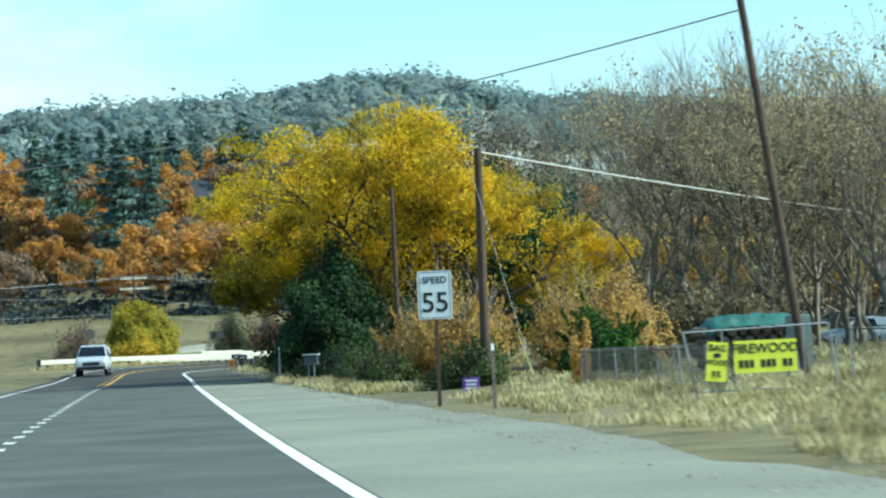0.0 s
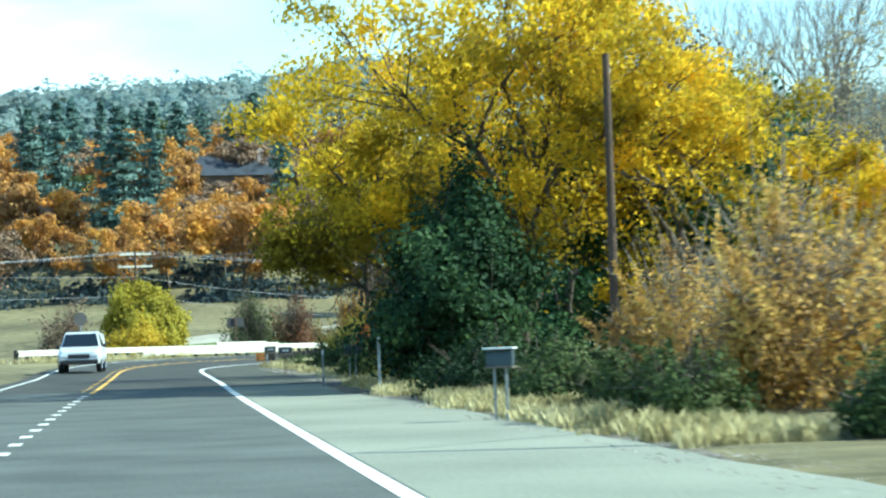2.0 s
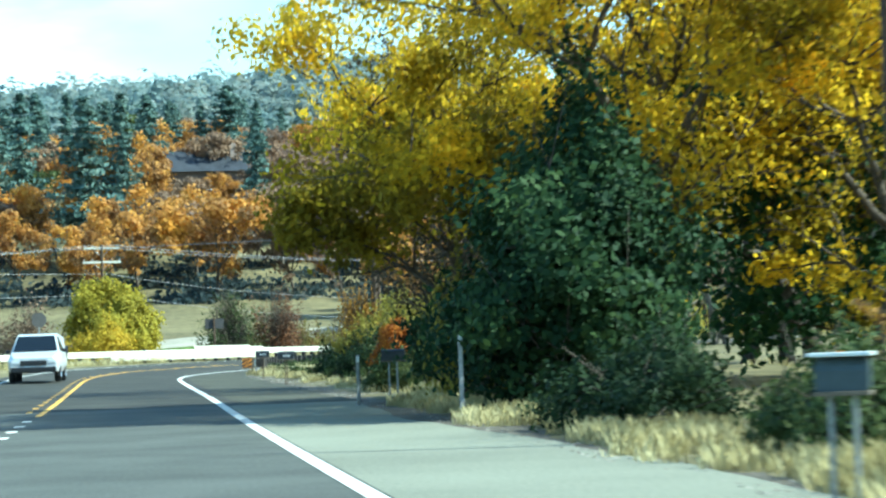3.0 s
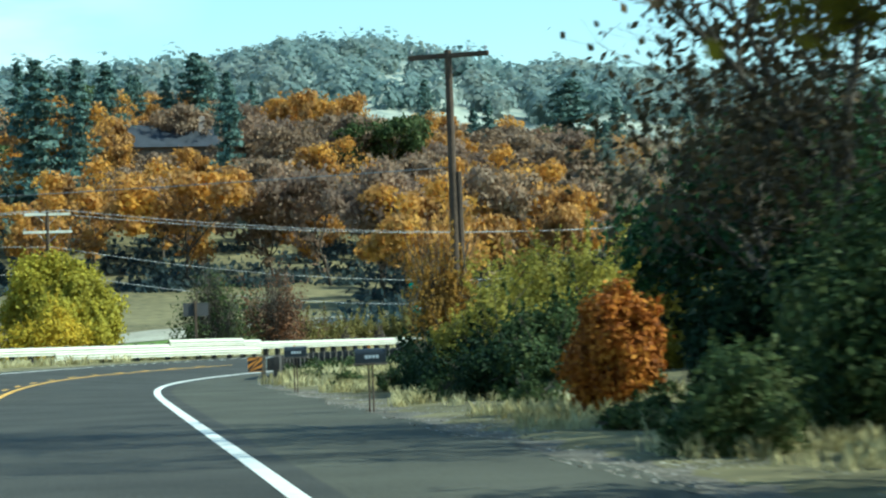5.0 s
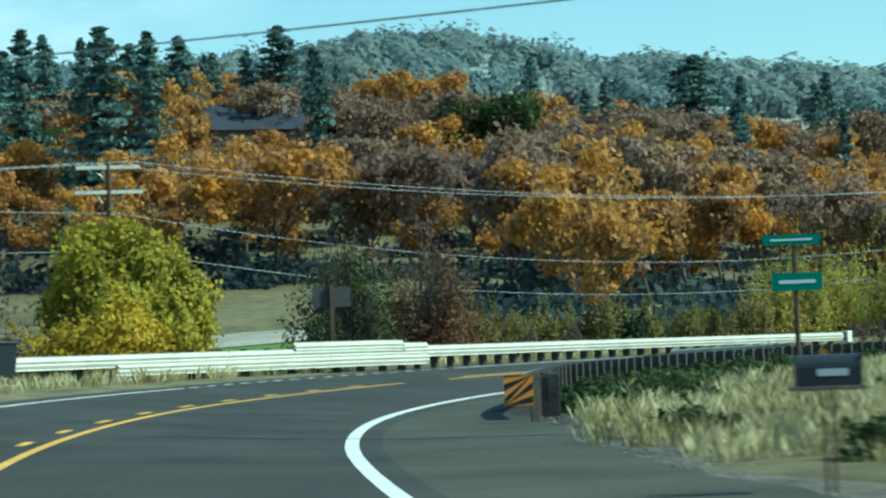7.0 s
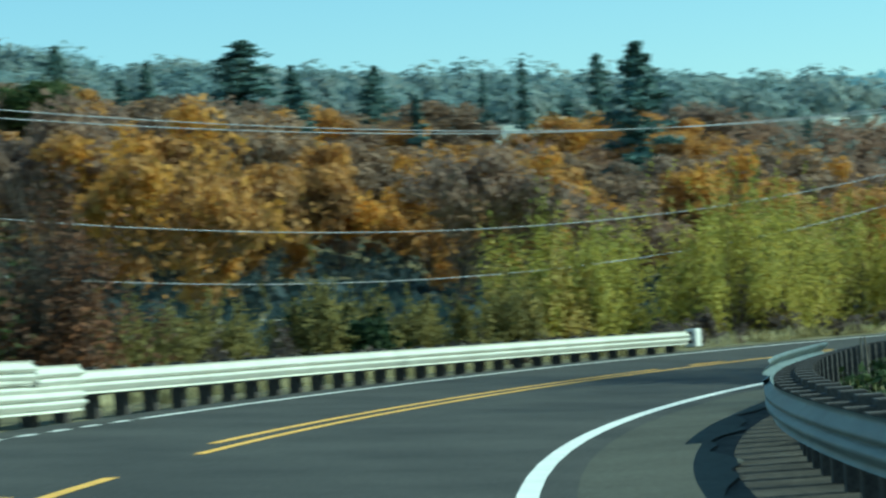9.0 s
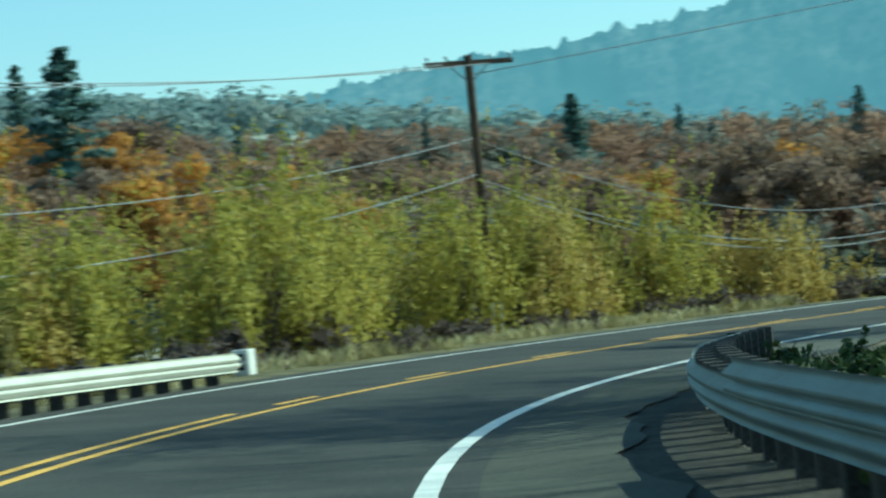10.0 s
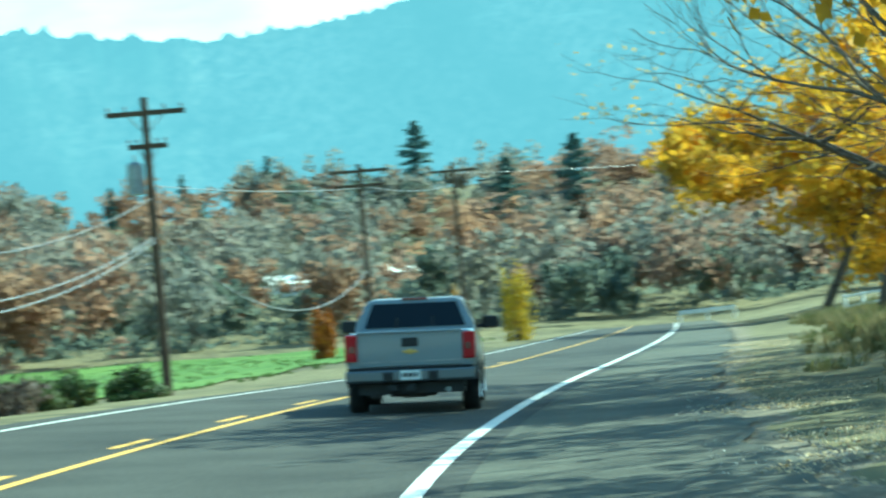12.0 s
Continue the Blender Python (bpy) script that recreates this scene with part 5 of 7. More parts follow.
F0, P5, P6, P7, P8 = (-9.5, 218.6), (33.75, 244.1), (68.65, 263.3), (103.5, 284.7), (134.8, 303.4)
for dx in (-0.8, 0.8):
    wire("overhead_wire", (F0[0] + dx, F0[1], 7.8), (P5[0] + dx, P5[1], 7.6), 1.15)
    wire("overhead_wire", (F0[0] + dx, F0[1], 7.8), (-40 + dx, 190, 7.2), 0.7)
wire("overhead_wire", (F0[0], F0[1], 6.05), (P5[0], P5[1], 5.65), 1.92)
wire("overhead_wire", (F0[0], F0[1], 4.8), (P5[0], P5[1], 4.7), 2.1)
wire("overhead_wire", (F0[0], F0[1], 6.0), (-40, 190, 6.7), 0.2)
wire("overhead_wire", (F0[0], F0[1], 4.7), (-40, 190, 5.0), 0.3)
wire("overhead_wire", (P5[0], P5[1], 5.6), (P6[0], P6[1], 5.1), 2.05)
wire("overhead_wire", (P5[0], P5[1], 4.55), (P6[0], P6[1], 4.1), 2.0, 0.018)
wire("overhead_wire", (P5[0], P5[1], 4.45), (P6[0], P6[1], 4.0), 2.15, 0.018)
wire("overhead_wire", (P6[0], P6[1], 4.3), (P7[0], P7[1], 3.8), 1.85, 0.018)
wire("overhead_wire", (P6[0], P6[1], 5.4), (P7[0], P7[1], 7.2), 0.15)
wire("overhead_wire", (P7[0], P7[1], 7.3), (P8[0], P8[1], 9.0), 0.3)
wire("overhead_wire", (P8[0], P8[1], 9.6), (185.0, 300.0, 11.5), 0.4)
wire("overhead_wire", (P5[0], P5[1], 7.3), (78.0, 238.0, 13.5), 0.3)
POLES["p9"] = utility_pole(on(78.0, 238.0), 13.8, "tall wooden pole on the inside of the bend")
POLES["p10"] = utility_pole(on(185.0, 300.0), 11.7, "wooden pole among golden trees")
POLES["p11"] = utility_pole(on(-40.0, 190.0), 7.6, "wooden utility pole across the road", [(7.2, 1.0, 0)])


# guard rails: steel W-beam on timber posts
PROFILE = [(0.0, 0.0), (0.018, 0.02), (0.018, 0.045), (-0.055, 0.095), (-0.055, 0.125), (0.012, 0.15), (0.012, 0.162),
           (-0.055, 0.187), (-0.055, 0.217), (0.018, 0.267), (0.018, 0.292), (0.0, 0.312)]


def beam_mesh(dfun, s0, s1, top, face):
    """One length of W-beam that follows the road; face: 1 if it faces to the left of the way, -1 to the right."""
    s = np.linspace(s0, s1, 5)
    v = []
    for k in s:
        d = float(dfun(k))
        z = float(gz_rail(k, d))
        for o, h in PROFILE:
            x, y = along(k, d - o * face)
            v.append((float(x), float(y), z + float(top(k)) - 0.312 + h))
    n = len(PROFILE)
    f = [(i * n + j, i * n + j + 1, (i + 1) * n + j + 1, (i + 1) * n + j) for i in range(4) for j in range(n - 1)]
    return mesh_from("beam", v, f, 4)


def gz_rail(s, d):
    if d > 0:
        return road_z(s, np.minimum(d, 7.6)) * (1 - smooth(8.2, 15, d) * smooth(205, 212, s))
    return 0.0


POST_BM = bpy.data.meshes.new("rail_post")
_b = box(bmesh.new(), -0.09, 0.09, -0.09, 0.09, -0.3, 0.76, 0.012)
_b.to_mesh(POST_BM)
POST_BM.materials.append(RAIL_TIMBER)
BLOCK_BM = bpy.data.meshes.new("spacer_block")
_b = box(bmesh.new(), -0.10, 0.10, -0.08, 0.08, 0.38, 0.72, 0.01)
_b.to_mesh(BLOCK_BM)
BLOCK_BM.materials.append(RAIL_TIMBER)


def guard_rail(label, dfun, s0, s1, face, top, steel, spacing=0.95, panel=3.81, extra=()):
    ob = thing("guard_rail", (0, 0, 0), label, "guard rail")
    s = s0
    while s < s1 - 0.3:
        link_part("beam", beam_mesh(dfun, s, min(s + panel + 0.06, s1), top, face), steel, ob)
        s += panel
    for a, b, lift in extra:
        s = a
        while s < b - 0.2:
            link_part("beam", beam_mesh(lambda q: dfun(q) + 0.02 * face, s, min(s + panel, b), lambda q: top(q) + lift, face), steel, ob)
            s += panel
    s = s0 + 0.25
    while s < s1 - 0.1:
        d = float(dfun(s))
        th = -math.degrees(float(np.interp(s, SS, TH)))
        for nm, me, off in (("rail_post", POST_BM, 0.31), ("spacer_block", BLOCK_BM, 0.135)):
            x, y = along(s, d - off * face)
            o = new(nm, me)
            o.parent = ob
            o.matrix_basis = pose(float(x), float(y), float(gz_rail(s, d)) + float(top(s)) - 0.72, 0, 0, th)
        s += spacing
    return ob


left_d = lambda s: np.interp(s, [168, 178, 184, 190, 197, 203, 222, 225.6], [15.5, 12.6, 10.9, 9.0, 7.4, 7.05, 6.9, 6.86])
right_d = lambda s: np.interp(s, [163.5, 168, 176, 186, 198, 207, 212, 217.5], [-2.4, -2.07, -1.82, -1.90, -2.08, -2.05, -2.1, -2.35])
left_top = lambda s: np.interp(s, [183, 196, 206, 225], [0.70, 0.62, 0.59, 0.49])
left_rail = guard_rail("long galvanised guard rail on timber posts outside the bend", left_d, 175.4, 225.4, -1, left_top, GALV, extra=[(192.4, 197.0, 0.17), (197.0, 198.4, 0.09), (186, 198.4, -0.2)])
# the inner rail takes the steel toned for its shaded side
right_rail = guard_rail("galvanised guard rail on timber posts inside the bend", right_d, 164.6, 217.4, 1, lambda s: 0.57, SHADE_GALV, extra=[(190.6, 202.0, 0.13)])

# end pieces of the rails
x, y = along(225.7, 6.86)
cap = part("rail_end", box(bmesh.new(), -0.15, 0.15, -0.22, 0.10, 0.10, 0.53, 0.03), PAINT_W, left_rail, "white box end piece")
cap.matrix_basis = pose(float(x), float(y), gz_rail(225.7, 6.86), 0, 0, -45)
for k in (0.19, 0.35):
    part("recess", box(bmesh.new(), -0.07, 0.07, -0.226, -0.215, k, k + 0.11, 0.004), BLACK_RUBBER, cap, "black square recess")
x, y = along(217.6, -2.33)
bm = box(bmesh.new(), -0.18, 0.18, -0.015, 0.015, 0.14, 0.57, 0.01)
part("end_plate", bm, BLACK_RUBBER, right_rail, "black end plate of the rail").matrix_basis = pose(float(x), float(y), 0.0, 0, 0, -38)


# ---------------------------------------------------------------- lettering
def letters(text, size, material, parent, m, name="lettering"):
    cu = bpy.data.curves.new(name, "FONT")
    cu.body, cu.size, cu.align_x, cu.align_y, cu.extrude = text, size, "CENTER", "CENTER", 0.002
    cu.offset = size * 0.012
    tmp = bpy.data.objects.new(name, cu)
    scene.collection.objects.link(tmp)
    me = bpy.data.meshes.new_from_object(tmp.evaluated_get(bpy.context.evaluated_depsgraph_get()))
    bpy.data.objects.remove(tmp)
    ob = link_part(name, me, material, parent)
    ob.matrix_basis = m
    return ob


SIGN_WHITE = mat("sign_white", (0.74, 0.76, 0.74), 0.45, var=0.06, scale=4, fine=30, bump=0.02)
SIGN_BLACK = plain("sign_black", (0.012, 0.012, 0.014), 0.5)
SIGN_YELLOW = mat("sign_yellow", (0.72, 0.74, 0.05), 0.5, var=0.06, scale=4, fine=30, bump=0.02)
SIGN_GREEN = mat("sign_green", (0.01, 0.20, 0.13), 0.45, var=0.1, scale=4, fine=30, bump=0.02)
SIGN_PURPLE = mat("sign_purple", (0.17, 0.06, 0.33), 0.5, var=0.1, scale=4, fine=30, bump=0.02)
SIGN_BACK = mat("sign_back", (0.055, 0.052, 0.05), 0.7, metal=0.0, var=0.2, scale=4, fine=30, bump=0.05)
ORANGE_PAINT = plain("orange_paint", (0.75, 0.28, 0.03), 0.5)


def plate(w, h, t=0.004, corner=0.03):
    """An upright plate with rounded corners that faces -y, its middle at the origin."""
    bm = bmesh.new()
    pts = []
    for cx, cz, a0 in ((w / 2 - corner, h / 2 - corner, 0), (-w / 2 + corner, h / 2 - corner, 90), (-w / 2 + corner, -h / 2 + corner, 180), (w / 2 - corner, -h / 2 + corner, 270)):
        for k in range(5):
            a = math.radians(a0 + 22.5 * k)
            pts.append((cx + corner * math.cos(a), cz + corner * math.sin(a)))
    f = bm.faces.new([bm.verts.new((x, -t / 2, z)) for x, z in pts])
    r = bmesh.ops.extrude_face_region(bm, geom=[f])
    for v in r["geom"]:
        if isinstance(v, bmesh.types.BMVert):
            v.co.y += t
    bmesh.ops.recalc_face_normals(bm, faces=bm.faces)
    return bm


def facing(x, y, z, turn=0.0):
    return pose(x, y, z, 90, 0, turn)


def speed_sign():
    ob = thing("speed_limit_sign", on(3.32, 46.3), "white speed limit sign with black figures on a timber post", "road sign", turn=-4)
    part("post", box(bmesh.new(), -0.035, 0.035, 0.0, 0.07, -0.3, 2.3, 0.006), POLE_WOOD, ob)
    pl = part("panel", plate(0.61, 0.86, 0.005, 0.035), SIGN_WHITE, ob)
    pl.matrix_basis = pose(0, -0.006, 1.98)
    for w, h, x, z in ((0.54, 0.010, 0, 0.405), (0.54, 0.010, 0, -0.405), (0.010, 0.81, 0.268, 0), (0.010, 0.81, -0.268, 0)):
        b = part("border", box(bmesh.new(), -w / 2, w / 2, -0.004, -0.0025, -h / 2, h / 2), SIGN_BLACK, ob)
        b.matrix_basis = pose(x, -0.007, 1.98 + z)
    letters("SPEED", 0.165, SIGN_BLACK, ob, facing(0, -0.012, 2.24))
    letters("55", 0.50, SIGN_BLACK, ob, facing(0, -0.012, 1.83))


speed_sign()


def firewood_stand():
    """Welded pipe gate with two hand-made signs wired to it."""
    gate = thing("metal_gate", on(7.25, 36.6, -0.25), "galvanised pipe gate frame leaning beside the verge", "gate", turn=6)
    for a, b, r in (((-0.95, 0, 0.05), (-1.15, 0, 1.22), 0.016), ((1.15, 0, 0.0), (1.0, 0, 1.25), 0.016), ((-1.15, 0, 1.2), (1.0, 0, 1.25), 0.014),
                    ((-1.0, 0, 0.35), (1.1, 0, 0.35), 0.013), ((0.62, 0, 0.35), (0.62, 0, 1.22), 0.012), ((-0.58, 0, 0.35), (-0.58, 0, 1.2), 0.012)):
        part("pipe", rod(bmesh.new(), a, b, r, r, 8), STEEL, gate)
    sg = thing("firewood_sign", on(7.27, 36.45, -0.29), "yellow hand-made firewood sign wired to a pipe gate", "sign", turn=4)
    p = part("board", plate(0.92, 0.46, 0.008, 0.01), SIGN_YELLOW, sg)
    p.matrix_basis = pose(0, 0, 0.86)
    letters("FIREWOOD", 0.185, SIGN_BLACK, sg, facing(0, -0.009, 0.97))
    for k in range(10):
        if k in (3, 7):
            continue
        b = part("printed_bar", box(bmesh.new(), -0.028, 0.028, -0.004, 0.0, -0.055, 0.055), SIGN_BLACK, sg)
        b.matrix_basis = pose(-0.36 + 0.08 * k, -0.006, 0.76)
    s2 = thing("wood_price_sign", on(6.56, 36.4, -0.2), "narrow yellow sign with hand-painted price", "sign", turn=4)
    p = part("board", plate(0.30, 0.56, 0.008, 0.01), SIGN_YELLOW, s2)
    p.matrix_basis = pose(0, 0, 0.78, 0, 6, 0)
    for t, z, sz in (("BAG", 0.97, 0.13), ("WOOD", 0.77, 0.10), ("$5", 0.60, 0.13)):
        letters(t, sz, SIGN_BLACK, s2, pose((z - 0.78) * 0.1, -0.009, z, 90, 6, 0))
    b = part("printed_bar", box(bmesh.new(), -0.05, 0.05, -0.004, 0.0, -0.03, 0.03), SIGN_BLACK, s2)
    b.matrix_basis = pose(0.01, -0.006, 0.87)


firewood_stand()


def fence_run(x0, y0, x1, y1, h=1.05, post=1.9):
    """Sagging wire-mesh fence on steel posts."""
    ob = thing("wire_fence", (0, 0, 0), "old wire mesh fence on thin steel posts in dry grass", "fence")
    n = max(1, int(math.hypot(x1 - x0, y1 - y0) / post))
    pts = [(x0 + (x1 - x0) * i / n, y0 + (y1 - y0) * i / n) for i in range(n + 1)]
    for i, (x, y) in enumerate(pts):
        z = gz(x, y)
        part("post", rod(bmesh.new(), (x, y, z - 0.2), (x + 0.03 * math.sin(i * 2.1), y, z + h + 0.05), 0.02, 0.02, 6), STEEL, ob)
    for i, ((xa, ya), (xb, yb)) in enumerate(zip(pts, pts[1:])):
        za, zb = gz(xa, ya), gz(xb, yb)
        segs = []
        m = int(math.hypot(xb - xa, yb - ya) / 0.11)
        for k in range(-9, m + 1):
            for sgn in (1, -1):
                u0, u1 = k / m, (k + h / 0.11) / m
                a, b = (u0, u1)
                ca, cb = max(a, 0), min(b, 1)
                if cb <= ca:
                    continue
                fa, fb = (ca - a) / (b - a), (cb - a) / (b - a)
                if sgn < 0:
                    fa, fb = 1 - fa, 1 - fb
                segs.append((xa + (xb - xa) * ca, ya + (yb - ya) * ca, za + h * fa, xa + (xb - xa) * cb, ya + (yb - ya) * cb, zb + h * fb, 0.004, 0.004))
        segs.append((xa, ya, za + h, xb, yb, zb + h, 0.016, 0.016))
        link_part("wire_mesh", tubes_mesh("wire_mesh", segs, 3), OLD_WIRE, ob)
    return ob


fence_run(6.7, 52.6, 7.2, 38.5, 0.68)
fence_run(8.6, 36.8, 10.9, 30.0, 0.8)
fence_run(6.8, 52.6, 12.5, 55.0, 0.7)


def mailbox(x, y, label, turn, colour, posts=2, h=0.76, L=0.46, gap=0.16, r=0.02, steel=None):
    ob = thing("mailbox", on(x, y), label, "mailbox", turn=turn)
    bm = bmesh.new()
    n, w = 8, 0.09
    sec = [(-w, 0.0), (w, 0.0)] + [(w * math.cos(math.pi * k / n), 0.13 + w * math.sin(math.pi * k / n)) for k in range(n + 1)]
    rings = [[bm.verts.new((a, yy, h + b)) for a, b in sec] for yy in (-L / 2, L / 2)]
    for k in range(len(sec)):
        j = (k + 1) % len(sec)
        bm.faces.new((rings[0][k], rings[0][j], rings[1][j], rings[1][k]))
    bm.faces.new(rings[0][::-1])
    bm.faces.new(rings[1])
    bmesh.ops.recalc_face_normals(bm, faces=bm.faces)
    part("box", bm, colour, ob)
    part("door", box(bmesh.new(), -w * 0.95, w * 0.95, -L / 2 - 0.012, -L / 2 + 0.002, h + 0.01, h + 0.225, 0.008), colour, ob)
    part("shelf", box(bmesh.new(), -0.12, 0.12, -L * 0.56, L * 0.56, h - 0.03, h - 0.002, 0.004), TIMBER, ob)
    part("flag", box(bmesh.new(), w + 0.002, w + 0.01, 0.0, 0.03, h + 0.08, h + 0.26), ORANGE_PAINT, ob)
    for k in range(posts):
        o = (k - (posts - 1) / 2) * gap
        part("post", rod(bmesh.new(), (0, o, -0.2), (0, o, h - 0.02), r, r, 8), steel or STEEL, ob)
    return ob


MB_WHITE = mat("mailbox_steel", (0.05, 0.07, 0.08), 0.45, var=0.1, scale=3, fine=30, bump=0.03)
MB_DARK = mat("mailbox_black", (0.03, 0.035, 0.04), 0.4, var=0.2, scale=3, fine=30, bump=0.03)
mb = mailbox(1.6, 69.8, "blue-grey metal mailbox under a white board on twin steel posts", 70, MB_WHITE, L=0.34)
part("lid", box(bmesh.new(), -0.13, 0.13, -0.21, 0.21, 0.985, 1.01, 0.004), SIGN_WHITE, mb, "white lid board")
mailbox(1.0, 104.2, "dark mailbox on twin bent steel posts", 82, MB_DARK)
RUSTED = mat("rusted_steel", (0.10, 0.065, 0.045), 0.85, var=0.4, scale=4, fine=30, bump=0.2)
for x, y in ((-0.45, 129.0), (-0.85, 145.3)):
    mb = mailbox(x, y, "black mailbox with white lettering on twin thin rusted posts", 84, MB_DARK, gap=0.06, r=0.013, steel=RUSTED)
    for k in range(4):
        part("printed_bar", box(bmesh.new(), -0.094, -0.091, -0.13 + 0.055 * k, -0.09 + 0.055 * k, 0.83, 0.88), SIGN_WHITE, mb)


def marker_post(x, y, label, h=1.15, material=None, lean=0.0, r=0.03):
    ob = thing("marker_post", on(x, y), label, "marker post", turn=10)
    part("post", box(bmesh.new(), -r, r, -0.012, 0.012, -0.2, h, 0.004), material or STEEL, ob)
    rf = part("reflector", box(bmesh.new(), -r * 0.9, r * 0.9, -0.016, -0.013, h - 0.14, h - 0.03), SIGN_WHITE, ob)
    if lean:
        ob.rotation_euler.y = math.radians(lean)
    return ob


marker_post(0.97, 89.6, "grey steel marker post at the shoulder's edge", 1.25)
marker_post(0.1, 100.4, "grey steel marker post at the shoulder's edge", 1.0)
marker_post(3.97, 42.7, "weathered grey-green marker post beside the verge", 1.1, material=TIMBER, r=0.03)
for k, (s, d, ln) in enumerate(((198.5, -2.7, 4), (197.2, -2.9, -3))):
    ax, ay = along(s, d)
    st = thing("wooden_stake", on(float(ax), float(ay)), "pale wooden survey stake behind the rail", "stake")
    part("shaft", rod(bmesh.new(), (0, 0, -0.1), (math.sin(math.radians(ln)) * 0.9, 0, 0.85), 0.016, 0.012, 5), TWIG, st)
for k in (0, 1):
    st = thing("wooden_stake", on(32.3 + 0.35 * k, 241.6 + 0.2 * k), "thin pale stake beside a utility pole", "stake")
    part("shaft", rod(bmesh.new(), (0, 0, -0.1), (0.05, 0, 1.15), 0.02, 0.015, 5), SIGN_WHITE, st)

ys = thing("yard_sign", on(4.68, 55.6, -0.25), "small purple campaign sign on wire legs", "sign", turn=-4)
part("board", plate(0.36, 0.30, 0.006, 0.01), SIGN_PURPLE, ys).matrix_basis = pose(0, 0, 0.42)
for k, w in ((0.08, 0.26), (0.0, 0.22), (-0.08, 0.26)):
    part("printed_bar", box(bmesh.new(), -w / 2, w / 2, -0.006, -0.003, -0.02, 0.02), SIGN_WHITE, ys).matrix_basis = pose(0, 0, 0.42 + k)
for k in (-0.15, 0.15):
    part("wire_leg", rod(bmesh.new(), (k, 0.004, -0.1), (k, 0.004, 0.55), 0.004, 0.004, 5), STEEL, ys)

GUARD_YELLOW = mat("faded_yellow_plastic", (0.42, 0.33, 0.06), 0.6, var=0.2, scale=3, fine=20, bump=0.05)
gy = thing("guy_wire", on(5.95, 55.2), "steel guy wire in a yellow plastic guard", "guy wire")
part("strand", rod(bmesh.new(), (0.1, 0, 0.0), (-0.75, 4.7, 5.2), 0.005, 0.005, 5), STEEL, gy)
part("guard", rod(bmesh.new(), (0.09, 0.02, 0.05), (-0.17, 0.9, 1.15), 0.014, 0.014, 8), GUARD_YELLOW, gy, "yellow plastic guard")


def hazard_board(x, y):
    ob = thing("hazard_marker", (x, y, 0.0), "object marker board with black and orange stripes at the rail's end", "road sign", turn=-2)
    part("post", box(bmesh.new(), 0.16, 0.30, 0.0, 0.14, -0.2, 0.66, 0.01), TIMBER, ob)
    part("board", plate(0.40, 0.42, 0.006, 0.02), ORANGE_PAINT, ob).matrix_basis = pose(0, -0.006, 0.42)
    for k in range(-2, 3):
        bm = bmesh.new()
        c = k * 0.19
        raw = [(-0.2, -0.2 + c), (0.2, 0.2 + c), (0.2, 0.3 + c), (-0.2, -0.1 + c)]
        pts = [(px, max(-0.205, min(0.205, pz))) for px, pz in raw]
        if abs(pts[0][1] - pts[3][1]) < 1e-3 and abs(pts[1][1] - pts[2][1]) < 1e-3:
            continue
        f = bm.faces.new([bm.verts.new((px * 0.98, -0.012, pz)) for px, pz in pts])
        part("stripe", bm, SIGN_BLACK, ob).matrix_basis = pose(0, 0, 0.42)
    return ob


hx, hy = along(163.2, -2.1)
hazard_board(float(hx) + 0.02, float(hy))


def street_sign():
    ob = thing("street_name_sign", on(4.5, 171.2), "two green street name signs on a dark post", "road sign", turn=-6)
    part("post", rod(bmesh.new(), (0, 0, -0.2), (0, 0, 2.52), 0.045, 0.045, 8), POLE_WOOD, ob)
    for z, w, h, x in ((2.55, 0.98, 0.17, -0.05), (1.83, 0.86, 0.30, 0.02)):
        part("panel", plate(w, h, 0.005, 0.02), SIGN_GREEN, ob).matrix_basis = pose(x, -0.052, z)
        part("printed_bar", box(bmesh.new(), -w * 0.36, w * 0.36, -0.004, 0.0, -h * 0.10, h * 0.10), SIGN_WHITE, ob).matrix_basis = pose(x, -0.057, z)


street_sign()
bs = thing("road_sign", on(-2.55, 198.2), "back of a rectangular road sign on a wooden post", "road sign", turn=8)
part("post", box(bmesh.new(), -0.05, 0.05, -0.05, 0.05, -0.3, 2.35, 0.008), POLE_WOOD, bs)
part("panel", plate(1.05, 0.55, 0.006, 0.03), SIGN_BACK, bs).matrix_basis = pose(0.02, 0.06, 2.02)
ss = thing("stop_sign", on(-11.2, 183.5), "back of an octagonal sign on a post", "road sign", turn=20)
part("post", rod(bmesh.new(), (0, 0, -0.2), (0, 0, 2.7), 0.035, 0.035, 6), STEEL, ss)
bm = bmesh.new()
bmesh.ops.create_circle(bm, cap_ends=True, segments=8, radius=0.40)
bmesh.ops.rotate(bm, verts=bm.verts, matrix=(Euler((math.pi / 2, 0, 0)).to_matrix() @ Euler((0, 0, math.pi / 8)).to_matrix()))
r = bmesh.ops.extrude_face_region(bm, geom=list(bm.faces))
for v in r["geom"]:
    if isinstance(v, bmesh.types.BMVert):
        v.co.y += 0.006
part("panel", bm, SIGN_BACK, ss).matrix_basis = pose(0, -0.04, 2.35)


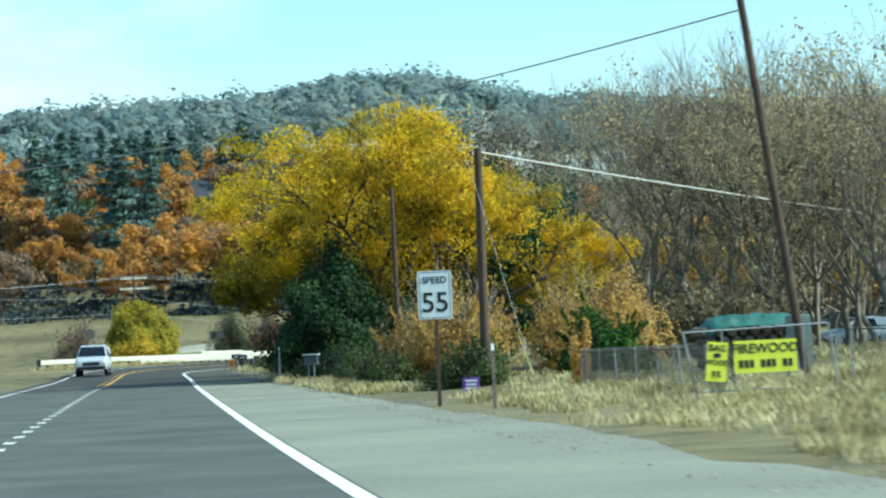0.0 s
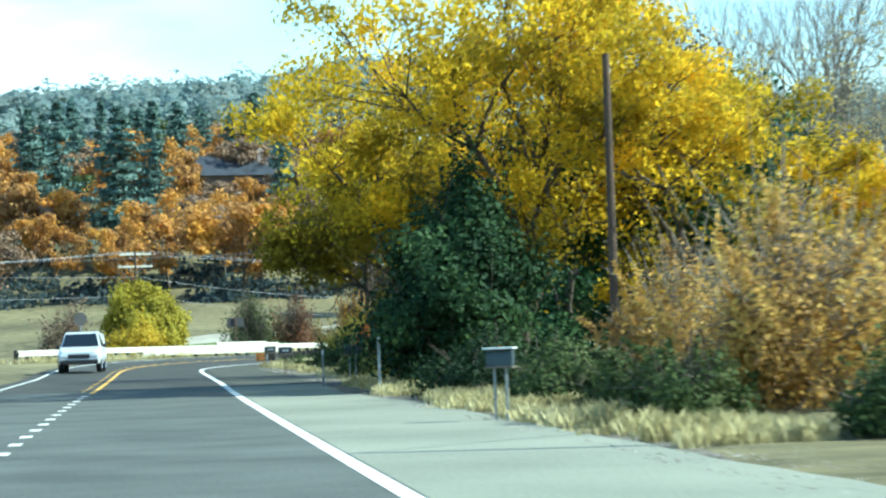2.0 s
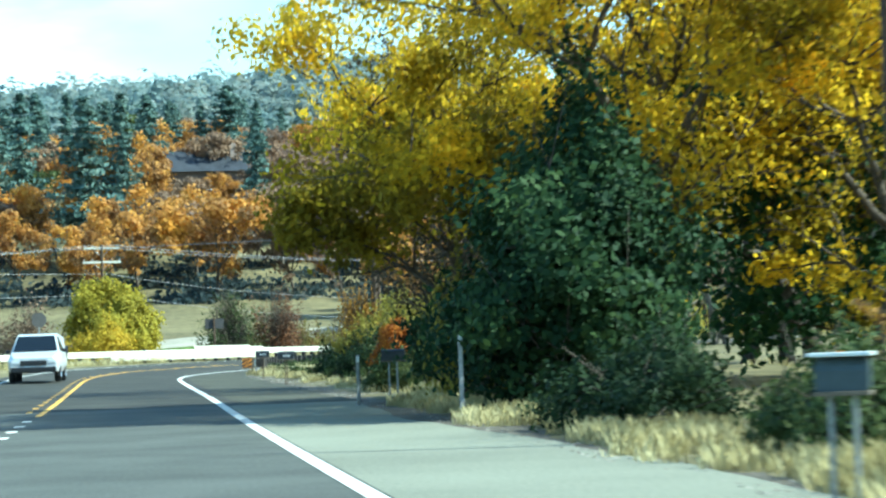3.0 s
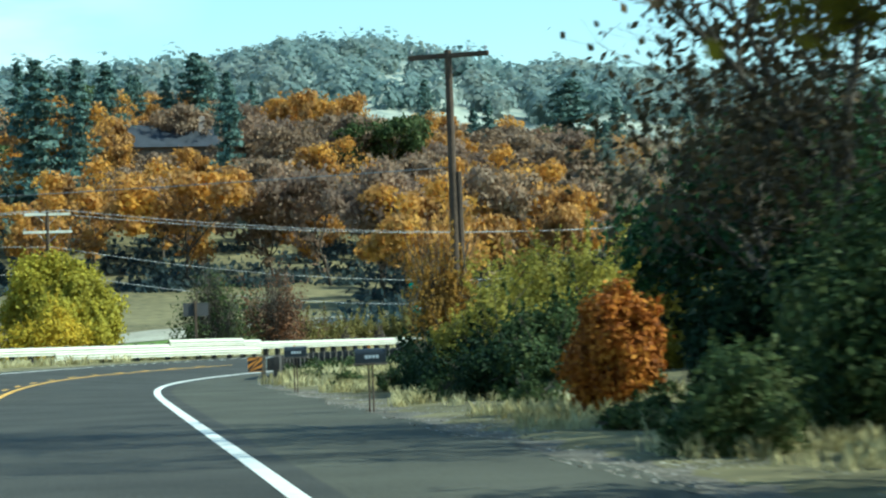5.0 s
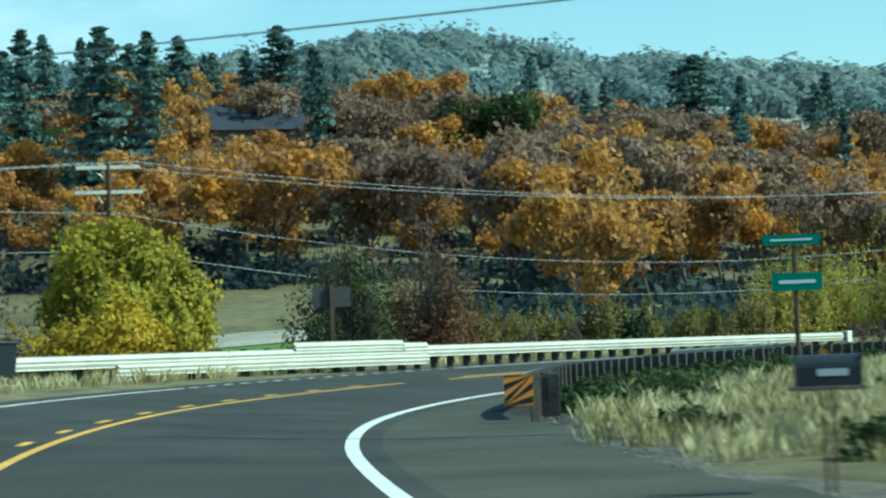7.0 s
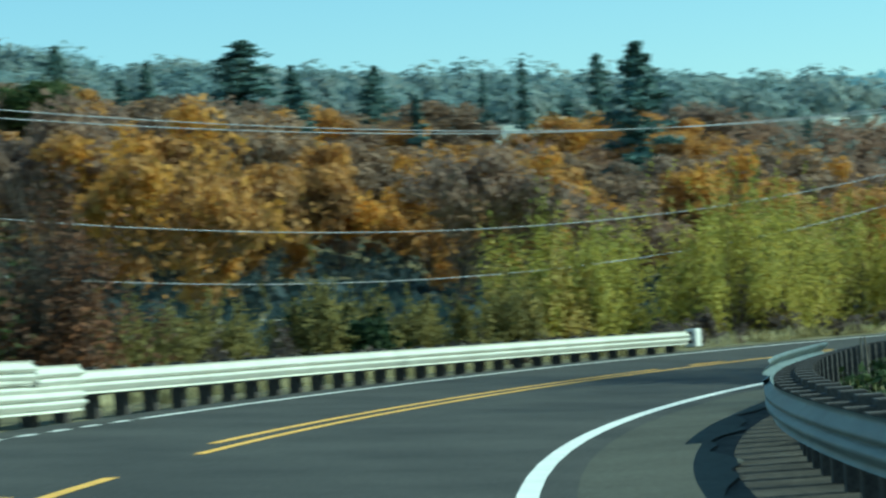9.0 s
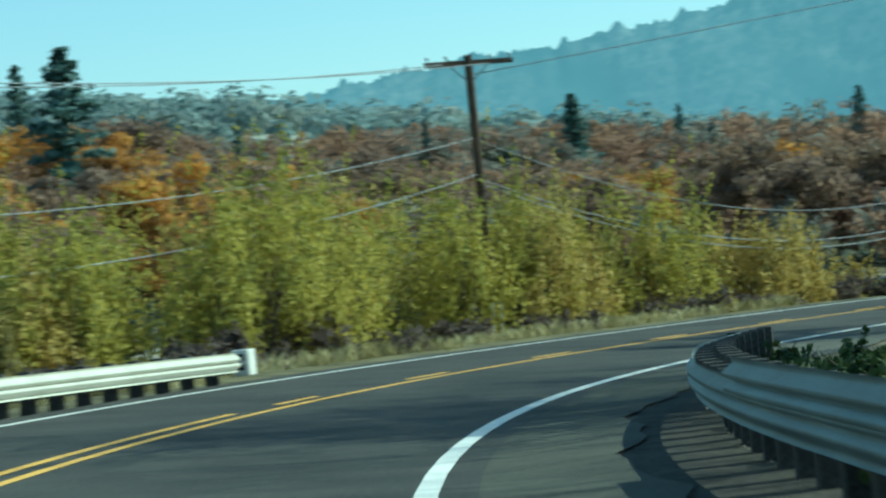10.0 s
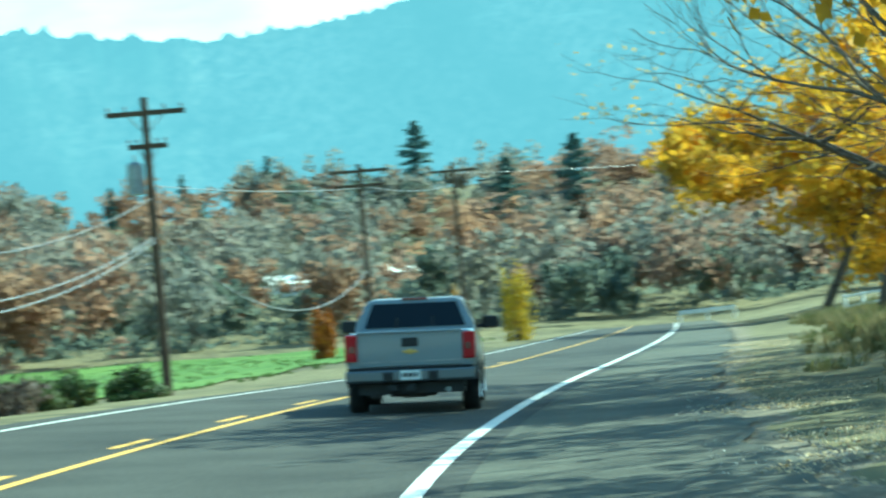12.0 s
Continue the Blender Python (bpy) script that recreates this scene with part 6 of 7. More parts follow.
def wheelie_bin(x, y):
    ob = thing("wheelie_bin", on(x, y), "dark blue plastic wheelie bin at the roadside", "bin", turn=25)
    bm = bmesh.new()
    lo = [(-0.20, -0.24), (0.20, -0.24), (0.20, 0.22), (-0.20, 0.22)]
    hi = [(-0.27, -0.34), (0.27, -0.34), (0.27, 0.30), (-0.27, 0.30)]
    a = [bm.verts.new((px, py, 0.05)) for px, py in lo]
    b = [bm.verts.new((px, py, 0.98)) for px, py in hi]
    for k in range(4):
        bm.faces.new((a[k], a[(k + 1) % 4], b[(k + 1) % 4], b[k]))
    bm.faces.new(a[::-1])
    bm.faces.new(b)
    bmesh.ops.bevel(bm, geom=list(bm.edges), offset=0.02, segments=2, affect="EDGES")
    part("body", bm, MB_DARK, ob)
    part("lid", box(bmesh.new(), -0.29, 0.29, -0.36, 0.34, 0.985, 1.05, 0.03), MB_DARK, ob)
    for sx in (-0.24, 0.24):
        part("wheel", rod(bmesh.new(), (sx - 0.025, 0.26, 0.11), (sx + 0.025, 0.26, 0.11), 0.11, 0.11, 14), BLACK_RUBBER, ob)


wheelie_bin(-10.2, 184.2)


# ---------------------------------------------------------------- vehicles
CAR_WHITE = plain("silver_car_paint", (0.215, 0.245, 0.265), 0.28, 0.0, 0.5, 0.6)
CAR_GLASS = plain("tinted_car_glass", (0.010, 0.014, 0.020), 0.08, 0.0, 0.22)
CHROME = plain("chrome", (0.15, 0.16, 0.175), 0.35, 0.8)
RED_LENS = plain("red_lamp_lens", (0.36, 0.004, 0.012), 0.35, 0.0, 0.25, 0.0)
DARK_LENS = plain("dark_red_lens", (0.10, 0.01, 0.012), 0.2, 0.0, 0.6, 0.5)
BLACK_TRIM = plain("black_trim", (0.012, 0.012, 0.013), 0.55)
GOLD = plain("gold_badge", (0.55, 0.38, 0.12), 0.3, 0.7)
RIM = plain("alloy_rim", (0.45, 0.46, 0.47), 0.3, 0.9)
LAMP_LENS = plain("clear_lamp_lens", (0.75, 0.77, 0.78), 0.1, 0.2)


def loft(rings, close=True):
    """Skin over rings of points with equal counts; the ends are capped."""
    bm = bmesh.new()
    vs = [[bm.verts.new(p) for p in r] for r in rings]
    n = len(rings[0])
    for a, b in zip(vs, vs[1:]):
        for i in range(n):
            j = (i + 1) % n
            bm.faces.new((a[i], a[j], b[j], b[i]))
    bm.faces.new(vs[0])
    bm.faces.new(vs[-1][::-1])
    bmesh.ops.recalc_face_normals(bm, faces=bm.faces)
    return bm


def section(y, w0, w1, w2, z0, z1, z2, r=0.05):
    half = [(w0, z0), (w1, (z0 * 0.45 + z1 * 0.55)), (w1, z1), (w2, z2 - r), (w2 - r, z2)]
    return [(x, y, z) for x, z in half] + [(-x, y, z) for x, z in reversed(half)]


def smooth_part(ob, w=0.02):
    ob.data.polygons.foreach_set("use_smooth", [True] * len(ob.data.polygons))
    m = ob.modifiers.new("bevel", "BEVEL")
    m.width, m.segments, m.limit_method, m.angle_limit = w, 3, "ANGLE", radians(28)
    m.harden_normals = True
    return ob


def panel(pts, thick, normal):
    """A flat polygon with a little thickness."""
    bm = bmesh.new()
    f = bm.faces.new([bm.verts.new(p) for p in pts])
    r = bmesh.ops.extrude_face_region(bm, geom=[f])
    for v in r["geom"]:
        if isinstance(v, bmesh.types.BMVert):
            v.co += Vector(normal) * thick
    bmesh.ops.recalc_face_normals(bm, faces=bm.faces)
    return bm


def wheel(parent, x, y, r=0.40, w=0.27):
    side = 1 if x > 0 else -1
    bm = bmesh.new()
    prof = [(-w / 2, r * 0.66), (-w / 2, r * 0.93), (-w / 2 + 0.035, r), (w / 2 - 0.035, r), (w / 2, r * 0.93), (w / 2, r * 0.66)]
    n = 28
    vs = [[bm.verts.new((a, b * math.cos(6.28319 * k / n), b * math.sin(6.28319 * k / n))) for a, b in prof] for k in range(n)]
    for k in range(n):
        for j in range(len(prof) - 1):
            bm.faces.new((vs[k][j], vs[(k + 1) % n][j], vs[(k + 1) % n][j + 1], vs[k][j + 1]))
    tyre = part("wheel", bm, BLACK_RUBBER, parent)
    tyre.matrix_basis = pose(x, y, r)
    tyre.data.polygons.foreach_set("use_smooth", [True] * len(tyre.data.polygons))
    bm = rod(bmesh.new(), (-w * 0.4, 0, 0), (w * 0.4, 0, 0), r * 0.66, r * 0.66, 24)
    for k in range(6):
        a = k * math.pi / 3
        rod(bm, (side * w * 0.42, 0, 0), (side * w * 0.42, math.cos(a) * r * 0.6, math.sin(a) * r * 0.6), 0.04, 0.05, 5)
    part("rim", bm, RIM, tyre)


def pickup(at, turn, label):
    ob = thing("pickup_truck", at, label, "pickup truck", turn=turn)
    rings = [section(0.10, 0.90, 0.955, 0.93, 0.62, 1.0, 1.26), section(0.16, 0.93, 0.985, 0.955, 0.60, 1.0, 1.275), section(1.95, 0.95, 1.01, 0.965, 0.50, 1.0, 1.285),
             section(4.35, 0.95, 1.01, 0.955, 0.48, 1.0, 1.26), section(5.35, 0.93, 0.99, 0.90, 0.50, 0.98, 1.17), section(5.72, 0.84, 0.90, 0.80, 0.55, 0.95, 1.06)]
    smooth_part(part("body", loft(rings), CAR_WHITE, ob), 0.03)
    cab = [[(0.955, y0, 1.25), (0.93, y0 + a, 1.42), (0.76, y0 + b, 1.76), (0.66, y0 + c, 1.80), (-0.66, y0 + c, 1.80), (-0.76, y0 + b, 1.76), (-0.93, y0 + a, 1.42), (-0.955, y0, 1.25)]
           for y0, a, b, c in ((1.98, 0.05, 0.20, 0.24), (2.45, 0.0, 0.0, 0.0))]
    cab += [[(0.955, 3.3, 1.25), (0.93, 3.3, 1.42), (0.77, 3.3, 1.79), (0.66, 3.3, 1.835), (-0.66, 3.3, 1.835), (-0.77, 3.3, 1.79), (-0.93, 3.3, 1.42), (-0.955, 3.3, 1.25)],
            [(0.95, 4.5, 1.22), (0.90, 4.3, 1.36), (0.74, 3.75, 1.74), (0.64, 3.68, 1.79), (-0.64, 3.68, 1.79), (-0.74, 3.75, 1.74), (-0.90, 4.3, 1.36), (-0.95, 4.5, 1.22)]]
    smooth_part(part("cab", loft(cab), CAR_WHITE, ob), 0.03)
    part("rear_window", panel([(-0.80, 2.005, 1.34), (0.80, 2.005, 1.34), (0.665, 2.175, 1.725), (-0.665, 2.175, 1.725)], 0.012, (0, -1, 0.3)), CAR_GLASS, ob)
    part("window_bar", box(bmesh.new(), -0.30, -0.27, 1.985, 2.06, 1.34, 1.5), BLACK_TRIM, ob)
    part("window_bar", box(bmesh.new(), 0.27, 0.30, 1.985, 2.06, 1.34, 1.5), BLACK_TRIM, ob)
    for s in (1, -1):
        part("side_window", panel([(s * 0.945, 2.35, 1.33), (s * 0.945, 3.2, 1.33), (s * 0.80, 3.2, 1.72), (s * 0.80, 2.5, 1.72)], 0.01, (s, 0, 0.3)), CAR_GLASS, ob)
        part("side_window", panel([(s * 0.945, 3.26, 1.33), (s * 0.945, 4.2, 1.33), (s * 0.80, 3.72, 1.71), (s * 0.80, 3.26, 1.72)], 0.01, (s, 0, 0.3)), CAR_GLASS, ob)
        lamp = part("tail_lamp", box(bmesh.new(), min(s * 0.80, s * 0.985), max(s * 0.80, s * 0.985), 0.055, 0.22, 0.83, 1.24, 0.02), RED_LENS if s > 0 else RED_LENS, ob)
        part("reversing_lens", box(bmesh.new(), min(s * 0.83, s * 0.92), max(s * 0.83, s * 0.92), 0.045, 0.056, 0.97, 1.07, 0.004), DARK_LENS, lamp)
        mirror = part("mirror", box(bmesh.new(), min(s * 1.04, s * 1.30), max(s * 1.04, s * 1.30), 3.85, 3.97, 1.27, 1.48, 0.03), BLACK_TRIM, ob)
        part("mirror_arm", rod(bmesh.new(), (s * 0.9, 3.9, 1.30), (s * 1.10, 3.9, 1.33), 0.035, 0.03, 6), BLACK_TRIM, mirror)
        part("headlamp", box(bmesh.new(), min(s * 0.58, s * 0.86), max(s * 0.58, s * 0.86), 5.62, 5.75, 0.78, 0.98, 0.02), LAMP_LENS, ob)
        for y in (1.22, 4.78):
            bm = bmesh.new()
            pts = [(s * 1.012, y + 0.52 * math.cos(math.pi * k / 14), 0.42 + 0.50 * math.sin(math.pi * k / 14)) for k in range(15)]
            f = bm.faces.new([bm.verts.new(p) for p in pts])
            part("wheel_arch", bm, BLACK_TRIM, ob)
            wheel(ob, s * 0.87, y)
        part("door_handle", box(bmesh.new(), min(s * 1.0, s * 1.03), max(s * 1.0, s * 1.03), 3.3, 3.48, 1.1, 1.13, 0.006), CHROME, ob)
        part("rocker_panel", box(bmesh.new(), min(s * 0.86, s * 0.99), max(s * 0.86, s * 0.99), 1.8, 4.2, 0.40, 0.52, 0.02), BLACK_TRIM, ob)
    gate = part("tailgate", box(bmesh.new(), -0.79, 0.79, 0.065, 0.12, 0.74, 1.265, 0.018), CAR_WHITE, ob)
    part("handle", box(bmesh.new(), -0.125, 0.125, 0.055, 0.075, 1.04, 1.18, 0.015), BLACK_TRIM, gate)
    part("badge", box(bmesh.new(), -0.11, 0.11, 0.056, 0.07, 0.945, 0.985, 0.008), GOLD, gate)
    part("badge", box(bmesh.new(), -0.04, 0.04, 0.056, 0.07, 0.925, 1.005, 0.008), GOLD, gate)
    part("spoiler_lip", box(bmesh.new(), -0.80, 0.80, 0.045, 0.12, 1.25, 1.285, 0.012), CAR_WHITE, gate)
    part("crease", box(bmesh.new(), -0.78, 0.78, 0.060, 0.075, 0.80, 0.825, 0.004), STEEL, gate)
    bump = part("bumper", box(bmesh.new(), -0.99, 0.99, -0.05, 0.14, 0.50, 0.70, 0.04), CHROME, ob)
    part("bumper_step", box(bmesh.new(), -0.42, -0.26, -0.06, 0.02, 0.50, 0.66, 0.02), BLACK_TRIM, bump)
    part("bumper_step", box(bmesh.new(), 0.26, 0.42, -0.06, 0.02, 0.50, 0.66, 0.02), BLACK_TRIM, bump)
    part("bumper_pad", box(bmesh.new(), -0.95, 0.95, -0.06, 0.14, 0.695, 0.735, 0.015), BLACK_TRIM, bump)
    pl = part("number_plate", box(bmesh.new(), -0.155, 0.155, -0.064, -0.052, 0.53, 0.68, 0.005), SIGN_WHITE, ob)
    for k in range(6):
        part("printed_bar", box(bmesh.new(), -0.115 + k * 0.04, -0.09 + k * 0.04, -0.068, -0.0645, 0.575, 0.64), BLACK_TRIM, pl)
    part("brake_lamp", box(bmesh.new(), -0.2, 0.2, 2.17, 2.25, 1.775, 1.82, 0.01), DARK_LENS, ob)
    # black underbody, deepened to fill in for the shadow beneath the truck
    bm = box(bmesh.new(), -0.80, 0.80, 0.22, 5.4, 0.31, 0.60)
    rod(bm, (0, 0.75, 0.26), (0, 0.75, 0.44), 0.36, 0.36, 20)
    box(bm, -0.62, -0.5, 0.2, 1.6, 0.26, 0.36)
    rod(bm, (-0.75, 1.22, 0.38), (0.75, 1.22, 0.38), 0.06, 0.06, 8)
    rod(bm, (-0.18, 1.22, 0.38), (0.18, 1.22, 0.38), 0.16, 0.16, 12)
    box(bm, -0.06, 0.06, -0.04, 0.4, 0.36, 0.46)
    part("underbody", bm, BLACK_TRIM, ob)
    part("exhaust", rod(bmesh.new(), (0.55, 0.15, 0.36), (0.55, 1.2, 0.36), 0.045, 0.045, 10), STEEL, ob)
    part("hitch", box(bmesh.new(), -0.35, -0.2, 0.0, 0.2, 0.36, 0.46, 0.01), BLACK_TRIM, ob)
    part("grille", box(bmesh.new(), -0.56, 0.56, 5.66, 5.745, 0.66, 0.98, 0.02), BLACK_TRIM, ob)
    part("windscreen", panel([(-0.84, 4.36, 1.31), (0.84, 4.36, 1.31), (0.69, 3.80, 1.735), (-0.69, 3.80, 1.735)], 0.012, (0, 1, 0.6)), CAR_GLASS, ob)
    return ob


def suv(at, turn, label, paint, name="sport_utility_vehicle"):
    """A boxy estate seen from the front; +y is its nose."""
    ob = thing(name, at, label, "car", turn=turn)
    rings = [section(0.0, 0.80, 0.86, 0.84, 0.42, 0.8, 1.05), section(0.2, 0.86, 0.93, 0.90, 0.36, 0.8, 1.08), section(3.2, 0.86, 0.93, 0.90, 0.34, 0.8, 1.06),
             section(4.2, 0.85, 0.91, 0.82, 0.36, 0.78, 0.98), section(4.55, 0.76, 0.82, 0.72, 0.42, 0.76, 0.88)]
    smooth_part(part("body", loft(rings), paint, ob), 0.03)
    cab = [[(0.88, y, 1.03), (0.68 if 0.1 < y < 2.9 else 0.84, y2, z), (-0.68 if 0.1 < y < 2.9 else -0.84, y2, z), (-0.88, y, 1.03)] for y, y2, z in ((0.05, 0.25, 1.60), (1.5, 1.5, 1.74), (2.6, 2.4, 1.70), (3.35, 3.30, 1.08))]
    smooth_part(part("cabin", loft(cab), paint, ob), 0.03)
    part("windscreen", panel([(-0.78, 3.30, 1.12), (0.78, 3.30, 1.12), (0.64, 2.50, 1.64), (-0.64, 2.50, 1.64)], 0.015, (0, 0.7, 0.7)), CAR_GLASS, ob)
    part("rear_window", panel([(-0.7, 0.08, 1.12), (0.7, 0.08, 1.12), (0.62, 0.24, 1.52), (-0.62, 0.24, 1.52)], 0.015, (0, -1, 0.2)), CAR_GLASS, ob)
    for s in (1, -1):
        part("side_window", panel([(s * 0.875, 0.4, 1.1), (s * 0.875, 3.0, 1.1), (s * 0.72, 2.35, 1.6), (s * 0.72, 0.5, 1.58)], 0.012, (s, 0, 0.4)), CAR_GLASS, ob)
        part("headlamp", box(bmesh.new(), min(s * 0.48, s * 0.78), max(s * 0.48, s * 0.78), 4.44, 4.57, 0.66, 0.80, 0.02), LAMP_LENS, ob)
        part("mirror", box(bmesh.new(), min(s * 0.92, s * 1.08), max(s * 0.92, s * 1.08), 2.85, 2.95, 1.05, 1.18, 0.02), BLACK_TRIM, ob)
        for y in (0.85, 3.65):
            wheel(ob, s * 0.80, y, 0.36, 0.22)
    part("grille", box(bmesh.new(), -0.46, 0.46, 4.50, 4.575, 0.60, 0.78, 0.02), BLACK_TRIM, ob)
    part("bumper", box(bmesh.new(), -0.80, 0.80, 4.42, 4.62, 0.36, 0.55, 0.04), BLACK_TRIM, ob)
    return ob


truck = pickup((47.75, 239.05, 0.06), -54.5, "silver-white pickup truck with dark windows on the road")
truck.rotation_euler.y = math.radians(2.6)
truck.scale = (0.88, 0.90, 0.86)
ox, oy = along(146.0, 5.1)
suv((float(ox), float(oy) + 4.5, float(road_z(150, 5.0))), 180.0, "white boxy car coming the other way", plain("white_paint", (0.55, 0.57, 0.58), 0.3, 0, 0.5, 0.4))
yard_car = suv((24.0, 96.0, gz(24.0, 96.0) - 0.02), 95.0, "pale car parked in the yard behind the fence", plain("pale_blue_paint", (0.45, 0.52, 0.58), 0.35, 0, 0.5, 0.4))

yard_car.scale = (0.62, 0.62, 0.62)

# woodpile under a tarpaulin, and a steel cabinet
wp = thing("woodpile", on(9.4, 48.5), "stacked firewood under a green tarpaulin", "woodpile", turn=5)
rl = np.random.default_rng(3)
for i in range(9):
    for j in range(5):
        x, z = -0.95 + i * 0.235 + 0.1 * (j % 2), 0.12 + 0.2 * j
        part("log", rod(bmesh.new(), (x, -0.45 + rl.uniform(-0.06, 0.06), z), (x, 0.45, z), 0.10 * rl.uniform(0.8, 1.1), 0.1, 8), TIMBER, wp)
TARP = mat("green_tarpaulin", (0.035, 0.11, 0.085), 0.6, var=0.4, scale=2, fine=20, bump=0.3)
bm = bmesh.new()
bmesh.ops.create_grid(bm, x_segments=24, y_segments=12, size=1.0)
for v in bm.verts:
    v.co = Vector((v.co.x * 0.95, v.co.y * 0.6, 1.22 - 0.22 * v.co.y ** 2 - 0.2 * abs(v.co.x) ** 6 + 0.05 * noise.noise(Vector((v.co.x * 4, v.co.y * 4, 0)))))
tp = tagged(part("tarpaulin", bm, TARP, None), "crumpled green tarpaulin over a woodpile", "tarpaulin")
tp.matrix_basis = pose(*on(9.4, 48.5), 0, 0, 5)
cb = thing("steel_cabinet", on(8.6, 40.4), "grey weathered steel cabinet beside the gate", "cabinet", turn=8)
part("body", box(bmesh.new(), -0.14, 0.14, -0.2, 0.2, 0.0, 1.0, 0.02), SHADE_GALV, cb)
part("door", box(bmesh.new(), -0.12, 0.12, -0.215, -0.2, 0.06, 0.95, 0.004), SHADE_GALV, cb)


# house on the slope
def house(x, y, turn):
    z = gz(x, y)
    ob = thing("house", (x, y, z), "dark-roofed house half hidden among oaks", "house", turn=turn)
    wall = mat("house_wall", (0.16, 0.12, 0.09), 0.9, var=0.2, scale=0.5, fine=5, bump=0.1)
    roof = mat("dark_shingle", (0.035, 0.04, 0.05), 0.9, var=0.3, scale=0.6, fine=6, bump=0.3)
    part("wall", box(bmesh.new(), -5.5, 5.5, -4, 4, -1, 5.2), wall, ob)
    bm = bmesh.new()
    rings = [[(xx, -4.7, 5.0), (xx, 0, 8.3), (xx, 4.7, 5.0), (xx, 0, 7.9)] for xx in (-6.1, 6.1)]
    part("roof", loft(rings), roof, ob)
    part("gable", panel([(-5.4, -3.9, 5.1), (-5.4, 3.9, 5.1), (-5.4, 0, 7.8)], 0.2, (1, 0, 0)), wall, ob)
    part("gable", panel([(5.4, -3.9, 5.1), (5.4, 3.9, 5.1), (5.4, 0, 7.8)], 0.2, (-1, 0, 0)), wall, ob)
    part("chimney", box(bmesh.new(), 3.6, 4.5, -1.6, -0.7, 4.5, 9.3, 0.05), mat("chimney_brick", (0.3, 0.24, 0.2), 0.9, fine=8), ob)
    for k in (-3.4, 0, 3.2):
        w = part("window", box(bmesh.new(), k - 0.7, k + 0.7, -4.06, -3.99, 2.4, 3.9), CAR_GLASS, ob)
        part("window_frame", box(bmesh.new(), k - 0.8, k + 0.8, -4.09, -4.05, 2.25, 2.4), SIGN_WHITE, w)


house(-3.4, 442.0, 12)


def far_house(x, y, turn, k):
    ob = thing("house", on(x, y, -0.3), "small white house on the far wooded slope", "house", turn=turn)
    ob.scale = (0.55, 0.55, 0.6)
    part("wall", box(bmesh.new(), -4 - k, 4 + k, -3, 3, -1, 2.7, 0.03), SIGN_WHITE, ob)
    part("roof", loft([[(xx, -3.5, 2.6), (xx, 0, 4.3), (xx, 3.5, 2.6), (xx, 0, 3.95)] for xx in (-4.5 - k, 4.5 + k)]), PAINT_W, ob)
    for q in (-2.4, 0.2, 2.6):
        part("window", box(bmesh.new(), q - 0.5, q + 0.5, -3.05, -2.99, 0.9, 2.0), CAR_GLASS, ob)


for k, (x, y) in enumerate(FAR_HOUSES):
    far_house(x, y, -50 + 25 * k, k)


# ---------------------------------------------------------------- grass, litter, stones
def blades(name, count, place, h0, h1, material, label, seed, w=0.008):
    """Tufts of narrow bent blades; place(rng, n) gives plan points."""
    rng = np.random.default_rng(seed)
    tuft = max(1, count // 14)
    tx_, ty_ = place(rng, tuft)
    x = np.repeat(tx_, 14) + rng.normal(0, 0.07, tuft * 14)
    y = np.repeat(ty_, 14) + rng.normal(0, 0.07, tuft * 14)
    z = ground_z(x, y)
    s_, d_ = road_coords(x, y)
    z = np.maximum(z, np.where((d_ < 0) & (d_ > -5), -0.02, z))
    n = len(x)
    h = rng.uniform(h0, h1, n) * np.repeat(rng.uniform(0.5, 1.0, tuft), 14)
    a = rng.uniform(0, 6.283, n)
    lean = rng.uniform(0.1, 0.6, n) * h
    cx, cy = np.cos(a), np.sin(a)
    v = np.empty((n, 4, 3))
    v[:, 0] = np.stack([x - cy * w, y + cx * w, z - 0.02], 1)
    v[:, 1] = np.stack([x + cy * w, y - cx * w, z - 0.02], 1)
    v[:, 2] = np.stack([x + cx * lean * 0.4 + cy * w * 0.7, y + cy * lean * 0.4 - cx * w * 0.7, z + h * 0.65], 1)
    v[:, 3] = np.stack([x + cx * lean, y + cy * lean, z + h], 1)
    f = np.array([[0, 1, 2], [0, 2, 3]])
    faces = (f[None] + 4 * np.arange(n)[:, None, None]).reshape(-1, 3)
    me = mesh_from(name, v.reshape(-1, 3), faces, 3)
    me.materials.append(material)
    return tagged(new(name, me), label, "grass", kind="stuff")


def band(s0, s1, d0, d1, clump=0.0):
    """Plan points along the road, thick in patches and thin between them."""
    def f(rng, n):
        m = n * 3
        s, d = rng.uniform(s0, s1, m), rng.uniform(d0, d1, m)
        if clump:
            d += clump * np.sin(s * 0.8) * np.sin(s * 0.23)
            v = np.sin(s * 1.9 + 2 * np.sin(d * 1.3)) * np.sin(d * 2.6 + 1.7 * np.sin(s * 1.1)) + 0.5 * np.sin(s * 0.61 + d)
            keep = np.nonzero(v + rng.normal(0, 0.35, m) > 0.15)[0]
            keep = keep[:n] if len(keep) >= n else np.resize(keep, n)
        else:
            keep = np.arange(n)
        return along(s[keep], d[keep])
    return f


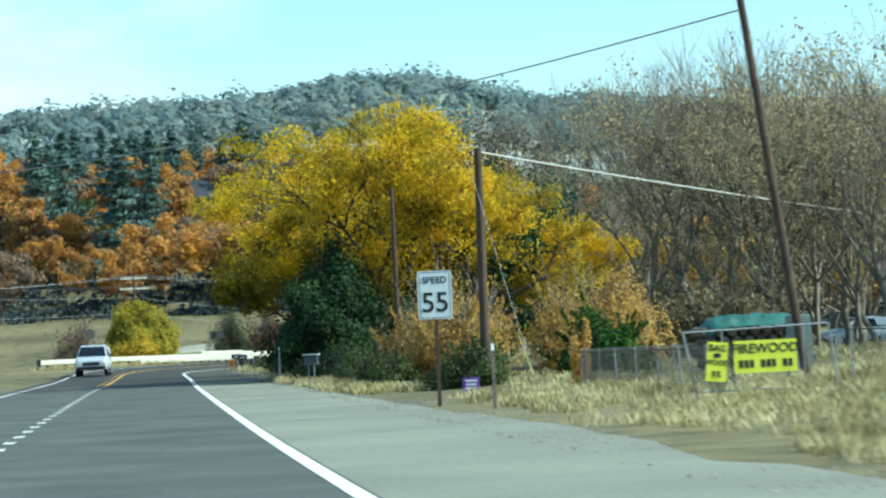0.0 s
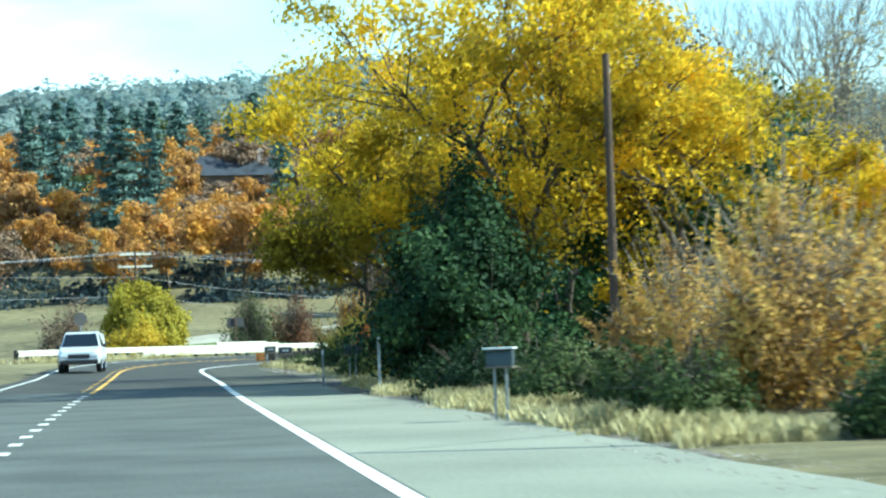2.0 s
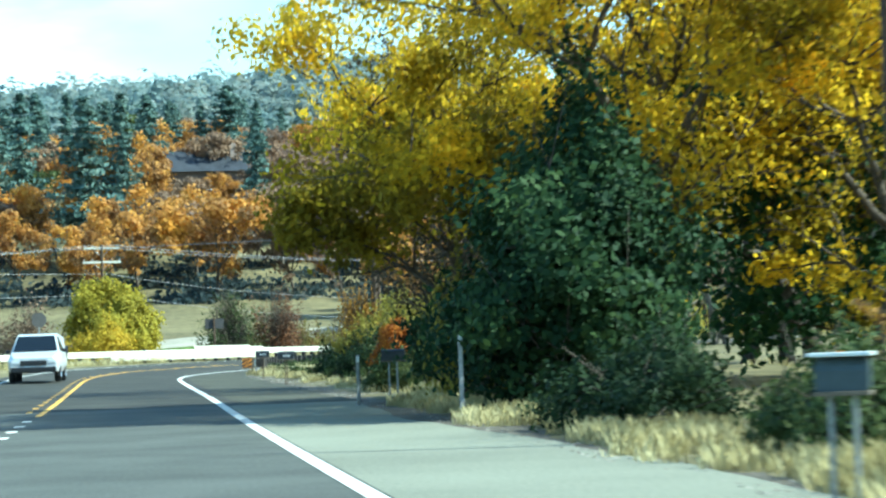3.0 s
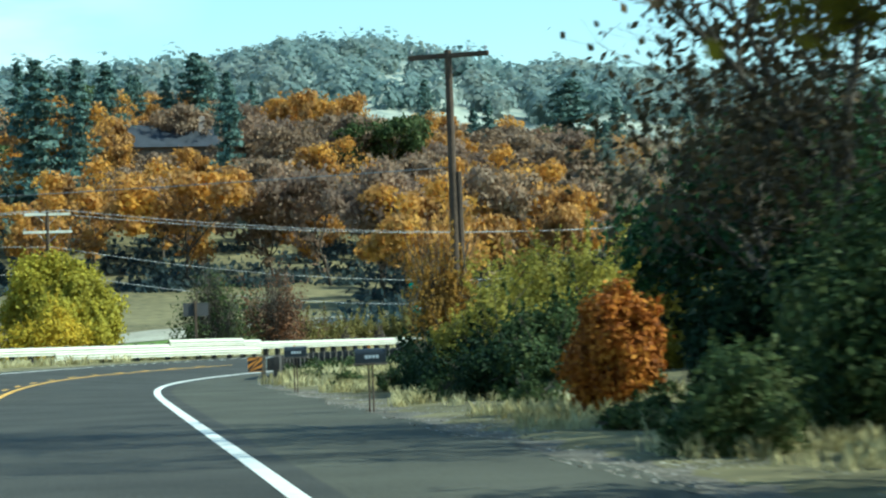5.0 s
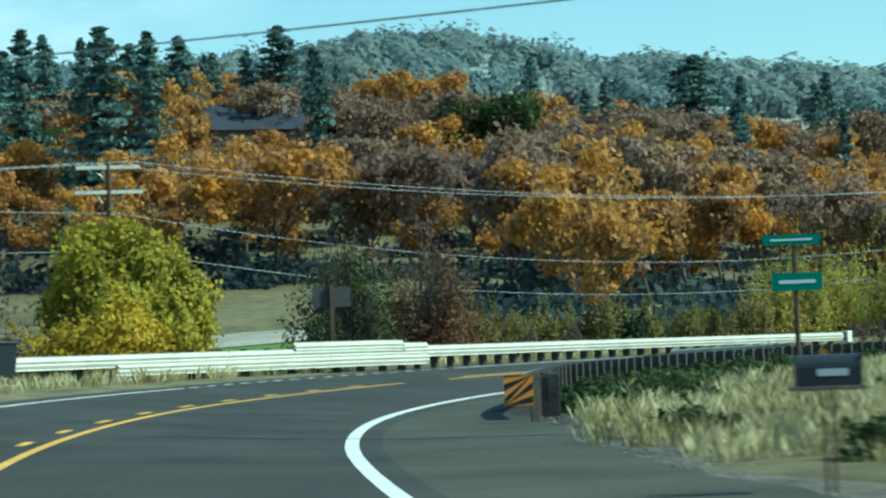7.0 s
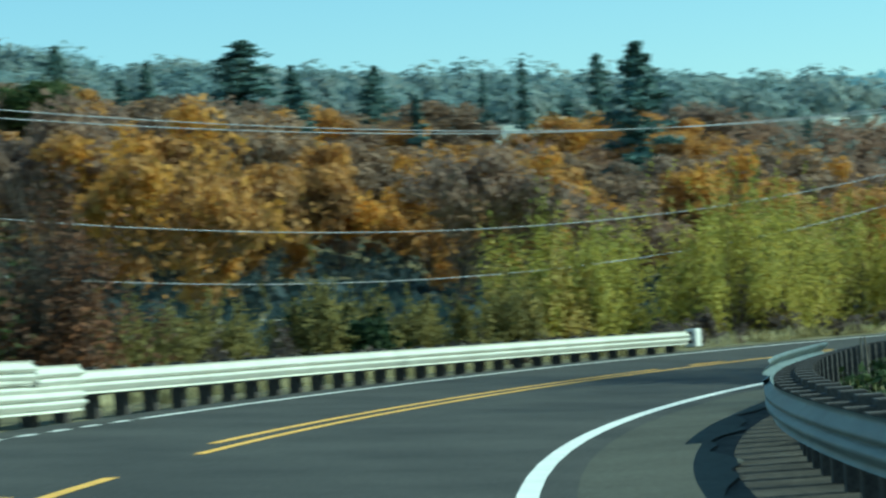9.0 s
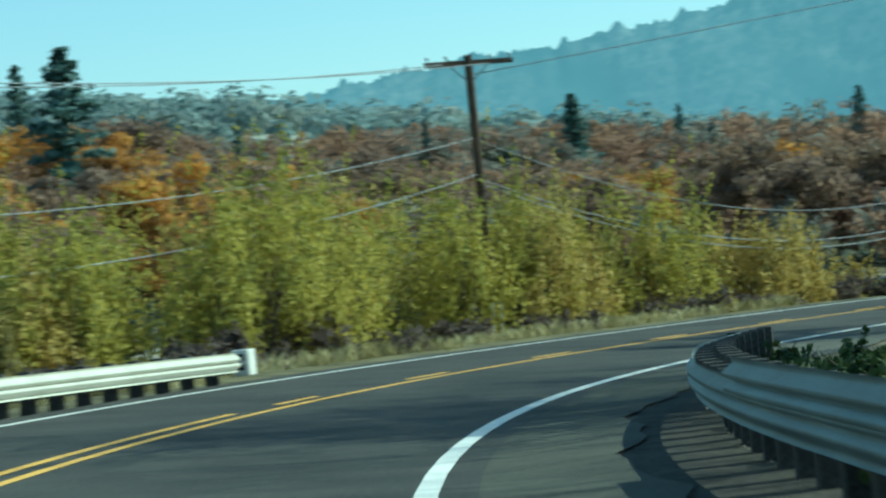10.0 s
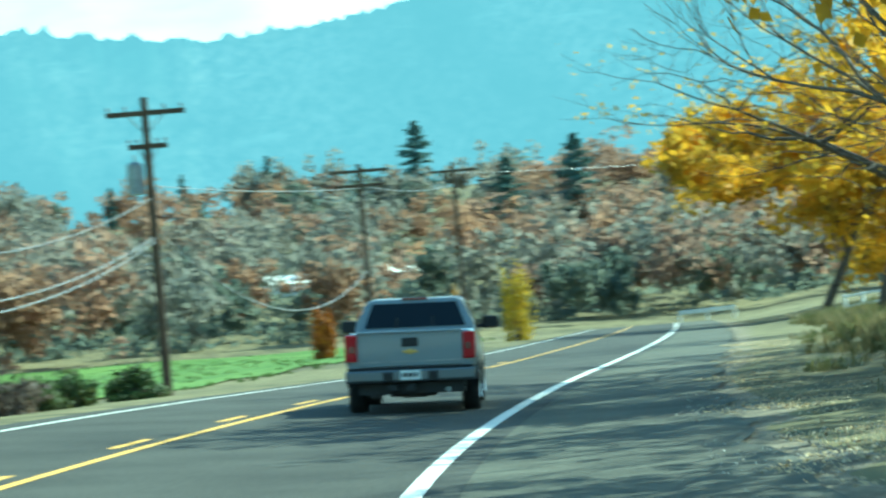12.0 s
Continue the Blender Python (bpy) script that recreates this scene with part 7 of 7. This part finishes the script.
blades("dry_grass", 14000, band(52, 62, -10.5, -6.2, 0.3), 0.06, 0.3, DRY_GRASS, "dry straw-coloured grass along the verge", 9)
blades("dry_grass", 54000, band(20, 52, -10.5, -4.4, 0.4), 0.04, 0.25, DRY_GRASS, "tall dry straw-coloured grass along the verge", 1)
blades("dry_grass", 26000, band(60, 100, -4.6, -3.0, 0.3), 0.06, 0.32, DRY_GRASS, "dry straw-coloured grass along the verge", 2)
blades("dry_grass", 26000, band(100, 162, -6.8, -3.8, 0.5), 0.05, 0.27, DRY_GRASS, "tall dry straw-coloured grass along the verge", 3)
blades("dry_grass", 24000, band(150, 215, -9.0, -2.9, 0.5), 0.1, 0.4, DRY_GRASS, "dry grass behind the guard rail", 4)
blades("dry_grass", 24000, band(172, 262, 8.4, 13.5, 0.5), 0.1, 0.45, DRY_GRASS, "dry weeds behind the guard rail", 5)
blades("verge_grass", 40000, band(228, 300, -13, -5.0, 0.9), 0.06, 0.30, VERGE_GRASS, "green and yellow verge grass beside the road", 6)
blades("verge_weeds", 22000, band(270, 340, -17, -5.6, 0.6), 0.15, 0.65, VERGE_GRASS, "rank olive and brown weeds on the verge", 14, 0.02)
blades("field_grass", 40000, band(240, 420, 13, 62), 0.06, 0.2, GREEN_GRASS, "bright green grass in a flat field", 7, 0.05)
blades("dry_grass", 40000, lambda rng, n: (rng.uniform(9, 40, n), rng.uniform(40, 110, n)), 0.12, 0.36, DRY_GRASS, "dry grass under the bare trees", 8, 0.014)


def litter(name, count, place, size, material, label, seed, category):
    rng = np.random.default_rng(seed)
    x, y = place(rng, count)
    s_, d_ = road_coords(x, y)
    z = np.where((d_ > -5.0) & (d_ < 7.0), road_z(s_, d_) + np.where(d_ < -2.7, -0.005, 0.012), ground_z(x, y) + 0.02)
    u = rng.normal(size=(count, 3)) * [1, 1, 0.35]
    u /= np.linalg.norm(u, axis=1)[:, None]
    w = np.cross(u, [0, 0, 1.0]) + rng.normal(0, 0.2, (count, 3))
    sz = size * rng.uniform(0.4, 1.4, (count, 1))
    c = np.stack([x, y, z], 1)
    v = np.stack([c - u * sz, c + w * sz * 0.7 + [0, 0, 0.004], c + u * sz, c - w * sz * 0.7 + [0, 0, 0.004]], 1)
    top = c + [0, 0, 1] * sz * 0.6
    v = np.concatenate([v, top[:, None]], 1).reshape(-1, 3)
    f = np.array([[0, 1, 4], [1, 2, 4], [2, 3, 4], [3, 0, 4]])
    me = mesh_from(name, v, (f[None] + 5 * np.arange(count)[:, None, None]).reshape(-1, 3), 3)
    me.materials.append(material)
    return tagged(new(name, me), label, category, kind="stuff")


STONE = leaf_mat("verge_stones", [(0.12, 0.10, 0.08), (0.24, 0.21, 0.17), (0.42, 0.39, 0.33)], 0.0)
litter("gravel_stones", 16000, band(10, 165, -5.2, -2.5, 0.1), 0.017, STONE, "loose grey-brown stones on the verge", 11, "gravel")
litter("gravel_stones", 12000, band(163, 260, -7.5, -2.2, 0.1), 0.017, STONE, "loose stones beside the guard rail", 12, "gravel")
DEAD_LEAF = leaf_mat("fallen_leaf_litter", [(0.28, 0.19, 0.09), (0.50, 0.38, 0.20), (0.72, 0.60, 0.40)], 0.2, 0.4, 0.8)
litter("fallen_leaves", 26000, band(222, 300, -9, -2.9, 0.6), 0.022, DEAD_LEAF, "fallen yellow leaves on the verge", 13, "leaves")

# field of young grass across the road, and its pale track
def patch(name, s0, s1, d0, d1, lift, material, label):
    s = np.arange(s0, s1 + 1, 4.0)
    d = np.linspace(d0, d1, 16)
    S, Dm = np.meshgrid(s, d, indexing="ij")
    X, Y = along(S.ravel(), Dm.ravel())
    v = np.stack([X, Y, ground_z(X, Y) + lift], 1)
    k = 16
    i, j = np.meshgrid(np.arange(len(s) - 1), np.arange(k - 1), indexing="ij")
    a = (i * k + j).ravel()
    me = mesh_from(name, v, np.stack([a, a + k, a + k + 1, a + 1], 1), 4)
    return laid(name, me, material, label, "field")


TURF = mat("green_turf", (0.11, 0.19, 0.04), 0.9, var=0.3, scale=0.12, fine=2.5, bump=0.3, spec=0.1, tint=(0.17, 0.24, 0.06))
TRACK = mat("pale_track", (0.36, 0.33, 0.25), 0.95, var=0.25, scale=0.3, fine=4, bump=0.2, spec=0.1)
patch("field", 236, 420, 14.5, 62, 0.06, TURF, "bright green level field across the road")
patch("dirt_track", 236, 420, 62.5, 74, 0.08, TRACK, "pale dirt track at the field's far edge")
